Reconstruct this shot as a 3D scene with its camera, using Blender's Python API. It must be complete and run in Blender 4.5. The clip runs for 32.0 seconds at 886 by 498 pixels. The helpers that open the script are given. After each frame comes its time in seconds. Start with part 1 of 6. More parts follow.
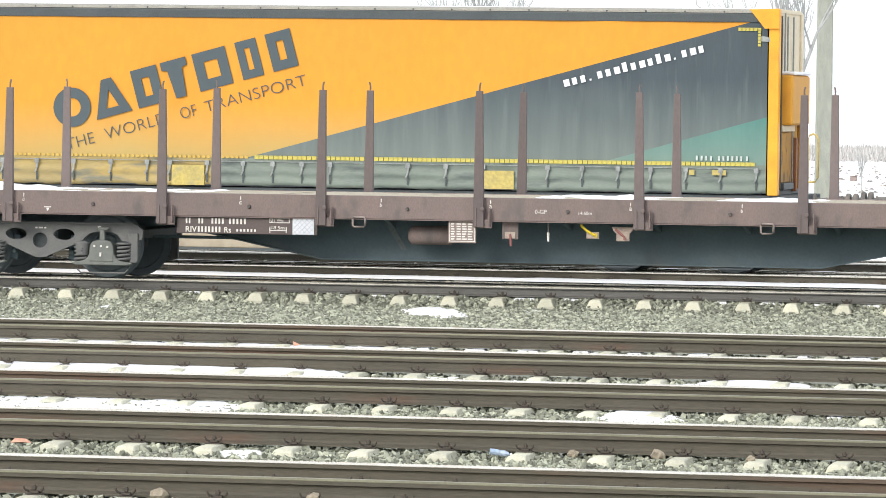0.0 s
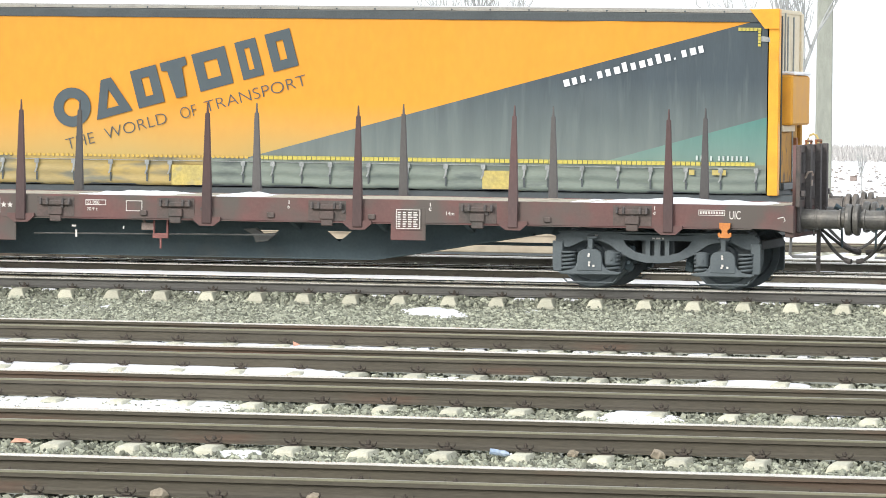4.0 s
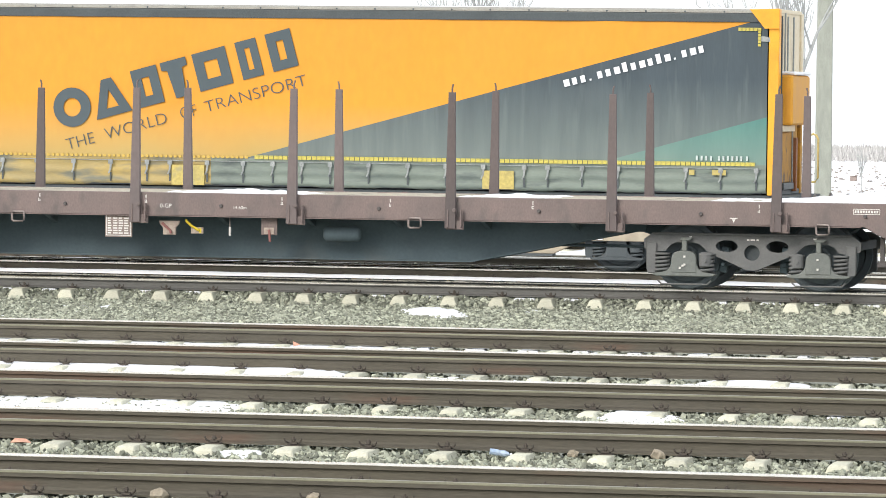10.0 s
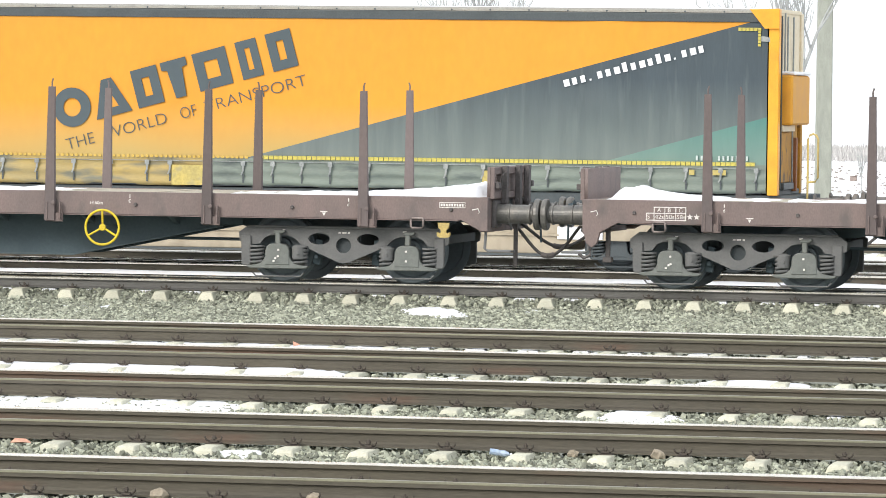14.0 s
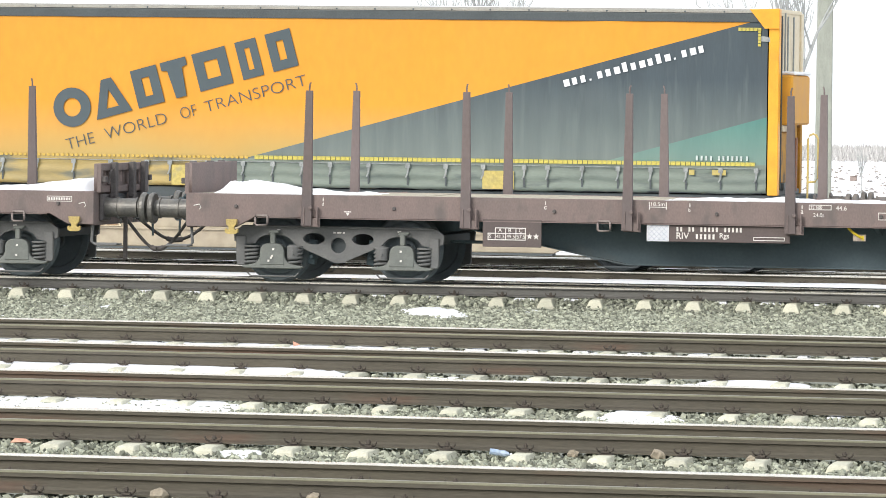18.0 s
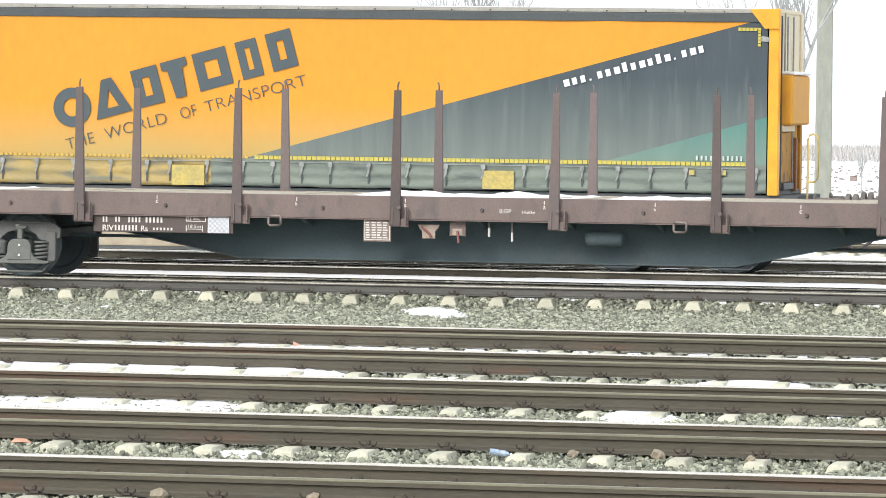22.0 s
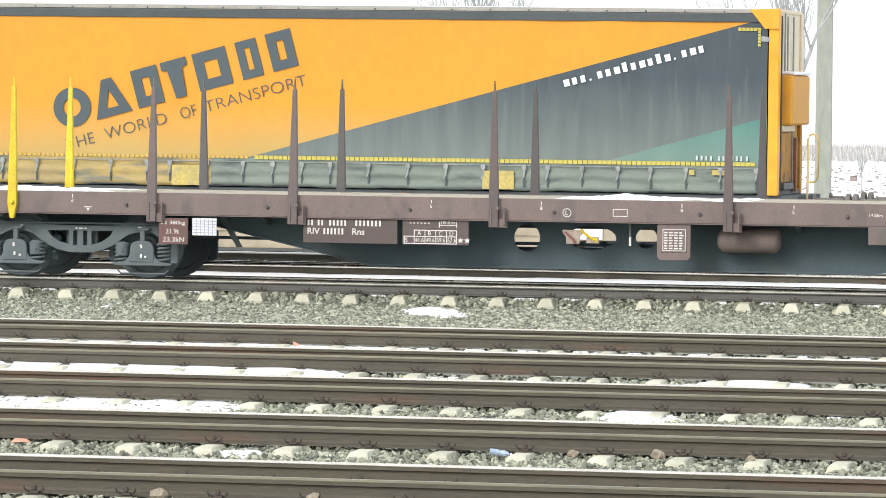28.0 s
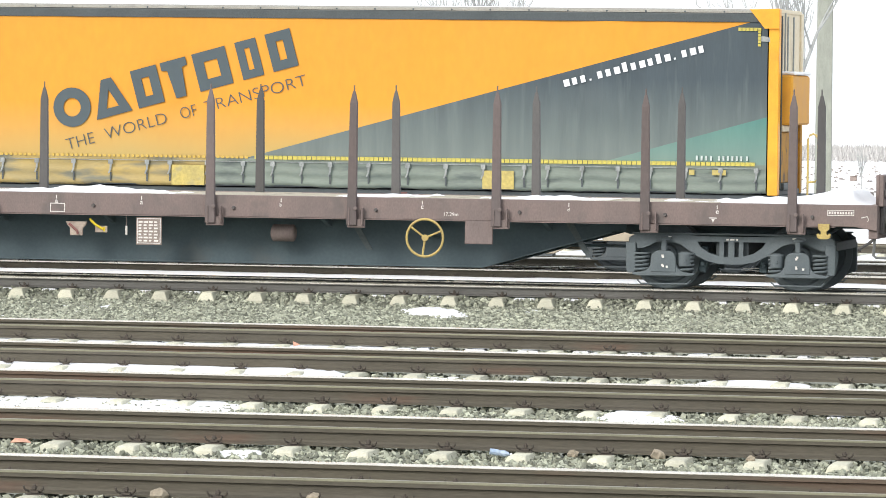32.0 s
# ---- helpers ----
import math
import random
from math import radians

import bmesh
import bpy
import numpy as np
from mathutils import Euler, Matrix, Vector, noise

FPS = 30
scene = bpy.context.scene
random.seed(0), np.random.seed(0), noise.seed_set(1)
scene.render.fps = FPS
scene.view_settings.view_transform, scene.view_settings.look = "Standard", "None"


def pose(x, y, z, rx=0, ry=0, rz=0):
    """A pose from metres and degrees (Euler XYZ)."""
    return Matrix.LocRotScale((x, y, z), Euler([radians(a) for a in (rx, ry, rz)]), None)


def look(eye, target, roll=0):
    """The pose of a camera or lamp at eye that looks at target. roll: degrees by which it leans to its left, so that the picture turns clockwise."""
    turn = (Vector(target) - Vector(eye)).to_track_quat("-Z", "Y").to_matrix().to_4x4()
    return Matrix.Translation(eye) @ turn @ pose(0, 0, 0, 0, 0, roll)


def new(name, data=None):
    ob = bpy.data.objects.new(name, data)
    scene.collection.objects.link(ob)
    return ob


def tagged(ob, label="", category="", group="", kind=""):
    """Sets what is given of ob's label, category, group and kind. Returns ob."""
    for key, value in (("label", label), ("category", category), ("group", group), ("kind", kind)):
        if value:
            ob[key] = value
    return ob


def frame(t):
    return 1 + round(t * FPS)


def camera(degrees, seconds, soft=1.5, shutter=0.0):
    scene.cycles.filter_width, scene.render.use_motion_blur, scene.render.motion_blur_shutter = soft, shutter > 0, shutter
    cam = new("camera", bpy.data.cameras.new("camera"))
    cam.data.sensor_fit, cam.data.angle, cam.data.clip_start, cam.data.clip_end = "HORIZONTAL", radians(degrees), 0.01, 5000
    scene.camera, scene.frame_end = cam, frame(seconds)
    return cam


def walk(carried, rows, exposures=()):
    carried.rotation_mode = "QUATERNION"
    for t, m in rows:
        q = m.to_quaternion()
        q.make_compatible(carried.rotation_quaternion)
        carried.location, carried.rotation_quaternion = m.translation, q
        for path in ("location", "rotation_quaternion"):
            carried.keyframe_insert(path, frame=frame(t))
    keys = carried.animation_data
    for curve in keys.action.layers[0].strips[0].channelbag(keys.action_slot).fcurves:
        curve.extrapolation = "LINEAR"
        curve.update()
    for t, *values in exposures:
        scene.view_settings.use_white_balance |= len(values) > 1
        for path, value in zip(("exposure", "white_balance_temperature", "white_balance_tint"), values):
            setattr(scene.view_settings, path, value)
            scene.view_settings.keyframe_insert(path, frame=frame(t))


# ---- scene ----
cam = camera(9.703, 32.0, soft=0.85, shutter=0.05)
HEAD = Matrix.Translation((0.0, -69.583, 2.609)) @ pose(0, 0, 0, 0, 0, 12.3776) @ pose(0, 0, 0, 90 - 1.6902) @ pose(0, 0, 0, 0, 0, 0.6762)
walk(cam, [(0.0, HEAD), (32.0, HEAD)])

# ---- light: bright overcast winter day over snow ----
world = bpy.data.worlds.new("overcast_sky")
scene.world = world
world.use_nodes = True
wn, wl = world.node_tree.nodes, world.node_tree.links
wn.clear()
sky = wn.new("ShaderNodeTexSky")
sky.sky_type, sky.sun_disc = "NISHITA", False
sky.sun_elevation, sky.sun_rotation = radians(30), radians(207)
sky.dust_density, sky.air_density, sky.ozone_density = 6.0, 1.0, 1.0
veil = wn.new("ShaderNodeMixRGB")
veil.inputs[0].default_value = 0.82
veil.inputs[2].default_value = (9.2, 9.6, 10.0, 1)
wl.new(sky.outputs[0], veil.inputs[1])
back = wn.new("ShaderNodeBackground")
back.inputs[1].default_value = 0.115
wl.new(veil.outputs[0], back.inputs[0])
wout = wn.new("ShaderNodeOutputWorld")
wl.new(back.outputs[0], wout.inputs[0])
sun_data = bpy.data.lights.new("sun", "SUN")
sun_data.energy, sun_data.angle, sun_data.color = 1.6, radians(20), (1.0, 0.96, 0.9)
sun = new("sun", sun_data)
sun.matrix_world = look((-40, -55, 35.6), (-12, 0, 0))
scene.view_settings.exposure = 0.36


# ---- materials ----
def mat(name, col, col2=None, rough=0.7, metal=0.0, scale=3.0, fine=40.0, bump=0.15, spread=0.5, island=0.0, stretch=(1, 1, 1), per_object=0.0, dirt=None, dirt_scale=1.2, dirt_at=0.55, dust=None, grit=0.35):
    """Two-scale procedural surface: broad patches of col and col2, fine grain, optional stains."""
    m = bpy.data.materials.new(name)
    m.use_nodes = True
    nt = m.node_tree
    n, l = nt.nodes, nt.links
    bsdf = n["Principled BSDF"]
    col2 = col2 or tuple(c * 0.72 for c in col)
    tc = n.new("ShaderNodeTexCoord")
    mp = n.new("ShaderNodeMapping")
    mp.inputs["Scale"].default_value = stretch
    l.new(tc.outputs["Object"], mp.inputs["Vector"])
    big = n.new("ShaderNodeTexNoise")
    big.inputs["Scale"].default_value, big.inputs["Detail"].default_value = scale, 5
    l.new(mp.outputs[0], big.inputs["Vector"])
    small = n.new("ShaderNodeTexNoise")
    small.inputs["Scale"].default_value, small.inputs["Detail"].default_value = fine, 3
    l.new(mp.outputs[0], small.inputs["Vector"])
    ramp = n.new("ShaderNodeValToRGB")
    ramp.color_ramp.elements[0].position, ramp.color_ramp.elements[1].position = 0.5 - spread * 0.4, 0.5 + spread * 0.4
    ramp.color_ramp.elements[0].color, ramp.color_ramp.elements[1].color = (*col2, 1), (*col, 1)
    l.new(big.outputs[0], ramp.inputs[0])
    last = ramp.outputs[0]
    grain = n.new("ShaderNodeMixRGB")
    grain.blend_type = "OVERLAY"
    grain.inputs[0].default_value = grit
    l.new(last, grain.inputs[1])
    l.new(small.outputs[0], grain.inputs[2])
    last = grain.outputs[0]
    if dirt:
        dn = n.new("ShaderNodeTexNoise")
        dn.inputs["Scale"].default_value, dn.inputs["Detail"].default_value = dirt_scale, 6
        l.new(mp.outputs[0], dn.inputs["Vector"])
        dr = n.new("ShaderNodeValToRGB")
        dr.color_ramp.elements[0].position, dr.color_ramp.elements[1].position = dirt_at, dirt_at + 0.14
        l.new(dn.outputs[0], dr.inputs[0])
        dm = n.new("ShaderNodeMixRGB")
        dm.inputs[2].default_value = (*dirt, 1)
        l.new(dr.outputs[0], dm.inputs[0])
        l.new(last, dm.inputs[1])
        last = dm.outputs[0]
    if dust:
        # pale road dust thrown up from below: colour, the heights where it is full and where it ends, strength
        sz = n.new("ShaderNodeSeparateXYZ")
        l.new(tc.outputs["Object"], sz.inputs[0])
        dz = n.new("ShaderNodeMapRange")
        dz.inputs["From Min"].default_value, dz.inputs["From Max"].default_value = dust[2], dust[1]
        dz.inputs["To Max"].default_value = dust[3]
        l.new(sz.outputs["Z"], dz.inputs["Value"])
        ds = n.new("ShaderNodeMath")
        ds.operation = "MULTIPLY_ADD"
        l.new(big.outputs[0], ds.inputs[0])
        l.new(dz.outputs[0], ds.inputs[1])
        half = n.new("ShaderNodeMath")
        half.operation = "MULTIPLY"
        half.inputs[1].default_value = 0.5
        l.new(dz.outputs[0], half.inputs[0])
        l.new(half.outputs[0], ds.inputs[2])
        dd = n.new("ShaderNodeMixRGB")
        dd.inputs[2].default_value = (*dust[0], 1)
        l.new(ds.outputs[0], dd.inputs[0])
        l.new(last, dd.inputs[1])
        last = dd.outputs[0]
    if island or per_object:
        if island:
            src = n.new("ShaderNodeNewGeometry").outputs["Random Per Island"]
        else:
            src = n.new("ShaderNodeObjectInfo").outputs["Random"]
        rng = n.new("ShaderNodeMapRange")
        amount = island or per_object
        rng.inputs["To Min"].default_value, rng.inputs["To Max"].default_value = 1 - amount, 1 + amount
        l.new(src, rng.inputs["Value"])
        mul = n.new("ShaderNodeVectorMath")
        mul.operation = "SCALE"
        l.new(last, mul.inputs[0])
        l.new(rng.outputs[0], mul.inputs["Scale"])
        last = mul.outputs[0]
    l.new(last, bsdf.inputs["Base Color"])
    bsdf.inputs["Metallic"].default_value = metal
    rr = n.new("ShaderNodeMapRange")
    rr.inputs["To Min"].default_value, rr.inputs["To Max"].default_value = max(0.05, rough - 0.12), min(1, rough + 0.12)
    l.new(big.outputs[0], rr.inputs["Value"])
    l.new(rr.outputs[0], bsdf.inputs["Roughness"])
    if bump:
        bp = n.new("ShaderNodeBump")
        bp.inputs["Strength"].default_value, bp.inputs["Distance"].default_value = bump, 0.02
        l.new(small.outputs[0], bp.inputs["Height"])
        l.new(bp.outputs[0], bsdf.inputs["Normal"])
    return m


RUST_BROWN = mat("wagon_brown_paint", (0.235, 0.18, 0.168), (0.178, 0.142, 0.135), 0.76, scale=1.9, fine=34, bump=0.1, dirt=(0.15, 0.128, 0.122), dirt_scale=2.6, dirt_at=0.55, stretch=(1.6, 1, 0.8), grit=0.26)
WAGON_RED = mat("wagon_red_paint", (0.2, 0.098, 0.092), (0.15, 0.086, 0.081), 0.72, scale=1.5, fine=30, bump=0.08, dirt=(0.125, 0.108, 0.098), dirt_scale=1.1, dirt_at=0.49, grit=0.16)
RED_GRIME = mat("greasy_red_paint", (0.1, 0.092, 0.085), (0.14, 0.1, 0.092), 0.7, scale=4, fine=30, bump=0.1, dirt=(0.07, 0.068, 0.064), dirt_scale=3, dirt_at=0.56)
STAKE_RED = mat("dark_red_stake_paint", (0.125, 0.074, 0.072), (0.095, 0.066, 0.066), 0.75, scale=3, fine=30, bump=0.1, per_object=0.22, stretch=(1, 1, 0.4), grit=0.16)
STAKE_BROWN = mat("brown_stake_paint", (0.17, 0.134, 0.129), (0.135, 0.113, 0.112), 0.78, scale=3, fine=30, bump=0.1, per_object=0.22, stretch=(1, 1, 0.4), grit=0.16)
# Darker, greyer stake colour for the far side of the wagons.
STAKE_FAR = mat("dark_far_side_stake", (0.11, 0.104, 0.102), (0.085, 0.083, 0.084), 0.75, scale=3, fine=30, bump=0.1, per_object=0.2, stretch=(1, 1, 0.4), grit=0.16)
# Grime, with the blue haze over the dark underframe mixed into its colour.
UNDER = mat("grimy_hazed_underframe", (0.108, 0.148, 0.168), (0.086, 0.12, 0.138), 0.85, scale=2, fine=25, bump=0.1, dirt=(0.13, 0.15, 0.155), dirt_scale=1.2, dirt_at=0.6, grit=0.16)
BOGIE = mat("dusty_bogie_steel", (0.19, 0.192, 0.19), (0.145, 0.15, 0.152), 0.85, scale=4, fine=35, bump=0.12, grit=0.16)
# Cast bogie steel, lightened and blued to imitate haze.
BOGIE_DARK = mat("hazed_bogie_steel", (0.15, 0.178, 0.192), (0.115, 0.14, 0.155), 0.8, scale=4, fine=35, bump=0.12, grit=0.16)
AXLE_BOX = mat("axle_box_grey", (0.21, 0.225, 0.21), (0.155, 0.168, 0.16), 0.8, scale=8, fine=50, bump=0.1, grit=0.16)
# Wheel colour raised towards blue-grey, haze put into the base colour.
WHEEL_STEEL = mat("hazed_wheel_steel", (0.18, 0.215, 0.235), (0.14, 0.17, 0.19), 0.65, 0.2, scale=6, fine=40, bump=0.1, grit=0.16)
BUFFER_STEEL = mat("greased_buffer_steel", (0.2, 0.19, 0.172), (0.11, 0.112, 0.11), 0.42, 0.35, scale=5, fine=30, bump=0.1)
DECK_WOOD = mat("weathered_deck_timber", (0.5, 0.455, 0.36), (0.34, 0.31, 0.25), 0.9, scale=2.5, fine=30, stretch=(6, 1, 1), bump=0.3)
RING_PAINT = mat("worn_ring_paint", (0.3, 0.255, 0.24), (0.22, 0.185, 0.175), 0.7, scale=9, fine=50)
LEVER_CREAM = mat("faded_cream_paint", (0.5, 0.43, 0.36), (0.33, 0.25, 0.22), 0.7, scale=9, fine=50, bump=0.05)
SNOW = mat("packed_snow", (0.86, 0.87, 0.9), (0.78, 0.8, 0.84), 0.6, scale=2, fine=60, bump=0.25)
WHITE_MARK = mat("white_stencil_paint", (0.82, 0.8, 0.77), (0.68, 0.65, 0.62), 0.7, scale=9, fine=70, bump=0.02)
WHITE_CARD = mat("white_waybill_card", (0.8, 0.82, 0.85), (0.7, 0.72, 0.76), 0.6, scale=5, fine=60, bump=0.02)
BLUE_GRID = mat("blue_grid_print", (0.32, 0.36, 0.5), None, 0.6, bump=0.0)
CREAM_PANEL = mat("faded_inspection_panel", (0.33, 0.27, 0.24), (0.25, 0.2, 0.18), 0.8, scale=9, fine=60, bump=0.05)
YELLOW_PAINT = mat("yellow_safety_paint", (0.78, 0.6, 0.03), (0.62, 0.46, 0.03), 0.55, scale=5, fine=40, bump=0.05)
PALE_YELLOW = mat("faded_yellow_paint", (0.55, 0.42, 0.14), (0.4, 0.3, 0.12), 0.65, scale=5, fine=40, bump=0.05)
ORANGE_PAINT = mat("orange_paint", (0.7, 0.27, 0.07), (0.55, 0.2, 0.06), 0.6, scale=5, fine=40, bump=0.05)
PINK_RED = mat("faded_red_paint", (0.34, 0.14, 0.13), (0.25, 0.11, 0.1), 0.7, scale=6, fine=40)
OUTRIGGER = mat("dusty_strut_steel", (0.14, 0.165, 0.172), (0.115, 0.137, 0.145), 0.85, scale=4, fine=30)
OLIVE = mat("olive_reservoir_paint", (0.12, 0.12, 0.07), (0.08, 0.08, 0.05), 0.7, scale=5, fine=40)
# Dark brown for flap recesses, posts and small fittings.
FLAP_DARK = mat("dark_brown_steel", (0.135, 0.122, 0.118), (0.1, 0.092, 0.092), 0.85, scale=4, fine=30, bump=0.12)
DULL_ORANGE = mat("dull_orange_paint", (0.3, 0.11, 0.035), None, 0.6, scale=6, fine=40)
# Gear below the wagons: the bluish shade there is painted into this colour.
SHADED_GEAR = mat("shaded_gear", (0.08, 0.094, 0.1), (0.06, 0.072, 0.078), 0.8, scale=5, fine=35, grit=0.16)
PARKED_BUFFER = mat("grimy_buffer_steel", (0.2, 0.18, 0.16), (0.12, 0.115, 0.11), 0.6, 0.2, scale=4, fine=30, bump=0.1)
RUBBER = mat("grimy_rubber", (0.105, 0.098, 0.094), (0.075, 0.072, 0.07), 0.7, scale=8, fine=60)
RAIL_SIDE = mat("rusty_rail_steel", (0.118, 0.106, 0.08), (0.092, 0.083, 0.066), 0.75, 0.15, scale=1.3, fine=30, bump=0.15, stretch=(0.4, 1, 3), dirt=(0.165, 0.088, 0.06), dirt_scale=0.8, dirt_at=0.55)
RAIL_MAIN = mat("dark_main_rail_steel", (0.15, 0.148, 0.138), (0.118, 0.116, 0.109), 0.75, 0.15, scale=1.3, fine=30, bump=0.15, stretch=(0.4, 1, 3))
RAIL_TOP = mat("polished_rail_head", (0.8, 0.78, 0.72), (0.66, 0.64, 0.58), 0.26, 0.85, scale=2, fine=60, bump=0.03)
RAIL_DULL = mat("dull_rail_head", (0.23, 0.222, 0.15), (0.17, 0.163, 0.115), 0.42, 0.3, scale=2, fine=60, bump=0.05)
RAIL_WORN = mat("polished_gauge_corner", (0.86, 0.83, 0.76), (0.74, 0.7, 0.62), 0.22, 0.9, scale=2, fine=60, bump=0.02)
CONCRETE = mat("pale_concrete", (0.6, 0.59, 0.47), (0.5, 0.49, 0.4), 0.9, scale=5, fine=60, bump=0.2, per_object=0.14)
FASTENER = mat("rusty_fastener", (0.105, 0.088, 0.074), (0.076, 0.066, 0.058), 0.85, 0.2, scale=20, fine=80)
STONES = mat("ballast_stone", (0.4, 0.415, 0.33), (0.2, 0.213, 0.168), 0.95, scale=4, fine=60, bump=0.3, island=0.58)
MAST = mat("mast_concrete", (0.33, 0.345, 0.295), (0.25, 0.262, 0.225), 0.9, scale=3, fine=50, bump=0.25, stretch=(2, 2, 0.6))
BARK = mat("pale_bark", (0.42, 0.43, 0.42), (0.32, 0.33, 0.32), 0.95, scale=6, fine=40, bump=0.2)
# Scrub colour lightened to imitate distance haze over the field edge.
SCRUB = mat("haze_paled_scrub", (0.5, 0.49, 0.48), (0.38, 0.37, 0.36), 0.95, scale=2, fine=20, bump=0.1, island=0.35)
CLOD = mat("frozen_soil", (0.3, 0.27, 0.25), (0.2, 0.18, 0.165), 0.95, scale=2, fine=20, bump=0.1, island=0.4)
TARP_YELLOW = mat("yellow_tarpaulin", (0.69, 0.297, 0.018), (0.65, 0.28, 0.018), 0.5, scale=0.5, fine=8, bump=0.12, stretch=(1, 1, 0.5), dust=((0.4, 0.315, 0.11), 1.45, 2.45, 0.95), grit=0.1)
TARP_SLATE = mat("slate_tarpaulin", (0.052, 0.075, 0.09), (0.04, 0.059, 0.072), 0.55, scale=0.9, fine=8, bump=0.12, stretch=(5, 1, 0.5), dirt=(0.08, 0.105, 0.114), dirt_scale=1.3, dirt_at=0.56, dust=((0.19, 0.228, 0.205), 1.5, 2.9, 0.75), grit=0.14)
MARK_SLATE = mat("slate_print", (0.066, 0.092, 0.105), (0.052, 0.074, 0.086), 0.55, scale=0.9, fine=8, bump=0.05, grit=0.1)
TARP_TEAL = mat("teal_tarpaulin", (0.078, 0.225, 0.19), (0.063, 0.18, 0.158), 0.55, scale=0.8, fine=8, bump=0.12, stretch=(3, 1, 0.5), dust=((0.2, 0.262, 0.225), 1.5, 2.3, 0.75), grit=0.1)
SKIRT_GREY = mat("dusty_grey_skirt", (0.2, 0.24, 0.2), (0.14, 0.172, 0.15), 0.6, scale=0.9, fine=12, bump=0.12, stretch=(1, 1, 4), dirt=(0.085, 0.105, 0.1), dirt_scale=1.3, dirt_at=0.57, grit=0.14)
SKIRT_YELLOW = mat("dusty_yellow_skirt", (0.44, 0.32, 0.1), (0.3, 0.245, 0.115), 0.6, scale=0.8, fine=12, bump=0.12, stretch=(1, 1, 4), dirt=(0.17, 0.17, 0.125), dirt_scale=1.1, dirt_at=0.5, grit=0.14)
PATCH_YELLOW = mat("faded_patch_yellow", (0.5, 0.4, 0.115), (0.4, 0.33, 0.115), 0.6, scale=5, fine=20, bump=0.1, dirt=(0.34, 0.3, 0.16), dirt_scale=4, dirt_at=0.6)
YELLOW_FRAME = mat("yellow_frame_paint", (0.82, 0.39, 0.025), (0.7, 0.31, 0.025), 0.45, scale=3, fine=40, bump=0.03, grit=0.08)
# Frame yellow made darker, the shade of the end face painted in.
SHADED_BOX = mat("shaded_box_yellow", (0.64, 0.31, 0.022), (0.56, 0.26, 0.02), 0.6, scale=3, fine=40, bump=0.03, grit=0.08)
# Real rust stains over a yellow darkened for the shaded end face.
SHADED_RUST = mat("rust_stained_shaded_yellow", (0.5, 0.25, 0.025), (0.34, 0.17, 0.025), 0.75, scale=3.5, fine=40, bump=0.06, dirt=(0.12, 0.085, 0.05), dirt_scale=4, dirt_at=0.56)
ROOF_RAIL = mat("dark_roof_rail", (0.07, 0.085, 0.09), (0.055, 0.066, 0.07), 0.5, scale=3, fine=40, bump=0.03)
ROOF_LIP = mat("weathered_aluminium", (0.36, 0.35, 0.31), (0.28, 0.27, 0.24), 0.5, 0.2, scale=3, fine=40, bump=0.03)
DASH_YELLOW = mat("yellow_reflective_tape", (0.56, 0.48, 0.09), (0.46, 0.4, 0.09), 0.45, scale=8, fine=60, bump=0.02)
DASH_DUSTY = mat("dust_covered_tape", (0.62, 0.42, 0.07), (0.5, 0.34, 0.08), 0.5, scale=8, fine=60, bump=0.02)
BUCKLE = mat("galvanised_buckle", (0.34, 0.36, 0.35), (0.2, 0.215, 0.215), 0.4, 0.25, scale=10, fine=60)
CREAM_WALL = mat("cream_panel_paint", (0.75, 0.66, 0.48), (0.66, 0.56, 0.4), 0.6, scale=2, fine=30, bump=0.05)
BEIGE_BEAM = mat("beige_wagon_paint", (0.4, 0.35, 0.26), (0.35, 0.3, 0.225), 0.75, scale=1.2, fine=5, bump=0.03, dirt=(0.36, 0.31, 0.24), dirt_scale=1.5, dirt_at=0.58)
BEIGE_DARK = mat("brown_wedge_paint", (0.28, 0.19, 0.11), (0.22, 0.15, 0.09), 0.75, scale=6, fine=30, bump=0.03)
RED_LAMP = mat("red_reflector", (0.16, 0.07, 0.06), None, 0.4, bump=0.0)
FADED_PRINT = mat("faded_pale_print", (0.5, 0.56, 0.53), (0.42, 0.48, 0.46), 0.6, bump=0.0)
BLUE_PLASTIC = mat("blue_plastic_litter", (0.5, 0.58, 0.7), (0.3, 0.42, 0.6), 0.4, scale=9, fine=50)
PEACH_LITTER = mat("peach_litter", (0.75, 0.4, 0.28), None, 0.6, scale=9, fine=50)
ROCK = mat("brown_rock", (0.36, 0.31, 0.235), (0.25, 0.215, 0.165), 0.95, scale=9, fine=60, bump=0.3)
PLATE_DARK = mat("dark_plate_paint", (0.135, 0.106, 0.102), (0.105, 0.085, 0.083), 0.75, scale=3, fine=40, bump=0.05, grit=0.16)


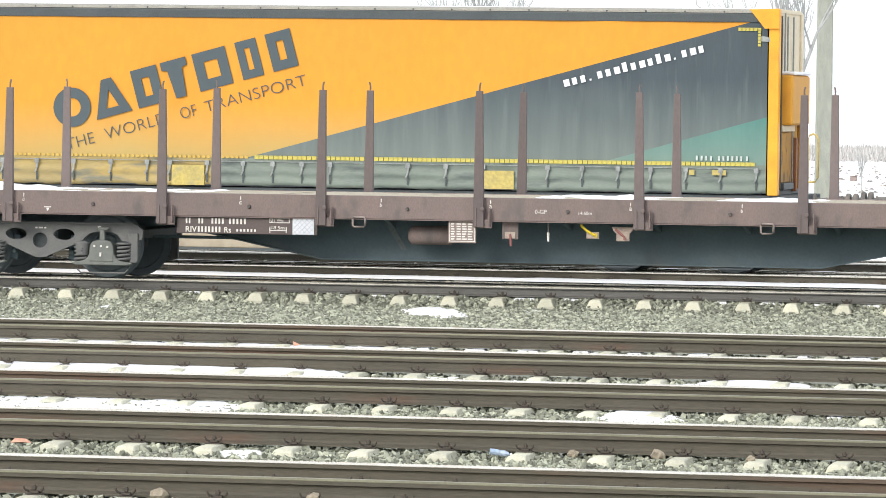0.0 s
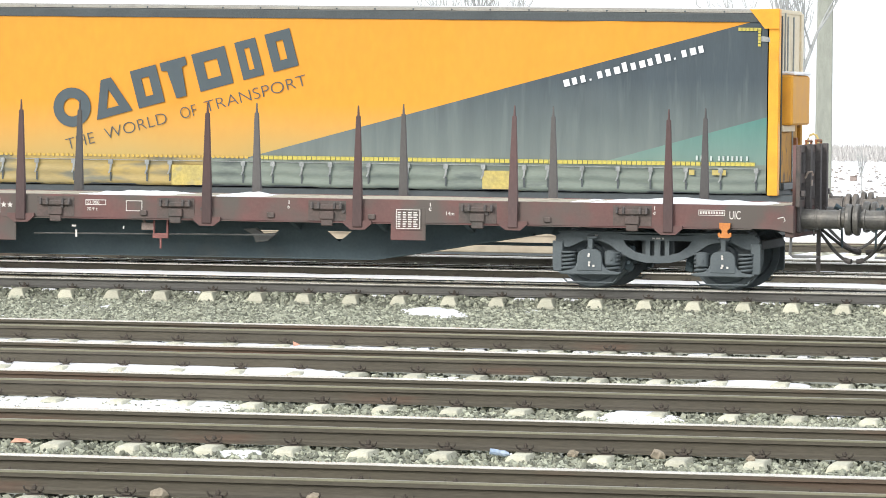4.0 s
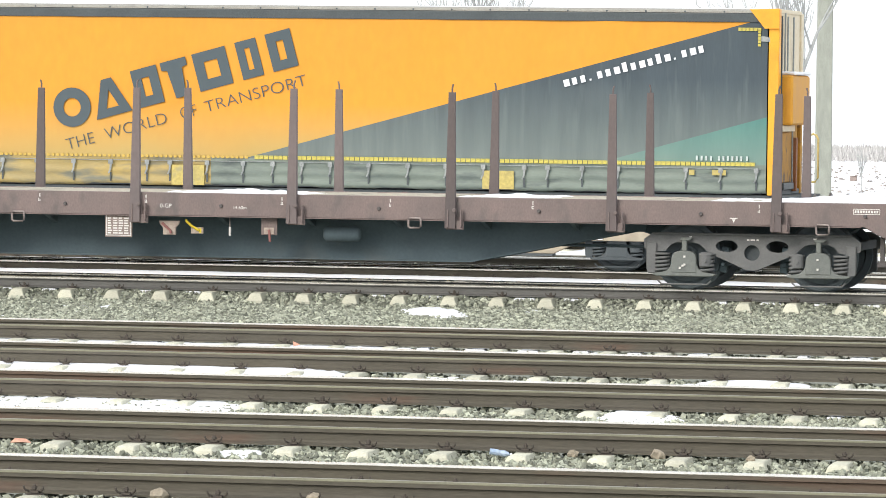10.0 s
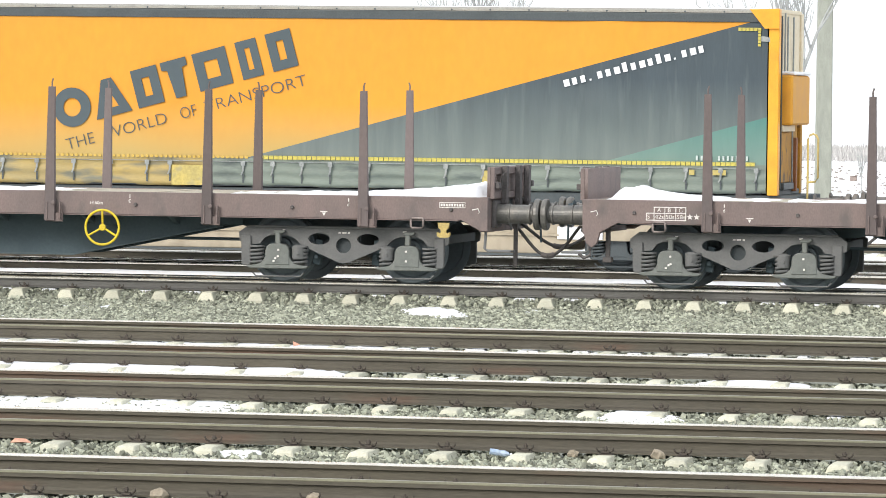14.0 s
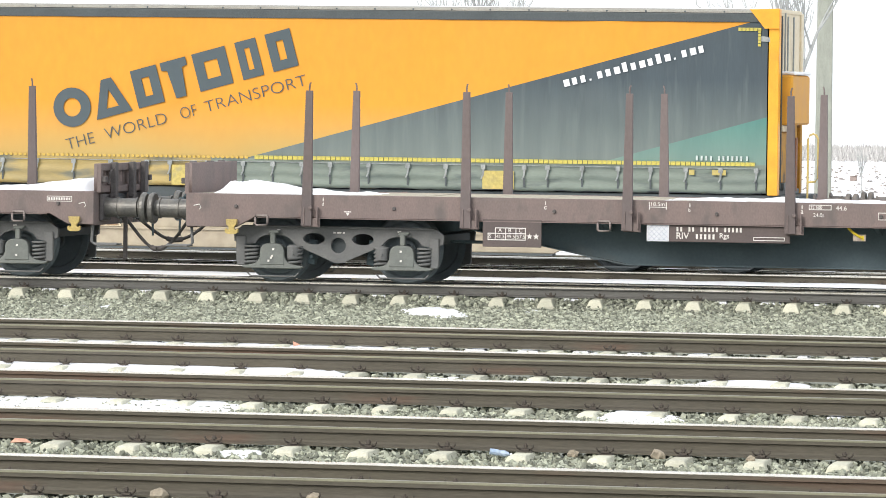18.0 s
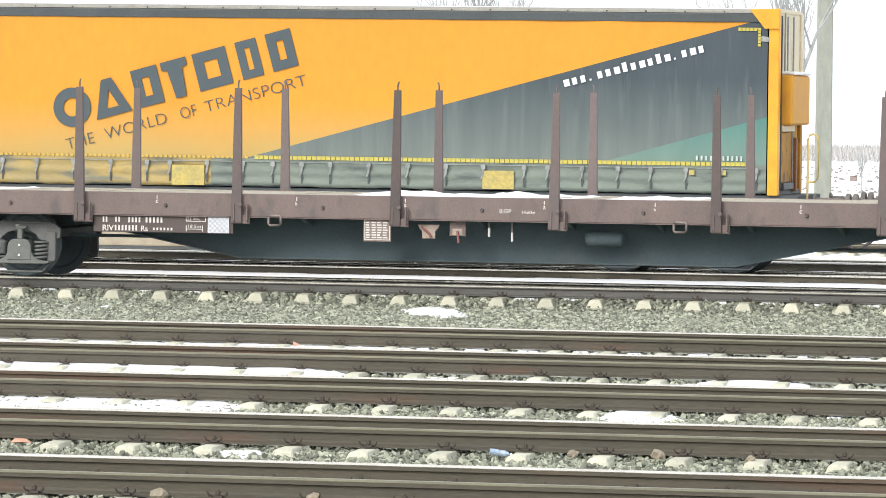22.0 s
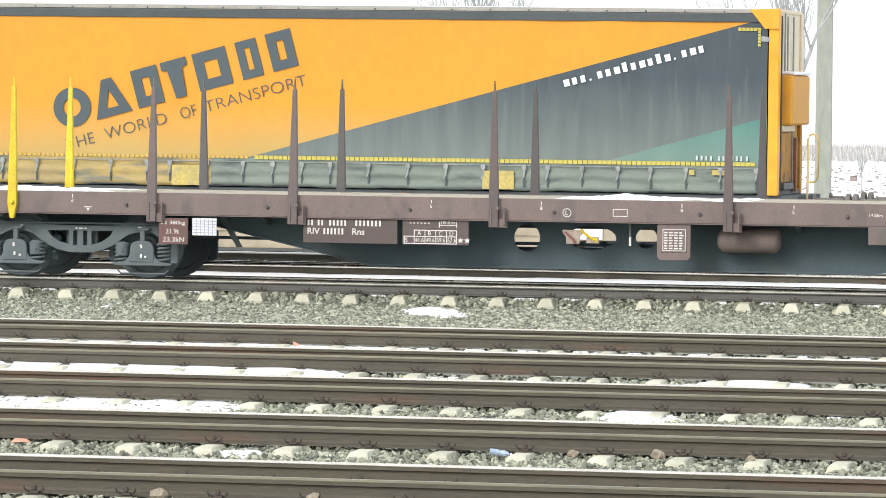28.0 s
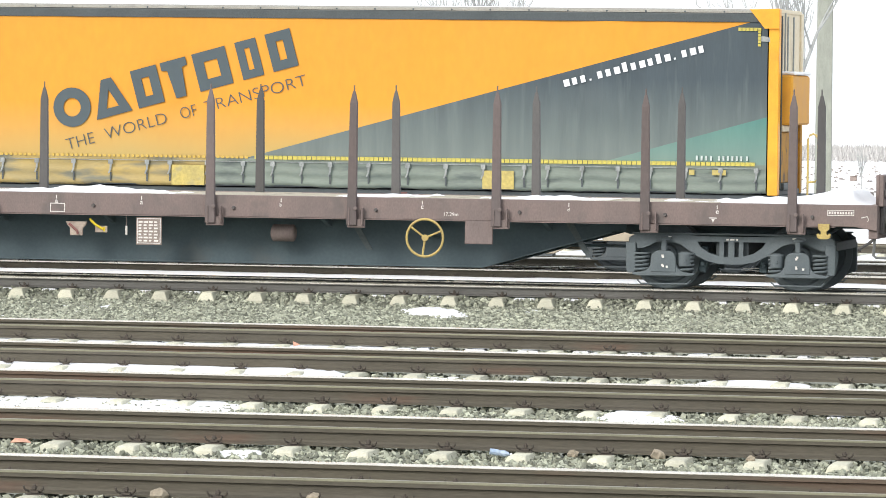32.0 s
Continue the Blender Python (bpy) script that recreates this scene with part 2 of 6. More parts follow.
def ground_material():
    """Gravel in the yard, snow beyond it and in drifts, soil showing through in the field."""
    m = bpy.data.materials.new("yard_ground")
    m.use_nodes = True
    n, l = m.node_tree.nodes, m.node_tree.links
    bsdf = n["Principled BSDF"]
    tc = n.new("ShaderNodeTexCoord")
    stone = n.new("ShaderNodeTexVoronoi")
    stone.inputs["Scale"].default_value = 16
    l.new(tc.outputs["Object"], stone.inputs["Vector"])
    sr = n.new("ShaderNodeValToRGB")
    sr.color_ramp.elements[0].color, sr.color_ramp.elements[1].color = (0.3, 0.31, 0.25, 1), (0.15, 0.157, 0.13, 1)
    sr.color_ramp.elements[1].position = 0.7
    l.new(stone.outputs["Distance"], sr.inputs[0])
    soil = n.new("ShaderNodeTexNoise")
    soil.inputs["Scale"].default_value, soil.inputs["Detail"].default_value = 1.3, 8
    l.new(tc.outputs["Object"], soil.inputs["Vector"])
    fr = n.new("ShaderNodeValToRGB")
    fr.color_ramp.elements[0].position, fr.color_ramp.elements[1].position = 0.30, 0.40
    fr.color_ramp.elements[0].color, fr.color_ramp.elements[1].color = (0.3, 0.27, 0.24, 1), (0.86, 0.87, 0.9, 1)
    l.new(soil.outputs[0], fr.inputs[0])
    sep = n.new("ShaderNodeSeparateXYZ")
    l.new(tc.outputs["Object"], sep.inputs[0])
    rng = n.new("ShaderNodeMapRange")
    rng.inputs["From Min"].default_value, rng.inputs["From Max"].default_value = 1.5, 4.0
    l.new(sep.outputs["Y"], rng.inputs["Value"])
    mix = n.new("ShaderNodeMixRGB")
    l.new(rng.outputs[0], mix.inputs[0])
    l.new(sr.outputs[0], mix.inputs[1])
    l.new(fr.outputs[0], mix.inputs[2])
    l.new(mix.outputs[0], bsdf.inputs["Base Color"])
    bsdf.inputs["Roughness"].default_value = 0.9
    bp = n.new("ShaderNodeBump")
    bp.inputs["Strength"].default_value, bp.inputs["Distance"].default_value = 0.5, 0.03
    l.new(stone.outputs["Distance"], bp.inputs["Height"])
    l.new(bp.outputs[0], bsdf.inputs["Normal"])
    return m


GROUND = ground_material()


# ---- mesh helpers ----
class Shape:
    """Collects vertices and faces of one mesh."""

    def __init__(self):
        self.v, self.f = [], []

    def add(self, verts, faces):
        o = len(self.v)
        self.v += [tuple(p) for p in verts]
        self.f += [tuple(i + o for i in q) for q in faces]
        return self

    def box(self, x0, x1, y0, y1, z0, z1):
        return self.add([(x0, y0, z0), (x1, y0, z0), (x1, y1, z0), (x0, y1, z0), (x0, y0, z1), (x1, y0, z1), (x1, y1, z1), (x0, y1, z1)],
                        [(0, 3, 2, 1), (4, 5, 6, 7), (0, 1, 5, 4), (1, 2, 6, 5), (2, 3, 7, 6), (3, 0, 4, 7)])

    def prism(self, pts, a, b, axis="y"):
        """A convex or simple polygon swept from a to b along the axis. pts: (x, z) for y, (y, z) for x, (x, y) for z."""
        k = len(pts)
        put = {"y": lambda p, w: (p[0], w, p[1]), "x": lambda p, w: (w, p[0], p[1]), "z": lambda p, w: (p[0], p[1], w)}[axis]
        verts = [put(p, a) for p in pts] + [put(p, b) for p in pts]
        faces = [tuple(range(k)), tuple(range(2 * k - 1, k - 1, -1))] + [(i, i + k, (i + 1) % k + k, (i + 1) % k) for i in range(k)]
        return self.add(verts, faces)

    def tube(self, path, r, n=8, r2=None, caps=True):
        """A round bar along a list of points, tapering to r2."""
        path = [Vector(p) for p in path]
        rows = []
        for i, p in enumerate(path):
            d = (path[min(i + 1, len(path) - 1)] - path[max(i - 1, 0)]).normalized()
            a = d.cross(Vector((0, 0, 1)) if abs(d.z) < 0.9 else Vector((1, 0, 0))).normalized()
            b = d.cross(a)
            rad = r if r2 is None else r + (r2 - r) * i / (len(path) - 1)
            rows.append([p + (a * math.cos(t) + b * math.sin(t)) * rad for t in (2 * math.pi * j / n for j in range(n))])
        verts = [q for row in rows for q in row]
        faces = [(i * n + j, i * n + (j + 1) % n, (i + 1) * n + (j + 1) % n, (i + 1) * n + j) for i in range(len(rows) - 1) for j in range(n)]
        if caps:
            faces += [tuple(range(n - 1, -1, -1)), tuple((len(rows) - 1) * n + j for j in range(n))]
        return self.add(verts, faces)

    def ring(self, c, R, r, axis="y", n=28, k=8):
        verts, faces = [], []
        for i in range(n):
            a = 2 * math.pi * i / n
            for j in range(k):
                b = 2 * math.pi * j / k
                d = R + r * math.cos(b)
                p = (d * math.cos(a), r * math.sin(b), d * math.sin(a)) if axis == "y" else (d * math.cos(a), d * math.sin(a), r * math.sin(b))
                verts.append((c[0] + p[0], c[1] + p[1], c[2] + p[2]))
                faces.append((i * k + j, i * k + (j + 1) % k, (i + 1) % n * k + (j + 1) % k, (i + 1) % n * k + j))
        return self.add(verts, faces)

    def lathe(self, prof, c, axis="y", n=24):
        """prof: (along, radius) pairs turned about the axis through c."""
        verts, faces = [], []
        k = len(prof)
        for i in range(n):
            a = 2 * math.pi * i / n
            for s, r in prof:
                q = (r * math.cos(a), s, r * math.sin(a)) if axis == "y" else ((s, r * math.cos(a), r * math.sin(a)) if axis == "x" else (r * math.cos(a), r * math.sin(a), s))
                verts.append((c[0] + q[0], c[1] + q[1], c[2] + q[2]))
        for i in range(n):
            for j in range(k - 1):
                faces.append((i * k + j, i * k + j + 1, (i + 1) % n * k + j + 1, (i + 1) % n * k + j))
        return self.add(verts, faces)

    def mesh(self, name, bevel=0.0, smooth=False):
        me = bpy.data.meshes.new(name)
        me.from_pydata(self.v, [], self.f)
        bm = bmesh.new()
        bm.from_mesh(me)
        bmesh.ops.recalc_face_normals(bm, faces=bm.faces)
        if bevel:
            bmesh.ops.bevel(bm, geom=[e for e in bm.edges if len(e.link_faces) == 2 and e.calc_face_angle(0) > 0.6], offset=bevel, segments=1, affect="EDGES", clamp_overlap=True)
        bm.to_mesh(me)
        bm.free()
        if smooth:
            me.shade_smooth()
        return me


REPAINTED = {}


def part(name, shape, material, parent=None, label="", bevel=0.0, smooth=False):
    """Links a shape (or a finished mesh) as one object under a thing or a part."""
    me = shape.mesh(name, bevel, smooth) if isinstance(shape, Shape) else shape
    if material and not me.materials:
        me.materials.append(material)
    elif material and me.materials[0] != material:
        key = (me.name, material.name)
        if key not in REPAINTED:
            REPAINTED[key] = me.copy()
            REPAINTED[key].materials[0] = material
        me = REPAINTED[key]
    ob = new(name, me)
    if parent:
        ob.parent = parent
    if label:
        ob["label"] = label
    return ob


def plate(outer, holes, y0, y1):
    """A flat plate in x, z with openings cut through it, from y0 to y1."""
    cu = bpy.data.curves.new("plate", "CURVE")
    cu.dimensions, cu.fill_mode, cu.extrude = "2D", "BOTH", abs(y1 - y0) / 2
    for loop in [outer, *holes]:
        sp = cu.splines.new("POLY")
        sp.points.add(len(loop) - 1)
        for p, (x, z) in zip(sp.points, loop):
            p.co = (x, z, 0, 1)
        sp.use_cyclic_u = True
    ob = new("plate", cu)
    bpy.context.view_layer.update()
    me = bpy.data.meshes.new_from_object(ob.evaluated_get(bpy.context.evaluated_depsgraph_get()))
    bpy.data.objects.remove(ob)
    bpy.data.curves.remove(cu)
    me.transform(Matrix.Translation((0, (y0 + y1) / 2, 0)) @ Matrix.Rotation(radians(90), 4, "X"))
    return me


def oval(cx, cz, a, b, n=20):
    return [(cx + a * math.cos(2 * math.pi * i / n), cz + b * math.sin(2 * math.pi * i / n)) for i in range(n)]


def frame_lines(s, x0, x1, z0, z1, y, w=0.012):
    s.box(x0, x1, y - 0.003, y, z0, z0 + w).box(x0, x1, y - 0.003, y, z1 - w, z1).box(x0, x0 + w, y - 0.003, y, z0 + w, z1 - w).box(x1 - w, x1, y - 0.003, y, z0 + w, z1 - w)


TEXTS = {}


def lettering(words, height, width=None, depth=0.002, bold=0.0):
    """Raised letters in x, z with their lower left corner at the origin, facing -y."""
    key = (words, height, width, bold)
    if key in TEXTS:
        return TEXTS[key]
    cu = bpy.data.curves.new("lettering", "FONT")
    cu.body, cu.size, cu.extrude, cu.offset = words, 1.0, 0.002, bold
    ob = new("lettering", cu)
    bpy.context.view_layer.update()
    me = bpy.data.meshes.new_from_object(ob.evaluated_get(bpy.context.evaluated_depsgraph_get()))
    bpy.data.objects.remove(ob)
    bpy.data.curves.remove(cu)
    co = np.array([v.co[:] for v in me.vertices])
    lo, hi = co.min(0), co.max(0)
    sy = height / (hi[1] - lo[1])
    sx = width / (hi[0] - lo[0]) if width else sy
    me.transform(Matrix.Rotation(radians(90), 4, "X") @ Matrix.Diagonal((sx, sy, 1, 1)) @ Matrix.Translation((-lo[0], -lo[1], 0)))
    TEXTS[key] = me
    return me


def write(words, x, z, height, material, parent, y, width=None, bold=0.0, name="lettering"):
    ob = part(name, lettering(words, height, width, bold=bold), material, parent)
    ob.location = (x, y - 0.003, z)
    return ob


def thing(name, label, category, group="", m=None, kind=""):
    ob = tagged(new(name), label, category, group, kind)
    ob.empty_display_size = 0.2
    if m is not None:
        ob.matrix_basis = m
    return ob



# ---- ground, one sheet to the horizon ----
def ground_height(x, y):
    z = -0.36
    if y > 24:
        z += -0.12 * min(1, (y - 24) / 20) + 0.1 * noise.noise((x * 0.05, y * 0.05, 3.1)) * min(1, (y - 24) / 30)
    return z


def build_ground():
    xs = [-3000, -1200, -500, -200, -120] + [-80 + 4 * i for i in range(31)] + [60, 120, 300, 1000, 3000]
    ys = [-600, -200, -110] + [-90 + 3 * i for i in range(120)] + [330, 500, 1000, 4000]
    s = Shape()
    s.v = [(x, y, ground_height(x, y)) for y in ys for x in xs]
    n = len(xs)
    s.f = [(j * n + i, j * n + i + 1, (j + 1) * n + i + 1, (j + 1) * n + i) for j in range(len(ys) - 1) for i in range(n - 1)]
    tagged(part("ground", s, GROUND), "grey gravel yard giving way to a snow-covered field", "ground", kind="structure")


build_ground()

# ---- tracks ----
# name: centre y, height of the rail head, sleeper pitch, x of one sleeper
TRACKS = [(0.0, 0.056, 0.667, -20.938, True), (-12.609, -0.023, 0.6123, -12.876, False), (-18.063, -0.011, 0.6096, -11.952, False),
          (-23.376, -0.011, 0.6163, -10.419, False), (-29.213, 0.005, 0.6206, -11.726, False), (-35.245, 0.057, 0.6342, -10.123, False),
          (12.0, -0.13, 0.62, -20.0, True), (17.4, -0.1, 0.62, -20.2, True), (31.5, -0.2, 0.62, -20.1, False)]
RAIL_PROFILE = [(-0.075, -0.172), (0.075, -0.172), (0.075, -0.16), (0.02, -0.142), (0.009, -0.125), (0.009, -0.055), (0.035, -0.042), (0.036, -0.012), (0.027, -0.0015),
                (-0.027, -0.0015), (-0.036, -0.012), (-0.035, -0.042), (-0.009, -0.055), (-0.009, -0.125), (-0.02, -0.142), (-0.075, -0.16)]


def sleeper_shape():
    """Concrete sleeper, 2.5 m long, with sloping flanks and dropped ends."""
    s = Shape()
    half = [(-1.265, 0.112, 0.155, -0.11), (-1.232, 0.08, 0.152, -0.032), (-1.205, 0.069, 0.15, -0.008), (-1.02, 0.063, 0.15, 0.0), (-0.45, 0.066, 0.155, 0.0), (-0.25, 0.07, 0.12, -0.03)]
    sections = half + [(-y, a, b, top) for y, a, b, top in reversed(half)]
    for y, a, b, top in sections:
        s.v += [(-b, y, -0.2), (-a, y, top), (a, y, top), (b, y, -0.2)]
    for i in range(len(sections) - 1):
        o = i * 4
        s.f += [(o, o + 4, o + 5, o + 1), (o + 1, o + 5, o + 6, o + 2), (o + 2, o + 6, o + 7, o + 3)]
    s.f += [(0, 1, 2, 3), (len(s.v) - 1, len(s.v) - 2, len(s.v) - 3, len(s.v) - 4)]
    return s


def fastener_shape():
    """Rail plate with a bolted spring clip, two horns spread outwards, on each side of the rail."""
    s = Shape()
    s.box(-0.055, 0.055, -0.15, 0.15, 0.0, 0.006)
    for side in (-1, 1):
        s.box(-0.03, 0.03, side * 0.105 - 0.025, side * 0.105 + 0.025, 0.01, 0.026)
        s.lathe([(0.012, 0.01), (0.066, 0.01), (0.068, 0.0)], (0, side * 0.115, 0.0), "z", 6)
        s.lathe([(0.034, 0.0), (0.034, 0.021), (0.054, 0.021), (0.054, 0.0)], (0, side * 0.115, 0.0), "z", 6)
        for e in (-1, 1):
            s.tube([(e * 0.018, side * 0.09, 0.022), (e * 0.04, side * 0.11, 0.02), (e * 0.058, side * 0.13, 0.03), (e * 0.066, side * 0.138, 0.046), (e * 0.069, side * 0.14, 0.058)], 0.0075, 5)
    return s


SLEEPER = sleeper_shape().mesh("sleeper", 0.008)
SLEEPER.materials.append(CONCRETE)
CLIP = fastener_shape().mesh("fastener")
CLIP.materials.append(FASTENER)


def build_track(y, z, pitch, x0, shiny):
    tr = thing("railway_track", "rusty steel rails on pale concrete sleepers in ballast", "railway track", "parallel yard tracks", pose(0, y, z), "structure")
    for side in (-0.7535, 0.7535):
        rail = part("rail", Shape().prism([(a + side, b * 0.87 if b < -0.05 else b) for a, b in RAIL_PROFILE], -260, 240, "x"), RAIL_MAIN if y == 0 else RAIL_SIDE, tr)
        top = part("rail_head", Shape().prism([(side - 0.0375, -0.03 if shiny else -0.015), (side + 0.0375, -0.03 if shiny else -0.015), (side + 0.0375, -0.011), (side + 0.027, 0.001), (side - 0.027, 0.001), (side - 0.0375, -0.011)], -260, 240, "x"), RAIL_TOP if shiny else RAIL_WORN if side > 0 else RAIL_DULL, rail,
                   "bright worn running surface" if shiny else "dull brown running surface")
    near = [x0 + pitch * i for i in range(-80, 120) if -28 < x0 + pitch * i < -3]
    far = [x0 + pitch * i for i in range(-180, 220) if not -28 < x0 + pitch * i < -3 and -90 < x0 + pitch * i < 70]
    rnd = random.Random(int(abs(y) * 10))
    for x in near:
        sl = part("sleeper", SLEEPER, None, tr)
        sl.location = (x + rnd.uniform(-0.012, 0.012), rnd.uniform(-0.02, 0.02), (-0.146 if y == -12.609 else -0.151) + rnd.uniform(-0.005, 0.003))
        sl.rotation_euler = (0, 0, radians(rnd.uniform(-0.7, 0.7)))
        for side in (-0.7535, 0.7535):
            cl = part("fastener", CLIP, None, sl, "rusty bolted rail clip")
            cl.location = (0, side, 0.004)
    base = sleeper_shape()
    rest = Shape()
    for x in far:
        rest.add([(p[0] + x, p[1], p[2] - 0.151) for p in base.v], base.f)
    tagged(part("far_sleeper", rest, CONCRETE, tr), kind="stuff")


for row in TRACKS:
    build_track(*row)


# ---- ballast stones and lying snow ----
def ballast_height(x, y):
    """Height of the ballast bed: full between the rails, lower at the sleeper ends, sinking between the tracks."""
    z = -0.4
    for cy, cz, *_ in TRACKS:
        d = abs(y - cy)
        if d < 4:
            if cy > -1:
                top = cz - 0.178 - 0.27 * max(0, min(d, 1.35) - 0.9) - 0.03 * max(0, d - 1.35)
            else:
                top = cz - (0.188 if cy > -20 else 0.179) - (0.16 if cy > -20 else 0.1) * max(0, min(d, 1.1) - 0.82) - 0.03 * max(0, d - 1.1)
            z = max(z, top)
    return max(z, -0.3) + 0.012 * noise.noise((x * 1.7, y * 1.7, 0))


def stones(name, x0, x1, y0, y1, per_m2, size, seed):
    rng = np.random.default_rng(seed)
    n = int((x1 - x0) * (y1 - y0) * per_m2)
    xs, ys = rng.uniform(x0, x1, n), rng.uniform(y0, y1, n)
    base = np.array([(-1, -1, -1), (1, -1, -1), (1, 1, -1), (-1, 1, -1), (-1, -1, 1), (1, -1, 1), (1, 1, 1), (-1, 1, 1)], float) * 0.62
    tri = np.array([(0, 2, 1), (0, 3, 2), (4, 5, 6), (4, 6, 7), (0, 1, 5), (0, 5, 4), (1, 2, 6), (1, 6, 5), (2, 3, 7), (2, 7, 6), (3, 0, 4), (3, 4, 7)])
    zs = np.array([ballast_height(a, b) for a, b in zip(xs, ys)])
    ax = rng.normal(size=(n, 3, 3))
    q, _ = np.linalg.qr(ax)
    r = rng.uniform(0.55, 1.25, (n, 1)) * size
    flat = rng.uniform(0.55, 1.25, (n, 1, 3))
    corner = base[None] * flat + rng.normal(0, 0.2, (n, 8, 3))
    v = np.einsum("nkj,nij->nki", corner, q) * r[:, :, None]
    v += np.stack([xs, ys, zs + r[:, 0] * rng.uniform(-0.35, 0.25, n)], 1)[:, None, :]
    f = (tri[None] + 8 * np.arange(n)[:, None, None]).reshape(-1, 3)
    me = bpy.data.meshes.new(name)
    me.from_pydata(v.reshape(-1, 3).tolist(), [], f.tolist())
    tagged(part(name, me, STONES), "loose angular grey crushed-stone ballast", "ballast", kind="stuff")


def build_bed():
    xs = [-260, -120, -60] + [-32 + 0.3 * i for i in range(107)] + [10, 60, 240]
    ys = [-42 + 0.16 * i for i in range(390)]
    s = Shape()
    n = len(xs)
    s.v = [(x, y, ballast_height(x, y) - 0.012) for y in ys for x in xs]
    s.f = [(j * n + i, j * n + i + 1, (j + 1) * n + i + 1, (j + 1) * n + i) for j in range(len(ys) - 1) for i in range(n - 1)]
    tagged(part("ballast_bed", s, GROUND), "grey crushed-stone ballast bed under the tracks", "ballast", kind="structure")


build_bed()

stones("ballast_stones", -23, -8, -11.6, -0.6, 430, 0.029, 1)
stones("ballast_stones", -19, -7, -16.9, -13.2, 420, 0.026, 2)
stones("ballast_stones", -18, -6, -22.3, -18.7, 420, 0.026, 3)
stones("ballast_stones", -17, -5, -28.1, -24.0, 420, 0.027, 4)
stones("ballast_stones", -15, -4, -34.1, -29.8, 430, 0.027, 5)
stones("ballast_stones", -13, -3, -38.2, -35.9, 430, 0.027, 6)
stones("ballast_stones", -26, -9, 10.9, 13.1, 200, 0.036, 7)
stones("ballast_stones", -26, -9, 16.3, 18.5, 200, 0.036, 8)


def snow_strip(x0, x1, y0, y1, cover, lift, seed, step=0.09):
    """A drift of lying snow: a sheet that rises out of the ballast where its noise is high. cover(x, y): -1 to 1."""
    xs = np.arange(x0, x1, step)
    ys = np.arange(y0, y1, step * 1.5)
    nx = len(xs)
    v = []
    for y in ys:
        for x in xs:
            a = 0.55 * noise.noise((x * 0.8, y * 0.9, seed)) + 0.5 * noise.noise((x * 2.6, y * 2.6, seed + 5)) + 0.5 * noise.noise((x * 7, y * 7, seed + 9)) + 0.25 * noise.noise((x * 17, y * 17, seed + 2))
            near = min(abs(y - cy) for cy, *_ in TRACKS)
            h = max(-0.08, min(0.024, 0.09 * (a * 0.8 + cover(x, y) - 6 * max(0, (1.2 if y > -1 else 0.86) - near))))
            v.append((x, y, ballast_height(x, y) + lift + h))
    keep = [q[2] > ballast_height(q[0], q[1]) - 0.045 for q in v]
    f = []
    for j in range(len(ys) - 1):
        for i in range(nx - 1):
            q = (j * nx + i, j * nx + i + 1, (j + 1) * nx + i + 1, (j + 1) * nx + i)
            if any(keep[k] for k in q):
                f.append(q)
    s = Shape()
    s.v, s.f = v, f
    tagged(part("lying_snow", s, SNOW, smooth=True), "thin patchy white snow lying on the ballast", "snow", kind="stuff")


def left_heavy(edge, soft, inside, outside):
    return lambda x, y: inside + (outside - inside) * min(1, max(0, (x - edge) / soft))


snow_strip(-30, 0, 2.2, 11.1, lambda x, y: 0.9, 0.03, 1.0, 0.16)
snow_strip(-30, 0, 12.9, 16.5, lambda x, y: 0.8, 0.03, 2.0, 0.16)
snow_strip(-24, -7, -3.6, -1.4, lambda x, y: -0.75, 0.03, 3.0)
snow_strip(-16.2, -13.4, -4.6, -0.9, lambda x, y: 0.95 - 1.25 * math.hypot((x + 14.8 + 0.35 * (y + 2.6)) / 0.4, (y + 2.5) / 0.75), 0.03, 4.0, 0.05)
snow_strip(-24, -19.2, -5.2, -2.2, lambda x, y: -0.5, 0.02, 4.5)
snow_strip(-20, -7, -15.2, -13.3, left_heavy(-13.6, 1.6, 0.8, -0.35), 0.01, 5.0, 0.06)
snow_strip(-19, -6, -20.6, -18.8, left_heavy(-12.7, 0.9, 1.0, -0.4), 0.032, 6.0, 0.06)
snow_strip(-9.4, -7.2, -20.4, -18.8, lambda x, y: 0.9 - 1.0 * abs(x + 7.95) / 0.7, 0.016, 6.4, 0.06)
snow_strip(-18, -5, -26.0, -24.1, left_heavy(-12.0, 0.7, 0.55, -0.6), 0.004, 7.0, 0.06)
snow_strip(-9.0, -7.2, -26.0, -24.1, lambda x, y: 0.9 - 1.2 * math.hypot((x + 8.2) / 0.38, (y + 24.6) / 0.5), 0.012, 9.5, 0.05)
snow_strip(-11.0, -8.8, -31.4, -29.95, lambda x, y: 0.6 - 1.2 * math.hypot((x + 10.2) / 0.28, (y + 30.4) / 0.3), 0.01, 8.0, 0.05)
snow_strip(-16, -4, -34.45, -33.4, lambda x, y: 0.4, 0.02, 8.0)


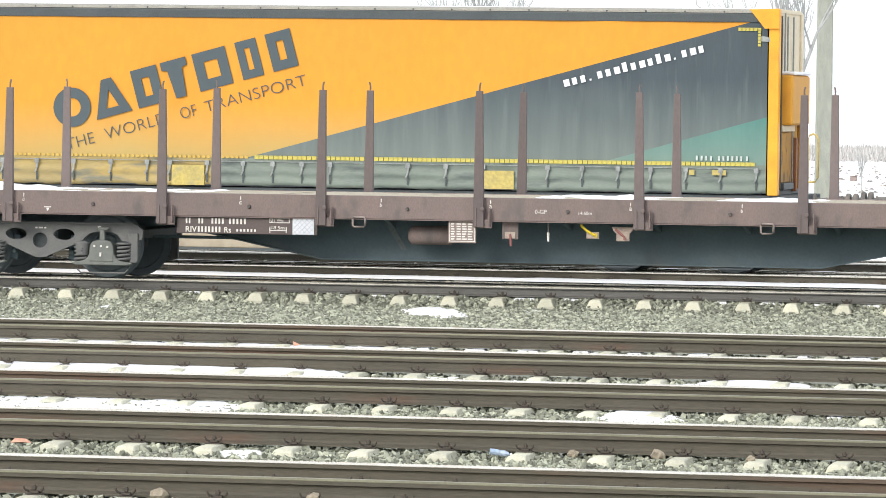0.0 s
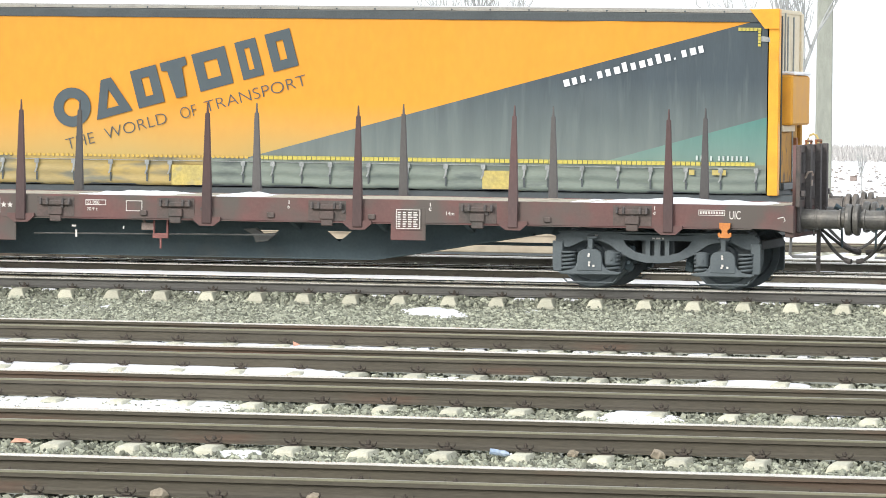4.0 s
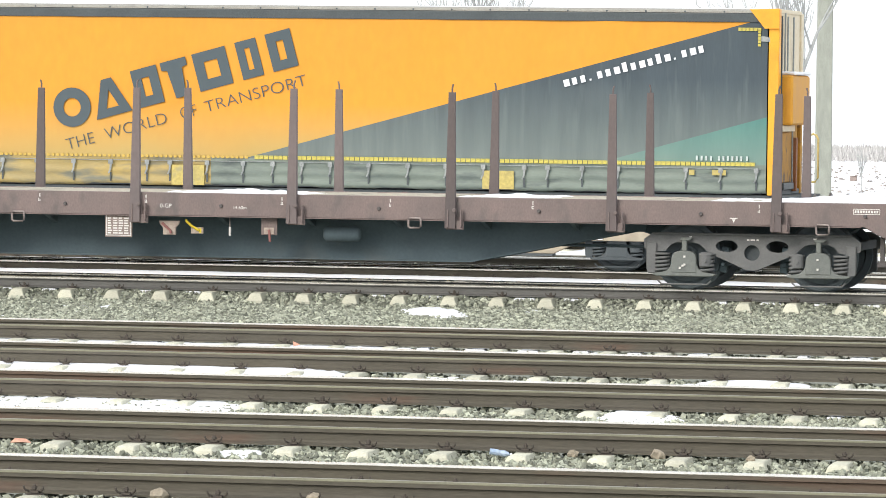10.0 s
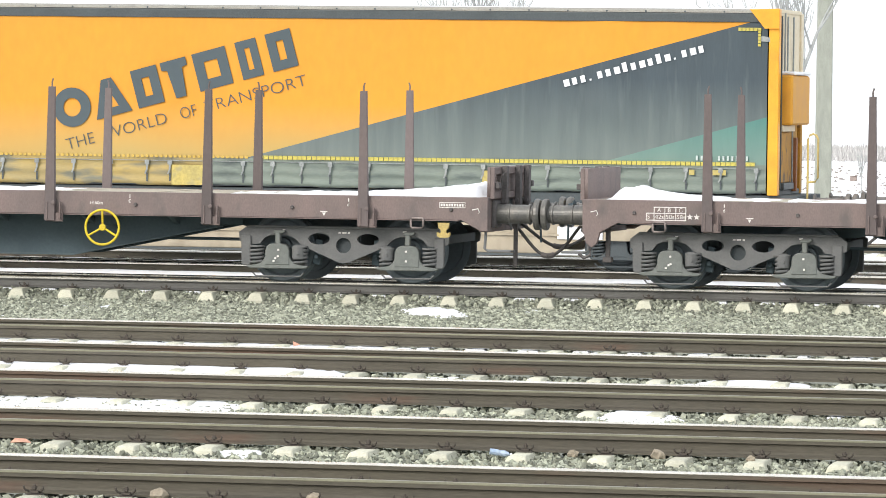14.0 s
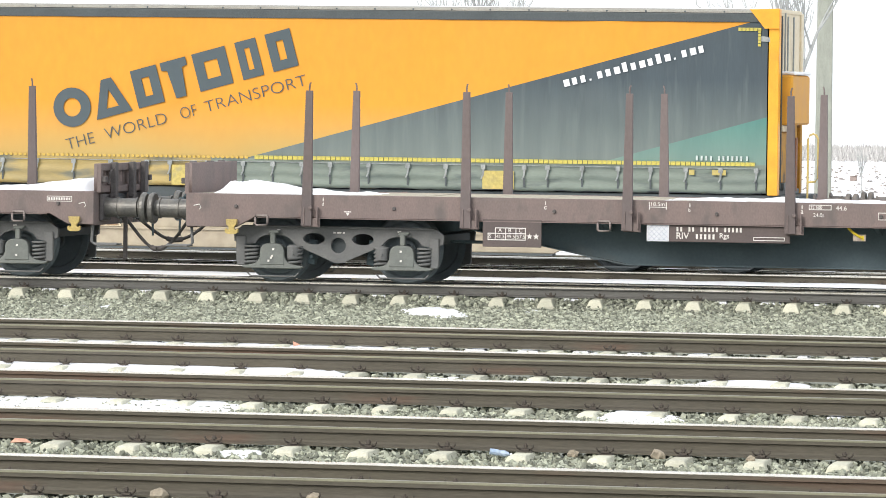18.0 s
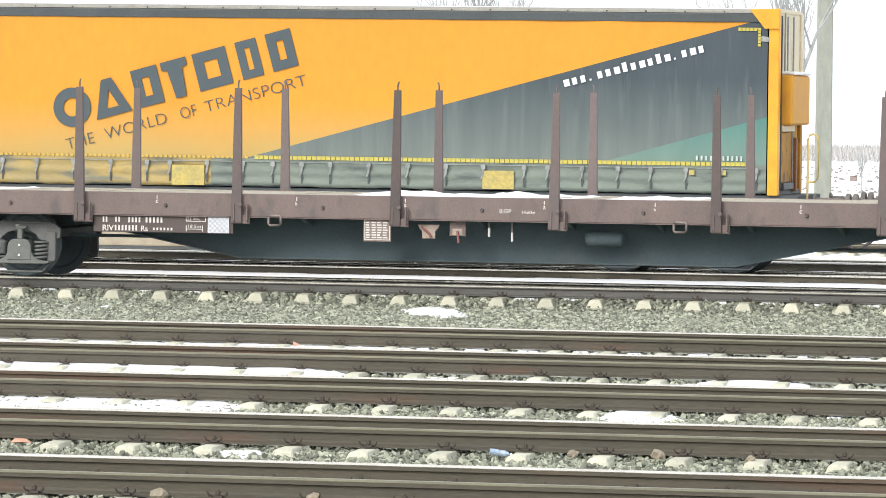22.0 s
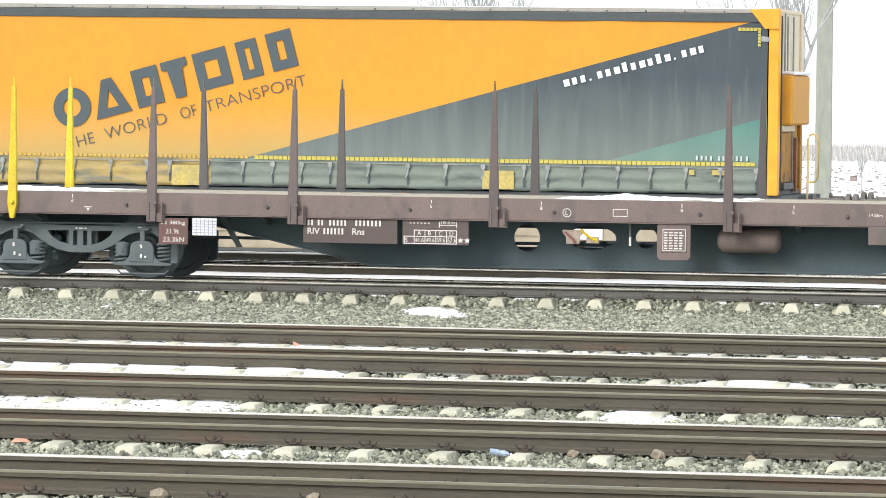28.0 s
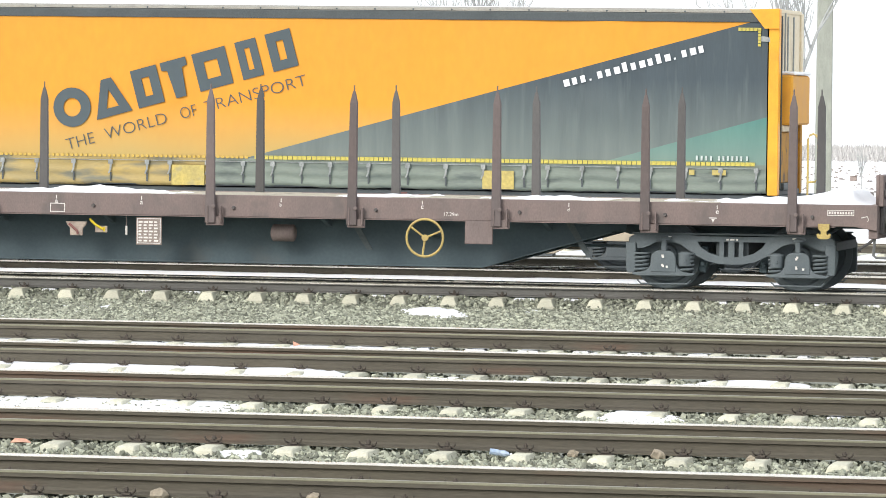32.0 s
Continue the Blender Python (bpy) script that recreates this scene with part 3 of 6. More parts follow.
def crib_snow(y, z, pitch, x0, keep):
    """Thin ribbons of snow caught under the rail foot between the sleepers."""
    rnd = random.Random(int(-y * 7) + 3)
    for side in (-1, 1):
        s = Shape()
        for i in range(-80, 120):
            x = x0 + pitch * (i + 0.5)
            if -26 < x < -4 and rnd.random() < keep:
                w = pitch / 2 - rnd.uniform(0.16, 0.24)
                c = rnd.uniform(-0.05, 0.05)
                yy = y + side * 0.7535
                s.prism([(x + c - w, z - 0.2), (x + c + w, z - 0.2), (x + c + w * 0.8, z - rnd.uniform(0.156, 0.164)), (x + c - w * 0.7, z - rnd.uniform(0.156, 0.164))], yy - 0.13, yy + 0.13)
        tagged(part("lying_snow", s, SNOW), "thin ribbons of snow under the rail foot", "snow", kind="stuff")


for (cy, cz, pitch, x0, _), keep in zip(TRACKS[:6], (0.75, 0.8, 0.15, 0.1, 0.0, 0.0)):
    crib_snow(cy, cz, pitch, x0, keep)

# ---- the parked intermodal wagon and its tarpaulin swap body ----
UY, UZ = 12.0, -0.13
TY = UY - 1.27      # near side of the swap body
TX0, TX1 = -26.08, -12.48


def on_side(x, z):
    return (x * 1.07640, 2.609 + (z - 2.609) * 1.07640)


def build_swap_body():
    sb = thing("swap_body", "orange and slate tarpaulin swap body with a yellow end frame", "swap body", "", pose(0, TY, 0))
    zb, zs, zt, zr = 1.105, 1.50, 3.795, 3.995
    # core box, a little behind the tarpaulin
    part("inner_frame", Shape().box(TX0 + 0.05, TX1 - 0.08, 0.03, 2.5, zb + 0.02, zr - 0.05), ROOF_RAIL, sb, bevel=0.02)

    def sheet(name, poly, material, y, label, seed, step=0.16):
        """A tarpaulin field with slight folds, cut to a convex outline in x, z."""
        me = bpy.data.meshes.new(name)
        bm = bmesh.new()
        vs = [bm.verts.new((a, 0, b)) for a, b in poly]
        bm.faces.new(vs)
        x0, x1 = min(p[0] for p in poly), max(p[0] for p in poly)
        z0, z1 = min(p[1] for p in poly), max(p[1] for p in poly)
        for i in range(1, int((x1 - x0) / step) + 1):
            bmesh.ops.bisect_plane(bm, geom=bm.verts[:] + bm.edges[:] + bm.faces[:], plane_co=(x0 + i * step, 0, 0), plane_no=(1, 0, 0))
        for i in range(1, int((z1 - z0) / (step * 2)) + 1):
            bmesh.ops.bisect_plane(bm, geom=bm.verts[:] + bm.edges[:] + bm.faces[:], plane_co=(0, 0, z0 + i * step * 2), plane_no=(0, 0, 1))
        for v in bm.verts:
            v.co.y = y + 0.016 * noise.noise((v.co.x * 1.3, 2.0, v.co.z * 0.5)) + 0.009 * noise.noise((v.co.x * 3.6 + v.co.z * 0.8, 5.0, v.co.z * 0.9))
            if seed == 2:
                v.co.y -= 0.1 * max(0, noise.noise((v.co.x * 2.1 + v.co.z * 2.4, 1.7, (v.co.z - v.co.x) * 0.7)) - 0.08) * max(0, 1 - ((v.co.x + 15.2) / 1.7) ** 2) * max(0, 1 - ((v.co.z - 2.4) / 0.4) ** 2)
        bm.to_mesh(me)
        bm.free()
        me.shade_smooth()
        return part(name, me, material, sb, label)

    # outline points of the painted fields
    a0, a1 = on_side(-19.284, 1.671), on_side(-11.813, 3.725)
    t0, t1 = on_side(-13.86, 1.706), on_side(-11.571, 2.342)
    zl = 1.575
    slope = (a1[1] - a0[1]) / (a1[0] - a0[0])
    xl = a0[0] + (zl - a0[1]) / slope
    tip = a0[0] + (zt - a0[1]) / slope
    sheet("tarpaulin_field", [(TX0, zl), (xl, zl), (tip, zt), (TX0, zt)], TARP_YELLOW, -0.004, "orange-yellow tarpaulin", 1)
    ts = (t1[1] - t0[1]) / (t1[0] - t0[0])
    tx = t0[0] + (zl - t0[1]) / ts
    sheet("tarpaulin_field", [(xl, zl), (tx, zl), (TX1 - 0.02, t1[1]), (TX1 - 0.02, zt), (tip, zt)], TARP_SLATE, -0.004, "dark slate-grey tarpaulin", 2, 0.1)
    sheet("tarpaulin_field", [(tx, zl), (TX1 - 0.02, zl), (TX1 - 0.02, t1[1])], TARP_TEAL, -0.004, "teal-green tarpaulin", 3)
    # skirt below the tape, rolled under at its foot
    split = on_side(-19.9, 0)[0]
    for xa, xb, material, label in ((TX0, split, SKIRT_YELLOW, "dust-stained yellow tarpaulin skirt"), (split, TX1 - 0.02, SKIRT_GREY, "dust-stained grey tarpaulin skirt")):
        s = Shape()
        n = int((xb - xa) / 0.07)
        prof = [j / 15 for j in range(16)]
        for i in range(n + 1):
            x = xa + (xb - xa) * i / n
            foot = zb + 0.015 + 0.016 * noise.noise((x * 1.4, 3.3, 1.2)) + 0.01 * noise.noise((x * 5, 3.3, 4.2))
            for f in prof:
                z = zl + (foot - zl) * f
                roll = -0.013 * math.sin(f * 2.6 * 2 * math.pi + 1.4 * noise.noise((x * 0.5, 9.0, 0.0))) * (0.35 + f)
                crease = 0.022 * noise.noise((x * 1.1, z * 9 + x * 0.6, 7.7)) + 0.012 * noise.noise((x * 4.5 + z * 6, z * 12, 2.7))
                s.v.append((x, -0.006 + (roll + crease) * min(1, f * 4) + (0.07 * (f - 0.93) / 0.07 if f > 0.93 else 0), z))
        k = len(prof)
        s.f = [(i * k + j, i * k + j + 1, (i + 1) * k + j + 1, (i + 1) * k + j) for i in range(n) for j in range(k - 1)]
        part("skirt", s, material, sb, label, smooth=True)
    for xa, xb, za, zb2 in ((on_side(-15.79, 0)[0], on_side(-15.32, 0)[0], 1.14, 1.43), (on_side(-20.49, 0)[0], on_side(-19.99, 0)[0], 1.13, 1.45)):
        part("skirt_patch", Shape().box(xa, xb, -0.045, -0.02, za, zb2), PATCH_YELLOW, sb, "square yellow patch on the skirt", bevel=0.004)
    # reflective tape, a row of short yellow dashes
    for xa, xb in ((TX0, -20.7), (-20.7, on_side(-11.702, 0)[0])):
        dash = Shape().box(0, 0.067, -0.024, -0.012, 1.556, 1.616) if xa > -21 else Shape().box(0, 0.042, -0.024, -0.012, 1.564, 1.606)
        dash = dash.mesh("tape_dash")
        for i in range(int((xb - xa) / 0.078)):
            part("tape_dash", dash, DASH_YELLOW if xa > -21 else DASH_DUSTY, sb).location = (xa + 0.078 * i, 0, 0)
    for i in range(6):
        part("corner_tape", Shape().box(-12.96 + 0.062 * i, -12.91 + 0.062 * i, -0.024, -0.012, 3.66, 3.71), DASH_YELLOW, sb)
    for i in range(5):
        part("corner_tape", Shape().box(-12.65, -12.605, -0.024, -0.012, 3.42 + 0.052 * i, 3.462 + 0.052 * i), DASH_YELLOW, sb)
    part("repair_patch", Shape().prism([(-12.6, 3.5), (-12.46, 3.49), (-12.46, 3.56), (-12.6, 3.585)], -0.022, -0.012), BUCKLE, sb, "pale repair patch")
    # strap buckles
    for px in (-23.10, -22.57, -22.0, -21.43, -20.87, -20.52, -19.95, -19.4, -18.95, -18.51, -18.08, -17.5, -16.91, -16.34, -15.78, -15.17, -14.82, -14.31, -13.78, -13.3, -12.78, -12.27, -11.75):
        x = px * 1.0764
        if x > TX1 - 0.1:
            continue
        b = part("strap_buckle", Shape().box(x - 0.036, x + 0.036, -0.055, -0.02, 1.45, 1.525).prism([(x - 0.014, 1.46), (x + 0.024, 1.46), (x + 0.012, 1.36), (x - 0.024, 1.295), (x - 0.042, 1.302), (x - 0.016, 1.365)], -0.05, -0.036), BUCKLE, sb, bevel=0.003)
        part("strap", Shape().box(x - 0.013, x + 0.013, -0.034, -0.024, 1.18, 1.32), ROOF_RAIL, b, "dark webbing strap")
    part("tension_wire", Shape().tube([(TX0, -0.03, 1.515), (TX1 - 0.1, -0.03, 1.515)], 0.006, 5), BUCKLE, sb)
    # roof rail and roof
    part("roof_rail", Shape().prism([(-0.03, zt), (-0.035, zt + 0.13), (0.0, zr - 0.02), (0.05, zr), (0.08, zr), (0.08, zt)], TX0, TX1 - 0.1, "x"), ROOF_RAIL, sb, "dark grey aluminium roof rail", bevel=0.006)
    lip = part("roof_lip", Shape().prism([(-0.046, zr - 0.058), (-0.046, zr - 0.022), (0.0, zr + 0.004), (0.05, zr + 0.006), (0.05, zr - 0.058)], TX0, TX1 - 0.24, "x"), ROOF_LIP, sb, "grey-brown aluminium roof edge strip", bevel=0.004)
    for i in range(21):
        part("rivet", Shape().lathe([(-0.056, 0.0), (-0.056, 0.012), (-0.045, 0.016)], (TX0 + 0.5 + 0.62 * i, 0, zr - 0.04), "y", 8), ROOF_RAIL, lip)
    part("roof", Shape().prism([(0.05, zr - 0.03), (0.3, zr + 0.02), (2.24, zr + 0.02), (2.49, zr - 0.03)], TX0, TX1, "x"), SNOW, sb, "snow-dusted roof sheet")
    # the yellow corner post and end wall
    x1 = TX1
    part("corner_post", Shape().box(x1, x1 + 0.165, -0.02, 0.18, zb, zr + 0.01), YELLOW_FRAME, sb, "orange-yellow steel corner post", bevel=0.012)
    part("corner_post", Shape().box(x1, x1 + 0.165, 2.34, 2.54, 2.95, zr - 0.02), CREAM_WALL, sb, "cream-white upper corner post", bevel=0.012)
    part("corner_post", Shape().box(x1, x1 + 0.165, 2.34, 2.54, zb, 2.95), SHADED_RUST, sb, "rust-stained lower corner post", bevel=0.012)
    part("corner_gusset", Shape().prism([(x1 - 0.3, zr + 0.0), (x1 + 0.17, zr + 0.015), (x1 + 0.17, zt - 0.1), (x1 - 0.06, zt - 0.1)], -0.062, -0.05), YELLOW_FRAME, sb, "orange-yellow corner gusset", bevel=0.006)
    part("end_wall", Shape().box(x1 + 0.02, x1 + 0.13, 0.18, 2.34, 2.95, zr - 0.04), CREAM_WALL, sb, "cream-white upper end wall", bevel=0.01)
    part("end_wall", Shape().box(x1 + 0.02, x1 + 0.11, 0.18, 2.34, zb + 0.08, 2.95), SHADED_RUST, sb, "rust-stained lower end wall, yellow darkened for shade", bevel=0.01)
    part("header_beam", Shape().box(x1, x1 + 0.16, 0.18, 2.34, zr - 0.05, zr + 0.01), CREAM_WALL, sb, "snow-dusted header beam", bevel=0.008)
    part("sill_beam", Shape().box(x1, x1 + 0.15, 0.18, 2.34, zb, zb + 0.08), ROOF_RAIL, sb, bevel=0.008)
    unit = part("equipment_box", Shape().box(x1 + 0.11, x1 + 0.34, 0.3, 2.1, 2.2, 2.98), SHADED_BOX, sb, "protruding yellow equipment box, darkened for shade", bevel=0.03)
    part("snow_cap", Shape().box(x1 + 0.12, x1 + 0.36, 0.4, 2.12, 2.985, 3.04), SNOW, unit, "snow cap", bevel=0.02)
    for y, z0, z1 in ((0.28, 1.2, 3.9), (0.62, 3.0, 3.95), (1.5, 1.3, 3.9), (0.9, 3.05, 3.9)):
        part("locking_bar", Shape().tube([(x1 + 0.16, y, z0), (x1 + 0.16, y, z1)], 0.014, 8), BUCKLE if y > 0.5 else ROOF_RAIL, sb)
    part("lower_door", Shape().box(x1 + 0.11, x1 + 0.15, 0.45, 1.4, 1.3, 2.08), SHADED_RUST, sb, "rust-stained lower panel, yellow darkened for shade", bevel=0.01)
    part("hinge_strip", Shape().box(x1 + 0.11, x1 + 0.2, 0.32, 1.5, 2.1, 2.196), CREAM_WALL, sb, "pale snow-dusted hinge strip", bevel=0.008)
    part("kick_block", Shape().box(x1 + 0.11, x1 + 0.2, 0.42, 1.45, zb + 0.082, 1.295), ROOF_RAIL, sb, "dark steel kick block", bevel=0.008)
    part("hose_post", Shape().box(x1 + 0.14, x1 + 0.22, 1.55, 1.68, 1.15, 2.0), DULL_ORANGE, sb, "dull orange hose post", bevel=0.01)
    # writing on the side
    ang = math.atan2(98, 358)
    bx, bz = -23.304, 2.146
    ca, sa = math.cos(ang), math.sin(ang)
    mark = part("block_row", Shape(), MARK_SLATE, sb, "row of dark slate plain shapes")

    def band(outer, inner=None):
        def turned(loop):
            return [(bx + p * ca - q * sa, bz + p * sa + q * ca) for p, q in loop]
        part("slate_block", plate(turned(outer), [turned(inner)] if inner else [], -0.026, -0.016), MARK_SLATE, mark)

    def slab(a, b, k):
        return [(a + k, k), (b - k, k), (b - k, 0.61 - k), (a + k, 0.61 - k)]

    band(oval(-0.35, 0.3, 0.31, 0.315, 28), oval(-0.35, 0.3, 0.145, 0.15, 20))
    band([(0.0, 0.0), (0.61, 0.0), (0.39, 0.6), (0.22, 0.6)], [(0.2, 0.13), (0.41, 0.13), (0.305, 0.42)])
    band(slab(0.72, 1.16, 0.0), slab(0.72, 1.16, 0.155))
    band([(1.36, 0.0), (1.53, 0.0), (1.57, 0.46), (1.66, 0.48), (1.66, 0.61), (1.23, 0.61), (1.23, 0.48), (1.32, 0.46)])
    band(slab(1.77, 2.33, 0.0), slab(1.77, 2.33, 0.165))
    band(slab(2.5, 2.85, 0.0), slab(2.5, 2.85, 0.13))
    band(slab(3.01, 3.43, 0.0), slab(3.01, 3.43, 0.15))
    sx, sz = on_side(-22.035, 1.745)
    sx, sz, length = sx - 0.065, sz - 0.018, 4.08
    slogan = part("slogan", lettering("THE", 0.175, 0.115 * length, bold=-0.018), MARK_SLATE, sb, "thin dark slogan lettering")
    slogan.location, slogan.rotation_euler = (sx, -0.02, sz), (0, -ang, 0)
    for word, a, b in (("WORLD", 0.162, 0.419), ("OF", 0.478, 0.544), ("TRANSPORT", 0.579, 1.0)):
        ob = part("slogan_word", lettering(word, 0.178, (b - a) * length, bold=-0.018), MARK_SLATE, slogan)
        ob.location = (a * length, 0, 0)
    # small bars
    wx, wz = on_side(-14.585, 2.745)
    wa = math.atan2(65, 253)
    ca, sa = math.cos(wa), math.sin(wa)
    web = part("bar_row", Shape(), WHITE_CARD, sb, "row of small white bars")
    for k in range(17):
        a = 2.34 * k / 17
        b, q1 = (a + 0.03, 0.03) if k in (3, 13) else (a + (0.074 if k % 3 else 0.092), 0.15 if k in (7, 11) else 0.11)
        part("white_bar", Shape().prism([(wx + p * ca - q * sa, wz + p * sa + q * ca) for p, q in ((a, 0.0), (b, 0.0), (b, q1), (a, q1))], -0.03, -0.016), WHITE_CARD, web)
    gx, gz = on_side(-12.637, 1.695)
    code = part("pale_bar_row", Shape(), WHITE_CARD, sb, "row of small pale bars")
    for a in (0.0, 0.075, 0.15, 0.225, 0.35, 0.42, 0.49, 0.56, 0.63, 0.70, 0.79):
        part("pale_bar", Shape().box(gx + a, gx + a + 0.03, -0.03, -0.014, gz + 0.012, gz + 0.085), FADED_PRINT, code)
    for a, b in ((-12.72, -12.52), (-13.06, -12.98)):
        part("placard", Shape().box(a * 1.0764 + 0.35, b * 1.0764 + 0.35, -0.045, -0.025, 1.41, 1.49), PATCH_YELLOW, sb, "faded yellow placard")


build_swap_body()


def build_parked_wagon():
    w = thing("intermodal_wagon", "beige fish-bellied intermodal flat wagon on an unused track", "freight wagon", "", pose(0, UY, UZ))
    y0, y1 = -1.25, -1.1
    x1 = -15.76
    for s in (1, -1):
        a, b = (y0, y1) if s > 0 else (-y1, -y0)
        part("side_beam", Shape().prism([(-40, 1.05), (-11.9, 1.05), (-11.9, 0.82), (-13.54, 0.82), (-13.66, 0.483), (x1 + 0.35, 0.483), (x1 - 0.1, 0.27), (-40, 0.27)], a, b), BEIGE_BEAM, w, bevel=0.01)
        part("beam_flange", Shape().box(-40, x1, a - 0.04 * s, b, 0.55, 0.575), BEIGE_BEAM, w)
    part("lower_flange", Shape().box(-40, x1 - 0.1, -1.3, -1.05, 0.235, 0.27), ROOF_RAIL, w)
    part("deck_frame", Shape().box(-40, -12.0, -1.2, 1.2, 1.05, 1.235), SHADED_GEAR, w, bevel=0.01)
    part("headstock", Shape().box(-12.0, -11.8, -1.25, 1.25, 0.8, 1.13), UNDER, w, bevel=0.01)
    plate_ob = part("data_panel", Shape().box(-18.17, -17.71, -1.275, -1.252, 0.5, 0.635), BEIGE_BEAM, w, "framed beige data panel")
    frame_line = Shape()
    frame_lines(frame_line, -18.17, -17.71, 0.5, 0.635, -1.276, 0.01)
    part("panel_frame", frame_line, BEIGE_DARK, plate_ob)
    for i in range(8):
        part("data_bar", Shape().box(-18.13 + 0.048 * i, -18.1 + 0.048 * i, -1.285, -1.276, 0.54, 0.585), BEIGE_DARK, plate_ob)
    part("tail_lamp", Shape().box(-18.26 - 0.05, -18.26 + 0.05, -1.3, -1.26, 1.185 - 0.02, 1.185 + 0.02), RED_LAMP, w, "small dull red lamp")
    part("bolster_frame", Shape().box(-14.6, -12.2, -1.0, 1.0, 0.62, 0.95), SHADED_GEAR, w, "shade-darkened cross frame over the bogie", bevel=0.01)
    part("white_board", Shape().box(-15.79, -15.07, -1.285, -1.26, 0.5, 0.7), WHITE_CARD, w, "plain white board on the beam", bevel=0.004)
    hatch = part("hatch_plate", Shape().box(-23.42, -22.9, -1.27, -1.252, 0.585, 0.74), CREAM_WALL, w, "cream plate with brown wedges", bevel=0.004)
    for c in (-23.29, -23.03):
        part("wedge", Shape().prism([(c - 0.1, 0.6), (c + 0.1, 0.6), (c + 0.045, 0.72), (c - 0.045, 0.72)], -1.28, -1.271), BEIGE_DARK, hatch)
    part("hand_rail", Shape().tube([(-11.86, -1.18, 0.9), (-11.86, -1.18, 2.12), (-11.83, -1.18, 2.18), (-11.78, -1.18, 2.2), (-11.73, -1.18, 2.18), (-11.7, -1.18, 2.12), (-11.7, -1.18, 1.52), (-11.74, -1.18, 1.46), (-11.86, -1.18, 1.45)], 0.017, 8), PALE_YELLOW, w, "yellow hooped hand rail", smooth=True)
    return w


PARKED = build_parked_wagon()


# ---- mast, trees, hedge ----
def build_mast():
    m = thing("line_mast", "tall grey concrete overhead-line mast in the snowy field", "mast", "", pose(-21.33, 78, -0.62, 0, 0, 12))
    part("shaft", Shape().add([(-0.235, -0.22, 0), (0.235, -0.22, 0), (0.235, 0.22, 0), (-0.235, 0.22, 0), (-0.19, -0.18, 12), (0.19, -0.18, 12), (0.19, 0.18, 12), (-0.19, 0.18, 12)],
                              [(0, 3, 2, 1), (4, 5, 6, 7), (0, 1, 5, 4), (1, 2, 6, 5), (2, 3, 7, 6), (3, 0, 4, 7)]), MAST, m, bevel=0.03)
    part("footing", Shape().box(-0.3, 0.3, -0.28, 0.28, 0.0, 0.2), MAST, m, bevel=0.03)


build_mast()


def limb(s, p, d, length, r, depth, rnd, tips):
    pts = [p]
    for i in range(4):
        d = (d + Vector((rnd.uniform(-1, 1), rnd.uniform(-1, 1), rnd.uniform(-0.3, 0.7))) * 0.12).normalized()
        pts.append(pts[-1] + d * length / 4)
    s.tube(pts, r, 5 if depth > 1 else 4, r * 0.55, False)
    if depth == 0:
        return
    for i in range(rnd.choice((3, 4, 4)) if depth > 1 else 3):
        q = pts[rnd.choice((2, 3, 4))]
        side = Vector((rnd.uniform(-1, 1), rnd.uniform(-1, 1), rnd.uniform(0.3, 1.2))).normalized()
        limb(s, q, (d * 0.75 + side * 0.6).normalized(), length * rnd.uniform(0.55, 0.75), r * 0.5, depth - 1, rnd, tips)


def build_tree(x, y, height, seed, label, spread=0.25, depth=4):
    rnd = random.Random(seed)
    t = thing("bare_tree", label, "tree", "", pose(x, y, ground_height(x, y) - 0.05))
    trunk = Shape()
    pts = [Vector((0.03 * noise.noise((i, seed, 0)) * height / 4, 0.03 * noise.noise((i, seed, 4)) * height / 4, height * 0.4 * i / 5)) for i in range(6)]
    girth = 0.022 if height > 4 else 0.009
    trunk.tube(pts, height * girth, 8, height * girth * 0.7)
    part("trunk", trunk, BARK, t, smooth=True)
    crown = Shape()
    for i in range(6):
        a = 2 * math.pi * i / 6 + rnd.uniform(-0.3, 0.3)
        d = Vector((math.cos(a) * spread * rnd.uniform(0.6, 1.5), math.sin(a) * spread * rnd.uniform(0.6, 1.5), 1)).normalized()
        limb(crown, pts[-1] - Vector((0, 0, height * 0.05 * (i % 3))), d, height * 0.27, height * 0.009, depth - 1, rnd, None)
    part("crown", crown, BARK, t, "leafless upright branches")


build_tree(-30.5, 70, 6.6, 3, "leafless pollarded tree behind the parked wagon")
build_tree(-29.05, 70, 6.7, 4, "leafless pollarded tree behind the parked wagon")
build_tree(-21.1, 70, 7.6, 5, "leafless pollarded tree beside the snowy field", 0.3)
build_tree(-22.55, 95, 2.0, 8, "small bare sapling in the snowy field", 0.14, 2)


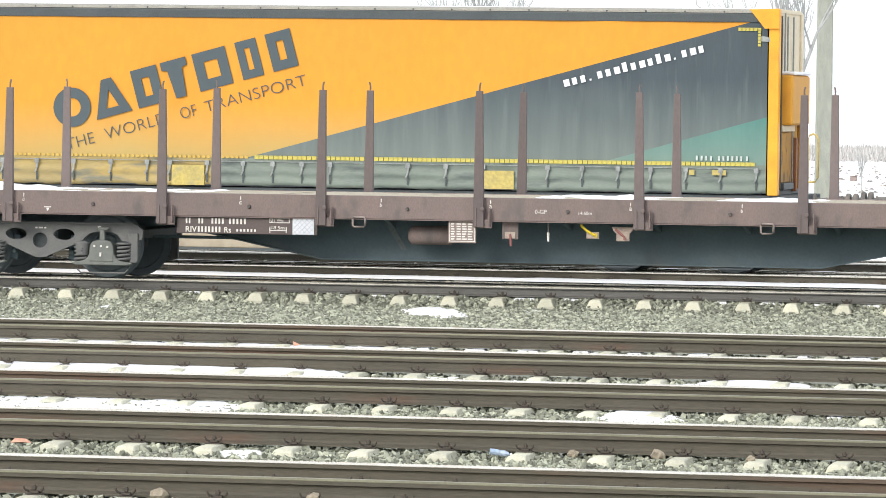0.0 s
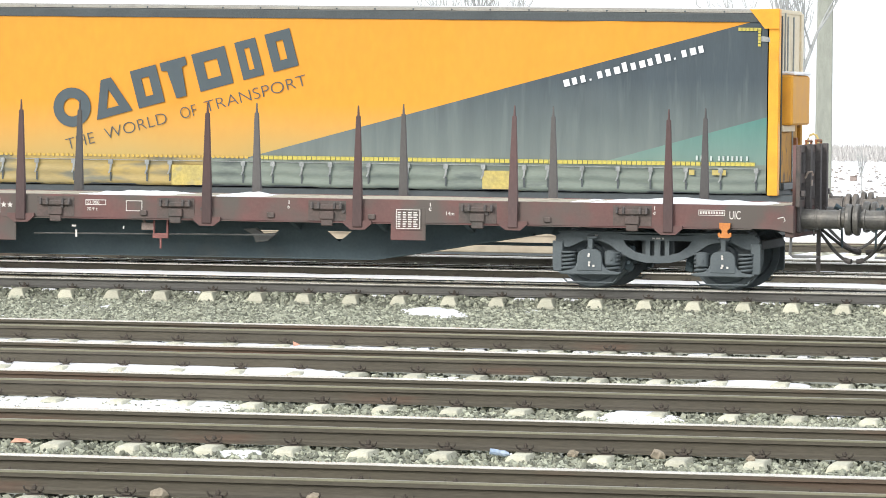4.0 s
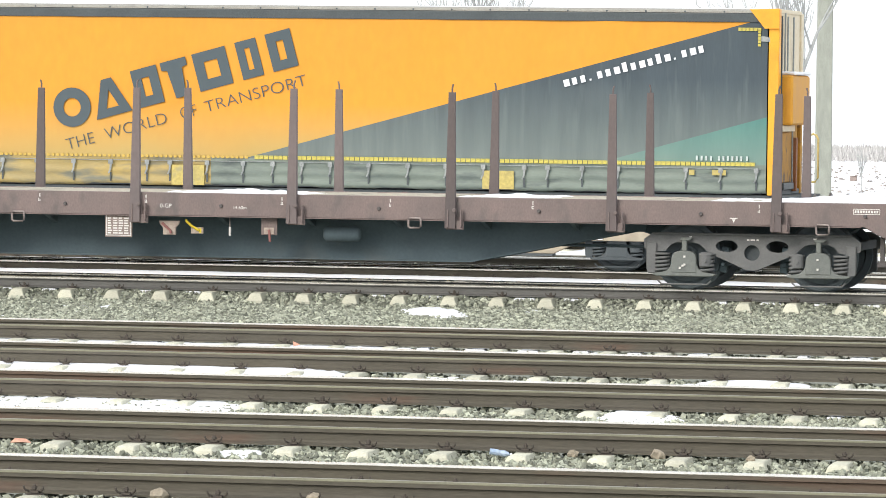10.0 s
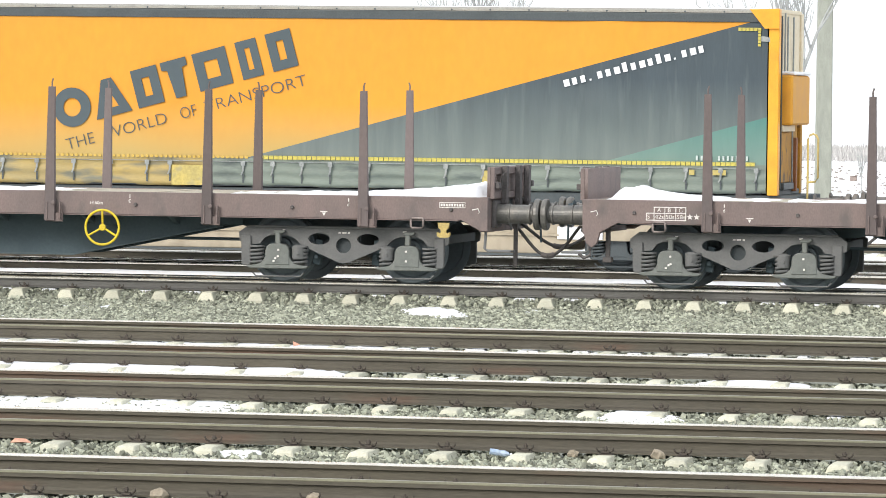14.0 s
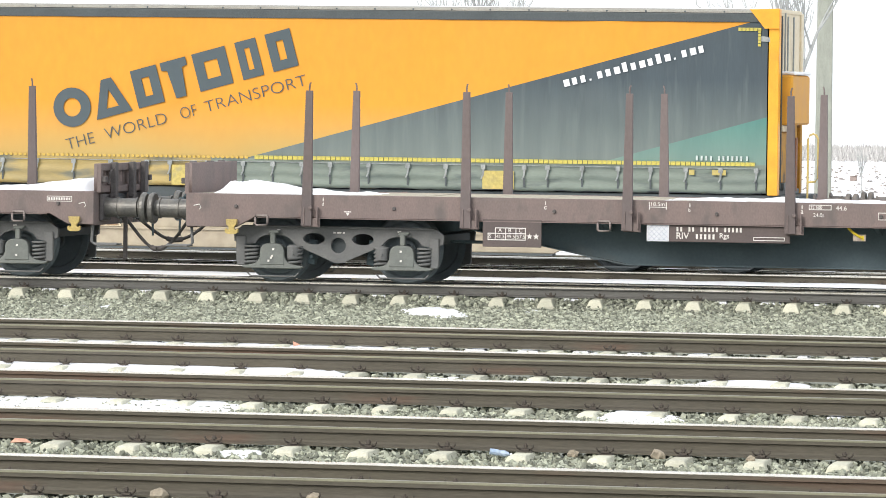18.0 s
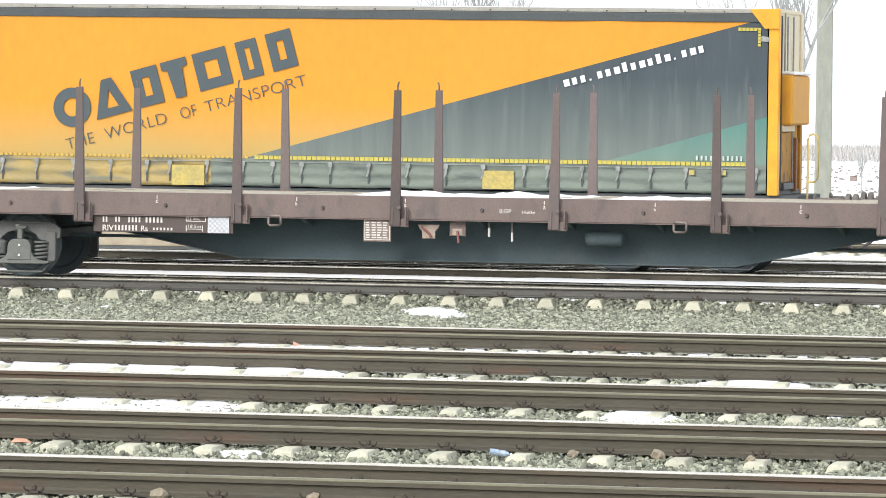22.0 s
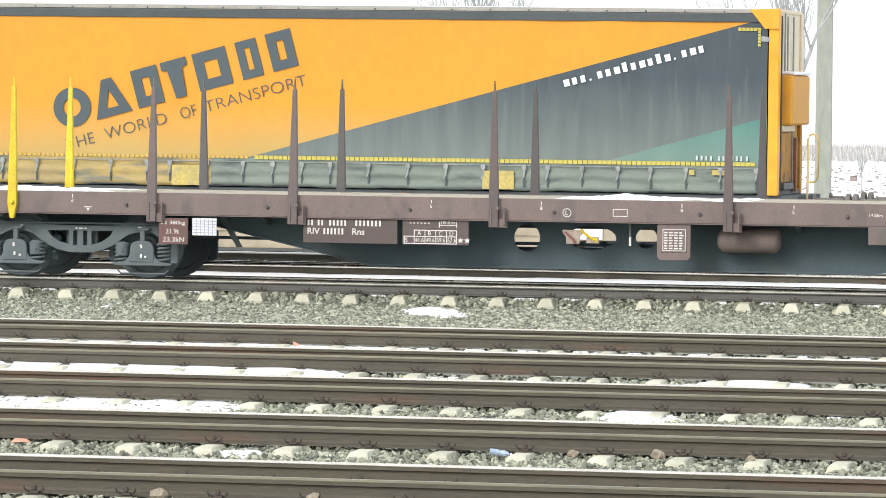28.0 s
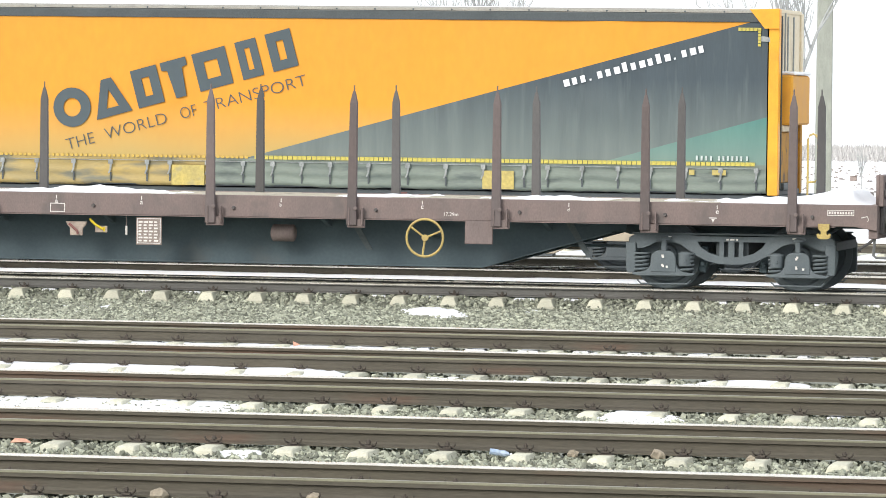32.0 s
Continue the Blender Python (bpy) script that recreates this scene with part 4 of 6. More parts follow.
def build_hedge():
    rnd = random.Random(11)
    s = Shape()
    for i in range(2600):
        x = rnd.uniform(-60, -10)
        y = 193 + rnd.uniform(0, 16)
        h = rnd.uniform(0.25, 0.7) * (1 + 0.35 * noise.noise((x * 0.25, 1, 1))) + (rnd.random() < 0.05) * rnd.uniform(0.2, 0.7)
        z = ground_height(x, y) - 0.05
        for k in range(3):
            a, b = rnd.uniform(-0.25, 0.25), rnd.uniform(-0.2, 0.2)
            w = rnd.uniform(0.025, 0.06)
            s.add([(x + a - w, y + b, z), (x + a + w, y + b, z), (x + a, y + b + w, z), (x + a * 2, y + b * 2, z + h)], [(0, 1, 3), (1, 2, 3), (2, 0, 3)])
    for i in range(5200):
        x, y = rnd.uniform(-75, -5), 210 + rnd.uniform(0, 30)
        z = ground_height(x, y) - 0.05
        h = 0.5 + 0.14 * noise.noise((x * 0.12, 4, 2)) + rnd.uniform(0.0, 0.2)
        for k in range(3):
            a, w = rnd.uniform(-0.3, 0.3), rnd.uniform(0.03, 0.07)
            s.add([(x + a - w, y, z), (x + a + w, y, z), (x + a, y + w, z), (x + a * 1.6, y, z + h * rnd.uniform(0.7, 1))], [(0, 1, 3), (1, 2, 3), (2, 0, 3)])
    tagged(part("far_hedge", s, SCRUB), "dry scrub along the far field edge, paled for haze", "hedge", kind="stuff")


build_hedge()


def build_clods():
    rnd = random.Random(21)
    s = Shape()
    for i in range(1500):
        y = 100 + 70 * rnd.random() ** 1.3
        x = -0.245 * (y + 69.6) + 14.5 + rnd.uniform(-18, 26)
        r = rnd.uniform(0.03, 0.11)
        z = ground_height(x, y)
        s.add([(x - r, y, z), (x + r, y - r, z), (x + r, y + r, z), (x + r * rnd.uniform(-0.5, 0.5), y, z + r * 0.8)], [(0, 1, 3), (1, 2, 3), (2, 0, 3)])
    tagged(part("soil_clods", s, CLOD), "dark clods of soil showing through the snow", "soil", kind="stuff")
    b = thing("utility_box", "small weathered brown utility box in the snow", "box", "", pose(-27.1, 126, ground_height(-27.1, 126)))
    part("housing", Shape().box(-0.12, 0.12, -0.1, 0.1, 0.0, 0.17), CREAM_PANEL, b, bevel=0.01)
    part("lid", Shape().box(-0.14, 0.14, -0.12, 0.12, 0.17, 0.195), CREAM_PANEL, b, bevel=0.005)


build_clods()

# ---- litter between the rails ----
def build_litter():
    b = thing("crushed_bottle", "crushed blue and white plastic bottle on the ballast", "litter", "", pose(-8.17, -30.22, -0.145, 0, 9, 18) @ Matrix.Scale(0.78, 4))
    part("bottle_body", Shape().lathe([(-0.1, 0.0), (-0.1, 0.03), (-0.03, 0.034), (0.0, 0.026), (0.05, 0.033), (0.09, 0.018), (0.1, 0.0)], (0, 0, 0), "x", 10), BLUE_PLASTIC, b)
    part("cap", Shape().lathe([(0.1, 0.0), (0.1, 0.014), (0.12, 0.014), (0.12, 0.0)], (0, 0, 0), "x", 8), WHITE_CARD, b)
    c = thing("paper_scrap", "crumpled peach paper scrap on the ballast", "litter", "", pose(-12.02, -30.25, -0.165))
    part("scrap", Shape().add([(-0.08, 0, 0), (0.02, -0.04, 0.01), (0.09, 0.02, 0.0), (0.03, 0.06, 0.03), (-0.05, 0.02, 0.035)], [(0, 1, 4), (1, 2, 4), (2, 3, 4), (3, 0, 4), (0, 3, 2, 1)]), PEACH_LITTER, c)
    d = thing("paper_scrap", "small crumpled peach paper scrap on the ballast", "litter", "", pose(-13.85, -13.95, -0.165, 0, 0, 70))
    part("scrap", Shape().add([(-0.05, 0, 0), (0.02, -0.04, 0.015), (0.06, 0.02, 0.0), (0.03, 0.05, 0.04), (-0.03, 0.02, 0.05)], [(0, 1, 4), (1, 2, 4), (2, 3, 4), (3, 0, 4), (0, 3, 2, 1)]), PEACH_LITTER, d)

    rnd = random.Random(77)
    for x, y, z, r in ROCKS:
        k = thing("loose_rock", "angular brownish rock lying on the ballast", "rock", "loose rocks", pose(x, y, z, 0, 0, rnd.uniform(0, 90)))
        bm = bmesh.new()
        bmesh.ops.create_icosphere(bm, subdivisions=2, radius=r)
        for v in bm.verts:
            v.co *= 1 + 0.5 * noise.noise(v.co * (1.6 / r) + Vector((x, y, 0)))
            v.co.z = max(v.co.z * 0.8, -r * 0.5)
        me = bpy.data.meshes.new("rock")
        bm.to_mesh(me)
        bm.free()
        part("rock", me, ROCK, k)


# larger rocks: x, y, z, radius
ROCKS = [(-6.93, -30.25, -0.13, 0.055), (-9.26, -36.12, -0.075, 0.06), (-8.2, -36.12, -0.075, 0.055), (-7.6, -30.2, -0.14, 0.045), (-6.2, -30.3, -0.14, 0.04)]

build_litter()

# ---- the passing train: stake wagons ----
def mirror(pts):
    return pts + [(-x, z) for x, z in reversed(pts) if abs(x) > 1e-6]


PLATE_FRAME = mirror([(0.0, 0.325), (0.07, 0.33), (0.5, 0.515), (0.57, 0.53), (0.63, 0.6), (0.7, 0.66), (0.78, 0.685), (1.02, 0.685), (1.1, 0.65), (1.16, 0.57), (1.34, 0.55), (1.45, 0.6), (1.46, 0.72), (1.36, 0.795), (0.0, 0.8)][::1])
CAST_FRAME = mirror([(0.0, 0.4), (0.16, 0.405), (0.32, 0.44), (0.48, 0.515), (0.6, 0.6), (0.68, 0.655), (0.78, 0.685), (1.02, 0.685), (1.1, 0.64), (1.2, 0.6), (1.3, 0.6), (1.37, 0.64), (1.38, 0.74), (1.3, 0.79), (1.1, 0.81), (0.7, 0.8), (0.45, 0.775), (0.0, 0.77)])
FRAME_MESH = {"plate": plate(PLATE_FRAME, [oval(0.34, 0.645, 0.15, 0.078), oval(-0.34, 0.645, 0.15, 0.078), oval(0, 0.56, 0.105, 0.105)], -0.035, 0.035),
              "cast": plate(CAST_FRAME, [[(0.04, 0.5), (0.1, 0.5), (0.1, 0.7), (0.04, 0.7)], [(-0.1, 0.5), (-0.04, 0.5), (-0.04, 0.7), (-0.1, 0.7)],
                                         [(0.16, 0.51), (0.3, 0.55), (0.42, 0.63), (0.46, 0.7), (0.16, 0.7)], [(-0.46, 0.7), (-0.42, 0.63), (-0.3, 0.55), (-0.16, 0.51), (-0.16, 0.7)]], -0.035, 0.035)}


def axle_box_shape():
    """Broad rounded axle box on flared spring arms, with its guide post above."""
    s = Shape()
    s.prism(mirror([(0, 0.285), (0.172, 0.285), (0.168, 0.47), (0.155, 0.52), (0.125, 0.555), (0.08, 0.572), (0, 0.576)]), -0.085, 0.06)
    s.prism(mirror([(0, 0.235), (0.36, 0.235), (0.42, 0.25), (0.43, 0.272), (0.32, 0.285), (0.24, 0.305), (0.195, 0.345), (0.17, 0.4), (0, 0.4)]), -0.075, 0.055)
    s.box(-0.035, 0.035, -0.055, 0.03, 0.57, 0.72)
    s.prism([(-0.06, 0.71), (0.06, 0.71), (0.1, 0.735), (0.1, 0.755), (-0.05, 0.755)], -0.06, 0.03)
    return s


def spring_shape():
    s = Shape()
    path = [(0.088 * math.cos(a), 0.088 * math.sin(a), 0.285 + 0.235 * a / (2 * math.pi * 4.5)) for a in (2 * math.pi * 4.5 * i / 72 for i in range(73))]
    s.tube(path, 0.019, 6)
    s.lathe([(0.52, 0.0), (0.52, 0.11), (0.545, 0.11), (0.545, 0.0)], (0, 0, 0), "z", 14)
    return s


WHEEL_PROFILE = [(0, 0.08), (0.0, 0.12), (0.03, 0.14), (0.035, 0.36), (0.005, 0.39), (0.0, 0.445), (0.01, 0.456), (0.095, 0.46), (0.11, 0.475), (0.125, 0.488), (0.135, 0.478), (0.135, 0.39), (0.1, 0.37), (0.09, 0.14), (0.12, 0.12), (0.12, 0.08)]


def wheelset_shape():
    s = Shape()
    s.tube([(0, -1.05, 0), (0, 1.05, 0)], 0.075, 14)
    s.lathe([(a - 0.825, r) for a, r in WHEEL_PROFILE], (0, 0, 0), "y", 36)
    s.lathe([(0.825 - a, r) for a, r in WHEEL_PROFILE], (0, 0, 0), "y", 36)
    for k in range(3):
        a = 2 * math.pi * k / 3
        s.box(0.22 * math.cos(a) - 0.03, 0.22 * math.cos(a) + 0.03, -0.81, -0.785, 0.22 * math.sin(a) - 0.03, 0.22 * math.sin(a) + 0.03)
    return s


AXLE_BOX_MESH = axle_box_shape().mesh("axle_box", 0.01)
DAMPER_MESH = Shape().lathe([(0.36, 0.0), (0.36, 0.06), (0.375, 0.085), (0.53, 0.09), (0.545, 0.075), (0.56, 0.05), (0.56, 0.0)], (0, 0, 0), "z", 16).lathe([(-0.1, 0.0), (-0.1, 0.02), (-0.08, 0.024)], (0.01, 0, 0.45), "y", 8).mesh("damper_cap", 0, False)
HORN_MESH = Shape().prism([(-0.06, 0.27), (0.045, 0.27), (0.06, 0.31), (0.06, 0.68), (-0.08, 0.68), (-0.075, 0.33)], -0.03, 0.03).mesh("horn_leg", 0.012)
SPRING_MESH = spring_shape().mesh("coil_spring", 0, True)
WHEELSET_MESH = wheelset_shape().mesh("wheelset")
BRAKE_MESH = Shape().prism([(-0.2, 0.3), (-0.1, 0.28), (-0.06, 0.62), (-0.16, 0.64)], -0.83, -0.7).prism([(-0.2, 0.3), (-0.1, 0.28), (-0.06, 0.62), (-0.16, 0.64)], 0.7, 0.83).tube([(-0.13, -0.9, 0.4), (-0.13, 0.9, 0.4)], 0.035, 8).mesh("brake_block", 0.01)
LOOP = Shape().tube([(-0.36, 0, 0.18), (-0.31, 0, 0.13), (0.31, 0, 0.13), (0.36, 0, 0.18)], 0.012, 6).mesh("safety_loop")
STAR = Shape().add([(0.045 * (1 if i % 2 == 0 else 0.42) * math.sin(math.pi * i / 5), 0, 0.045 * (1 if i % 2 == 0 else 0.42) * math.cos(math.pi * i / 5)) for i in range(10)], [tuple(range(10))]).mesh("star")
STAR.materials.append(WHITE_MARK)
ARROW = Shape().prism([(-0.05, 0.035), (0.05, 0.035), (0.05, 0.022), (-0.05, 0.022)], -0.002, 0.0).prism([(-0.025, 0.016), (0.025, 0.016), (0, -0.03)], -0.002, 0.0).mesh("jacking_mark")
ARROW.materials.append(WHITE_MARK)
WHEELSETS = []


def build_bogie(wagon, x, style, rnd, dark=None):
    base = dark or (BOGIE if style == "plate" else BOGIE_DARK)
    bog = part("bogie", Shape().box(-0.22, 0.22, -0.95, 0.95, 0.42, 0.72), SHADED_GEAR, wagon, "shade-darkened plate-framed bogie" if dark else "plate-framed bogie" if style == "plate" else "dark cast-framed bogie", bevel=0.012)
    part("centre_bearing", Shape().lathe([(0.722, 0.0), (0.722, 0.2), (0.84, 0.2), (0.84, 0.0)], (0, 0, 0), "z", 20), SHADED_GEAR, bog)
    for e in (-1.35, 1.35):
        part("end_beam", Shape().box(e - 0.05, e + 0.05, -0.95, 0.95, 0.6, 0.72), SHADED_GEAR, bog, bevel=0.01)
    bog.location = (x, 0, -0.056 if dark else 0)
    for side in (-1, 1):
        fr = part("side_frame", FRAME_MESH[style], base, bog, "brown-grey side frame with three openings" if style == "plate" else "dark sagging side frame")
        fr.location = (0, side * 1.0, 0)
        lip = part("frame_flange", Shape().box(-1.34, 1.34, side * 1.0 - 0.075, side * 1.0 + 0.075, 0.79, 0.815), base, bog, bevel=0.006)
        if side < 0 and not dark:
            marks = Shape()
            for k, (dx, dz, w) in enumerate(((-0.07, 0.72, 0.035), (-0.02, 0.72, 0.06), (0.06, 0.72, 0.03), (-0.85, 0.745, 0.04), (0.82, 0.745, 0.05))):
                marks.box(dx, dx + w, -1.04, -1.0355, dz, dz + 0.022)
            tagged(part("stencil_mark", marks, WHITE_MARK, bog), kind="stuff")
            slab = part("brake_triangle_mark", Shape().box(0.12, 0.42, -0.8, -0.796, 0.345, 0.352).box(0.1, 0.43, -0.8, -0.796, 0.32, 0.327), WHITE_MARK, bog)
        for ax in (-0.9, 0.9):
            box = part("axle_box", AXLE_BOX_MESH, dark or (AXLE_BOX if style == "plate" else BOGIE_DARK), bog, "grey axle box")
            box.location = (ax, side * 1.05, 0)
            if side > 0:
                box.rotation_euler = (0, 0, math.pi)
            elif not dark:
                dots = Shape()
                if style == "plate" and wagon["seed"] == 1:
                    spots = [(-0.105, 0.475), (-0.02, 0.485), (0.07, 0.475)] + ([(-0.035, 0.33), (0.005, 0.36), (0.035, 0.385)] if ax < 0 else [(-0.03, 0.35), (-0.02, 0.385)])
                elif style == "plate":
                    spots = [(-0.015, 0.475), (-0.015, 0.345)] if ax > 0 else [(-0.06, 0.33), (-0.03, 0.36), (0.0, 0.385), (0.0, 0.48)]
                else:
                    spots = [(-0.02, 0.47), (-0.02, 0.495), (-0.02, 0.35), (-0.02, 0.375), (rnd.uniform(0.03, 0.07), 0.34)]
                for dx, dz in spots:
                    dx, dz = dx + rnd.uniform(-0.008, 0.008), dz + rnd.uniform(-0.008, 0.008)
                    dots.box(dx, dx + 0.028, -0.1, -0.0955, dz, dz + 0.028)
                part("paint_mark", dots, WHITE_MARK, box, "white inspection dabs")
            inner = -1 if ax > 0 else 1
            cap = part("damper_cap", DAMPER_MESH, base, bog, "worn friction damper housing")
            cap.location = (ax + inner * 0.285, side * 1.075, 0)
            leg = part("horn_leg", HORN_MESH, base, bog)
            leg.location = (ax - inner * 0.44, side * 1.04, 0)
            for d in (-0.3, 0.3):
                sp = part("coil_spring", SPRING_MESH, base, bog, "worn coil spring")
                sp.location = (ax + d, side * 1.04, 0)
        for sx in (-0.9, 0.9):
            part("safety_loop", LOOP, base, bog).location = (sx, side * 1.06, 0)
    for ax in (-0.9, 0.9):
        ws = part("wheelset", WHEELSET_MESH, dark or WHEEL_STEEL, bog, "dark wheels on an axle")
        ws.location = (ax, 0, 0.516)
        if not dark:
            WHEELSETS.append((ws, ax))
        bk = part("brake_gear", BRAKE_MESH, UNDER, bog)
        bk.location = (ax + (0.62 if ax < 0 else 0.0) - (0.36 if ax > 0 else 0.0), 0, 0)


def stake_shape(style):
    """Upright side stake with its socket; local z is the height above the rail."""
    s = Shape()
    if style == "broad":
        s.add([(-0.075, -0.05, 0.84), (0.075, -0.05, 0.84), (0.075, 0.03, 0.84), (-0.075, 0.03, 0.84), (-0.065, -0.05, 1.3), (0.065, -0.05, 1.3), (0.065, 0.03, 1.3), (-0.065, 0.03, 1.3),
               (-0.045, -0.03, 2.66), (0.045, -0.03, 2.66), (0.045, 0.03, 2.66), (-0.045, 0.03, 2.66)],
              [(0, 3, 2, 1), (0, 1, 5, 4), (1, 2, 6, 5), (2, 3, 7, 6), (3, 0, 4, 7), (4, 5, 9, 8), (5, 6, 10, 9), (6, 7, 11, 10), (7, 4, 8, 11), (8, 9, 10, 11)])
        s.tube([(0, 0, 2.66), (0.0, 0, 2.72), (0.012, 0, 2.765), (0.02, 0, 2.77)], 0.013, 6)
    elif style == "yellow":
        s.add([(-0.028, -0.05, 0.865), (0.028, -0.05, 0.865), (0.028, 0.03, 0.865), (-0.028, 0.03, 0.865), (-0.064, -0.05, 1.06), (0.064, -0.05, 1.06), (0.064, 0.03, 1.06), (-0.064, 0.03, 1.06),
               (-0.06, -0.05, 1.3), (0.06, -0.05, 1.3), (0.06, 0.03, 1.3), (-0.06, 0.03, 1.3), (-0.028, -0.025, 2.66), (0.028, -0.025, 2.66), (0.028, 0.025, 2.66), (-0.028, 0.025, 2.66)],
              [(0, 3, 2, 1)] + [(i + a, i + (a + 1) % 4, i + (a + 1) % 4 + 4, i + a + 4) for i in (0, 4, 8) for a in range(4)] + [(12, 13, 14, 15)])
        s.tube([(0, 0, 2.64), (0, 0, 2.8)], 0.02, 6, 0.012)
        s.lathe([(-0.09, 0.0), (-0.09, 0.03), (-0.05, 0.03)], (0, 0, 1.09), "y", 8)
    elif style == "pointed":
        s.add([(-0.07, -0.05, 0.86), (0.07, -0.05, 0.86), (0.07, 0.03, 0.86), (-0.07, 0.03, 0.86), (-0.06, -0.05, 1.3), (0.06, -0.05, 1.3), (0.06, 0.03, 1.3), (-0.06, 0.03, 1.3),
               (-0.05, -0.04, 2.5), (0.05, -0.04, 2.5), (0.05, 0.03, 2.5), (-0.05, 0.03, 2.5), (-0.016, -0.015, 2.66), (0.016, -0.015, 2.66), (0.016, 0.015, 2.66), (-0.016, 0.015, 2.66)],
              [(0, 3, 2, 1)] + [(i + a, i + (a + 1) % 4, i + (a + 1) % 4 + 4, i + a + 4) for i in (0, 4, 8) for a in range(4)] + [(12, 13, 14, 15)])
        s.tube([(0, 0, 2.64), (0, 0, 2.74)], 0.012, 6)
    else:
        top = 2.33 if style == "short" else 2.66
        s.add([(-0.065, -0.05, 0.84), (0.065, -0.05, 0.84), (0.065, 0.03, 0.84), (-0.065, 0.03, 0.84), (-0.062, -0.05, 1.3), (0.062, -0.05, 1.3), (0.062, 0.03, 1.3), (-0.062, 0.03, 1.3),
               (-0.028, -0.025, top), (0.028, -0.025, top), (0.028, 0.025, top), (-0.028, 0.025, top)],
              [(0, 3, 2, 1), (0, 1, 5, 4), (1, 2, 6, 5), (2, 3, 7, 6), (3, 0, 4, 7), (4, 5, 9, 8), (5, 6, 10, 9), (6, 7, 11, 10), (7, 4, 8, 11), (8, 9, 10, 11)])
        s.tube([(0, 0, top - 0.02), (0, 0, top + 0.14)], 0.02, 6, 0.012)
    return s


STAKES = {k: stake_shape(k).mesh("stake", 0.006) for k in ("broad", "short", "slim", "pointed", "yellow")}
SOCKET = Shape().box(-0.12, 0.12, -0.015, 0.02, 0.83, 0.95).box(-0.1, -0.08, -0.06, 0.0, 0.86, 1.1).box(0.08, 0.1, -0.06, 0.0, 0.86, 1.1).lathe([(-0.085, 0.0), (-0.085, 0.028), (-0.06, 0.028)], (0, 0, 1.09), "y", 10).mesh("socket", 0.006)
ROUND_SOCKET = plate([(-0.19, 0.98), (-0.19, 0.935), (-0.1, 0.858), (0.1, 0.858), (0.19, 0.935), (0.19, 0.98)], [], -0.022, 0.02)
RING = Shape().tube([(-0.07, 0, 0.95), (-0.085, 0, 0.93), (-0.085, 0, 0.84), (-0.065, 0, 0.82), (0.065, 0, 0.82), (0.085, 0, 0.84), (0.085, 0, 0.93), (0.07, 0, 0.95), (-0.07, 0, 0.95)], 0.016, 6).mesh("lashing_ring", 0, True)
HOOK = plate([(-0.075, 0.1), (0.075, 0.1), (0.07, 0.03), (0.036, 0.0), (0.036, -0.03), (0.058, -0.048), (0.074, -0.025), (0.092, -0.035), (0.086, -0.08), (0.05, -0.1), (-0.05, -0.1), (-0.086, -0.08), (-0.092, -0.035), (-0.074, -0.025), (-0.058, -0.048), (-0.036, -0.03), (-0.036, 0.0), (-0.07, 0.03)], [], -0.03, 0.03)
BOARD = Shape().box(-0.0993, 0.0993, -1.256, 1.256, -0.03, 0.032).mesh("deck_board")
STUD = Shape().lathe([(0, 0.0), (0, 0.022), (0.03, 0.028)], (0, 0, 0), "y", 8).mesh("sill_stud")
BUFFER = Shape().lathe([(0.0, 0.0), (0.0, 0.19), (0.03, 0.19), (0.035, 0.135), (0.2, 0.13), (0.205, 0.14), (0.225, 0.14), (0.23, 0.128), (0.47, 0.126), (0.475, 0.14), (0.5, 0.14), (0.505, 0.112), (0.55, 0.11), (0.553, 0.2), (0.565, 0.212), (0.6, 0.213), (0.63, 0.198), (0.64, 0.0)], (0, 0, 0), "x", 28).mesh("buffer", 0, False)


def load_table(wagon, x0, x1, z0, z1, y, letters, values, stars=True):
    """Stencilled load-limit table: a row of letters over a row of values."""
    n = len(letters)
    c0 = x0 + (x1 - x0) * 0.19
    cw = (x1 - c0) / n
    zm = (z0 + z1) / 2
    t = Shape()
    frame_lines(t, c0, x1, zm, z1, y)
    frame_lines(t, x0, x1, z0, zm + 0.012, y)
    for i in range(n):
        t.box(c0 + cw * i, c0 + cw * i + 0.01, y - 0.003, y, z0 + 0.013, z1 - 0.013)
    tab = part("load_table", t, WHITE_MARK, wagon, "white stencilled load table")
    h = (z1 - z0) * 0.3
    write("S", x0 + 0.02, z0 + 0.025, h, WHITE_MARK, tab, y)
    for i, (a, b) in enumerate(zip(letters, values)):
        write(a, c0 + cw * i + cw * 0.32, zm + 0.022, h, WHITE_MARK, tab, y)
        write(b, c0 + cw * i + 0.018, z0 + 0.025, h, WHITE_MARK, tab, y, cw - 0.03)
    if stars:
        for k in (0, 1):
            st = part("star", STAR, None, tab)
            st.location = (x1 + 0.05 + 0.09 * k, y - 0.003, z0 + 0.055)


def bars(wagon, rows, y, material=WHITE_MARK, name="stencil_mark"):
    s = Shape()
    for x0, x1, z0, z1 in rows:
        s.box(x0, x1, y - 0.004, y, z0, z1)
    return tagged(part(name, s, material, wagon), kind="stuff")


def dim_mark(wagon, x0, x1, z0, z1, y, words):
    """A stencilled length between two end strokes."""
    bars(wagon, [(x0, x0 + 0.012, z0, z1), (x1 - 0.012, x1, z0, z1), (x0 + 0.012, x1 - 0.012, z0 + 0.03, z0 + 0.04)], y)
    write(words, x0 + 0.03, z0 + 0.05, (z1 - z0) * 0.52, WHITE_MARK, wagon, y, x1 - x0 - 0.06)


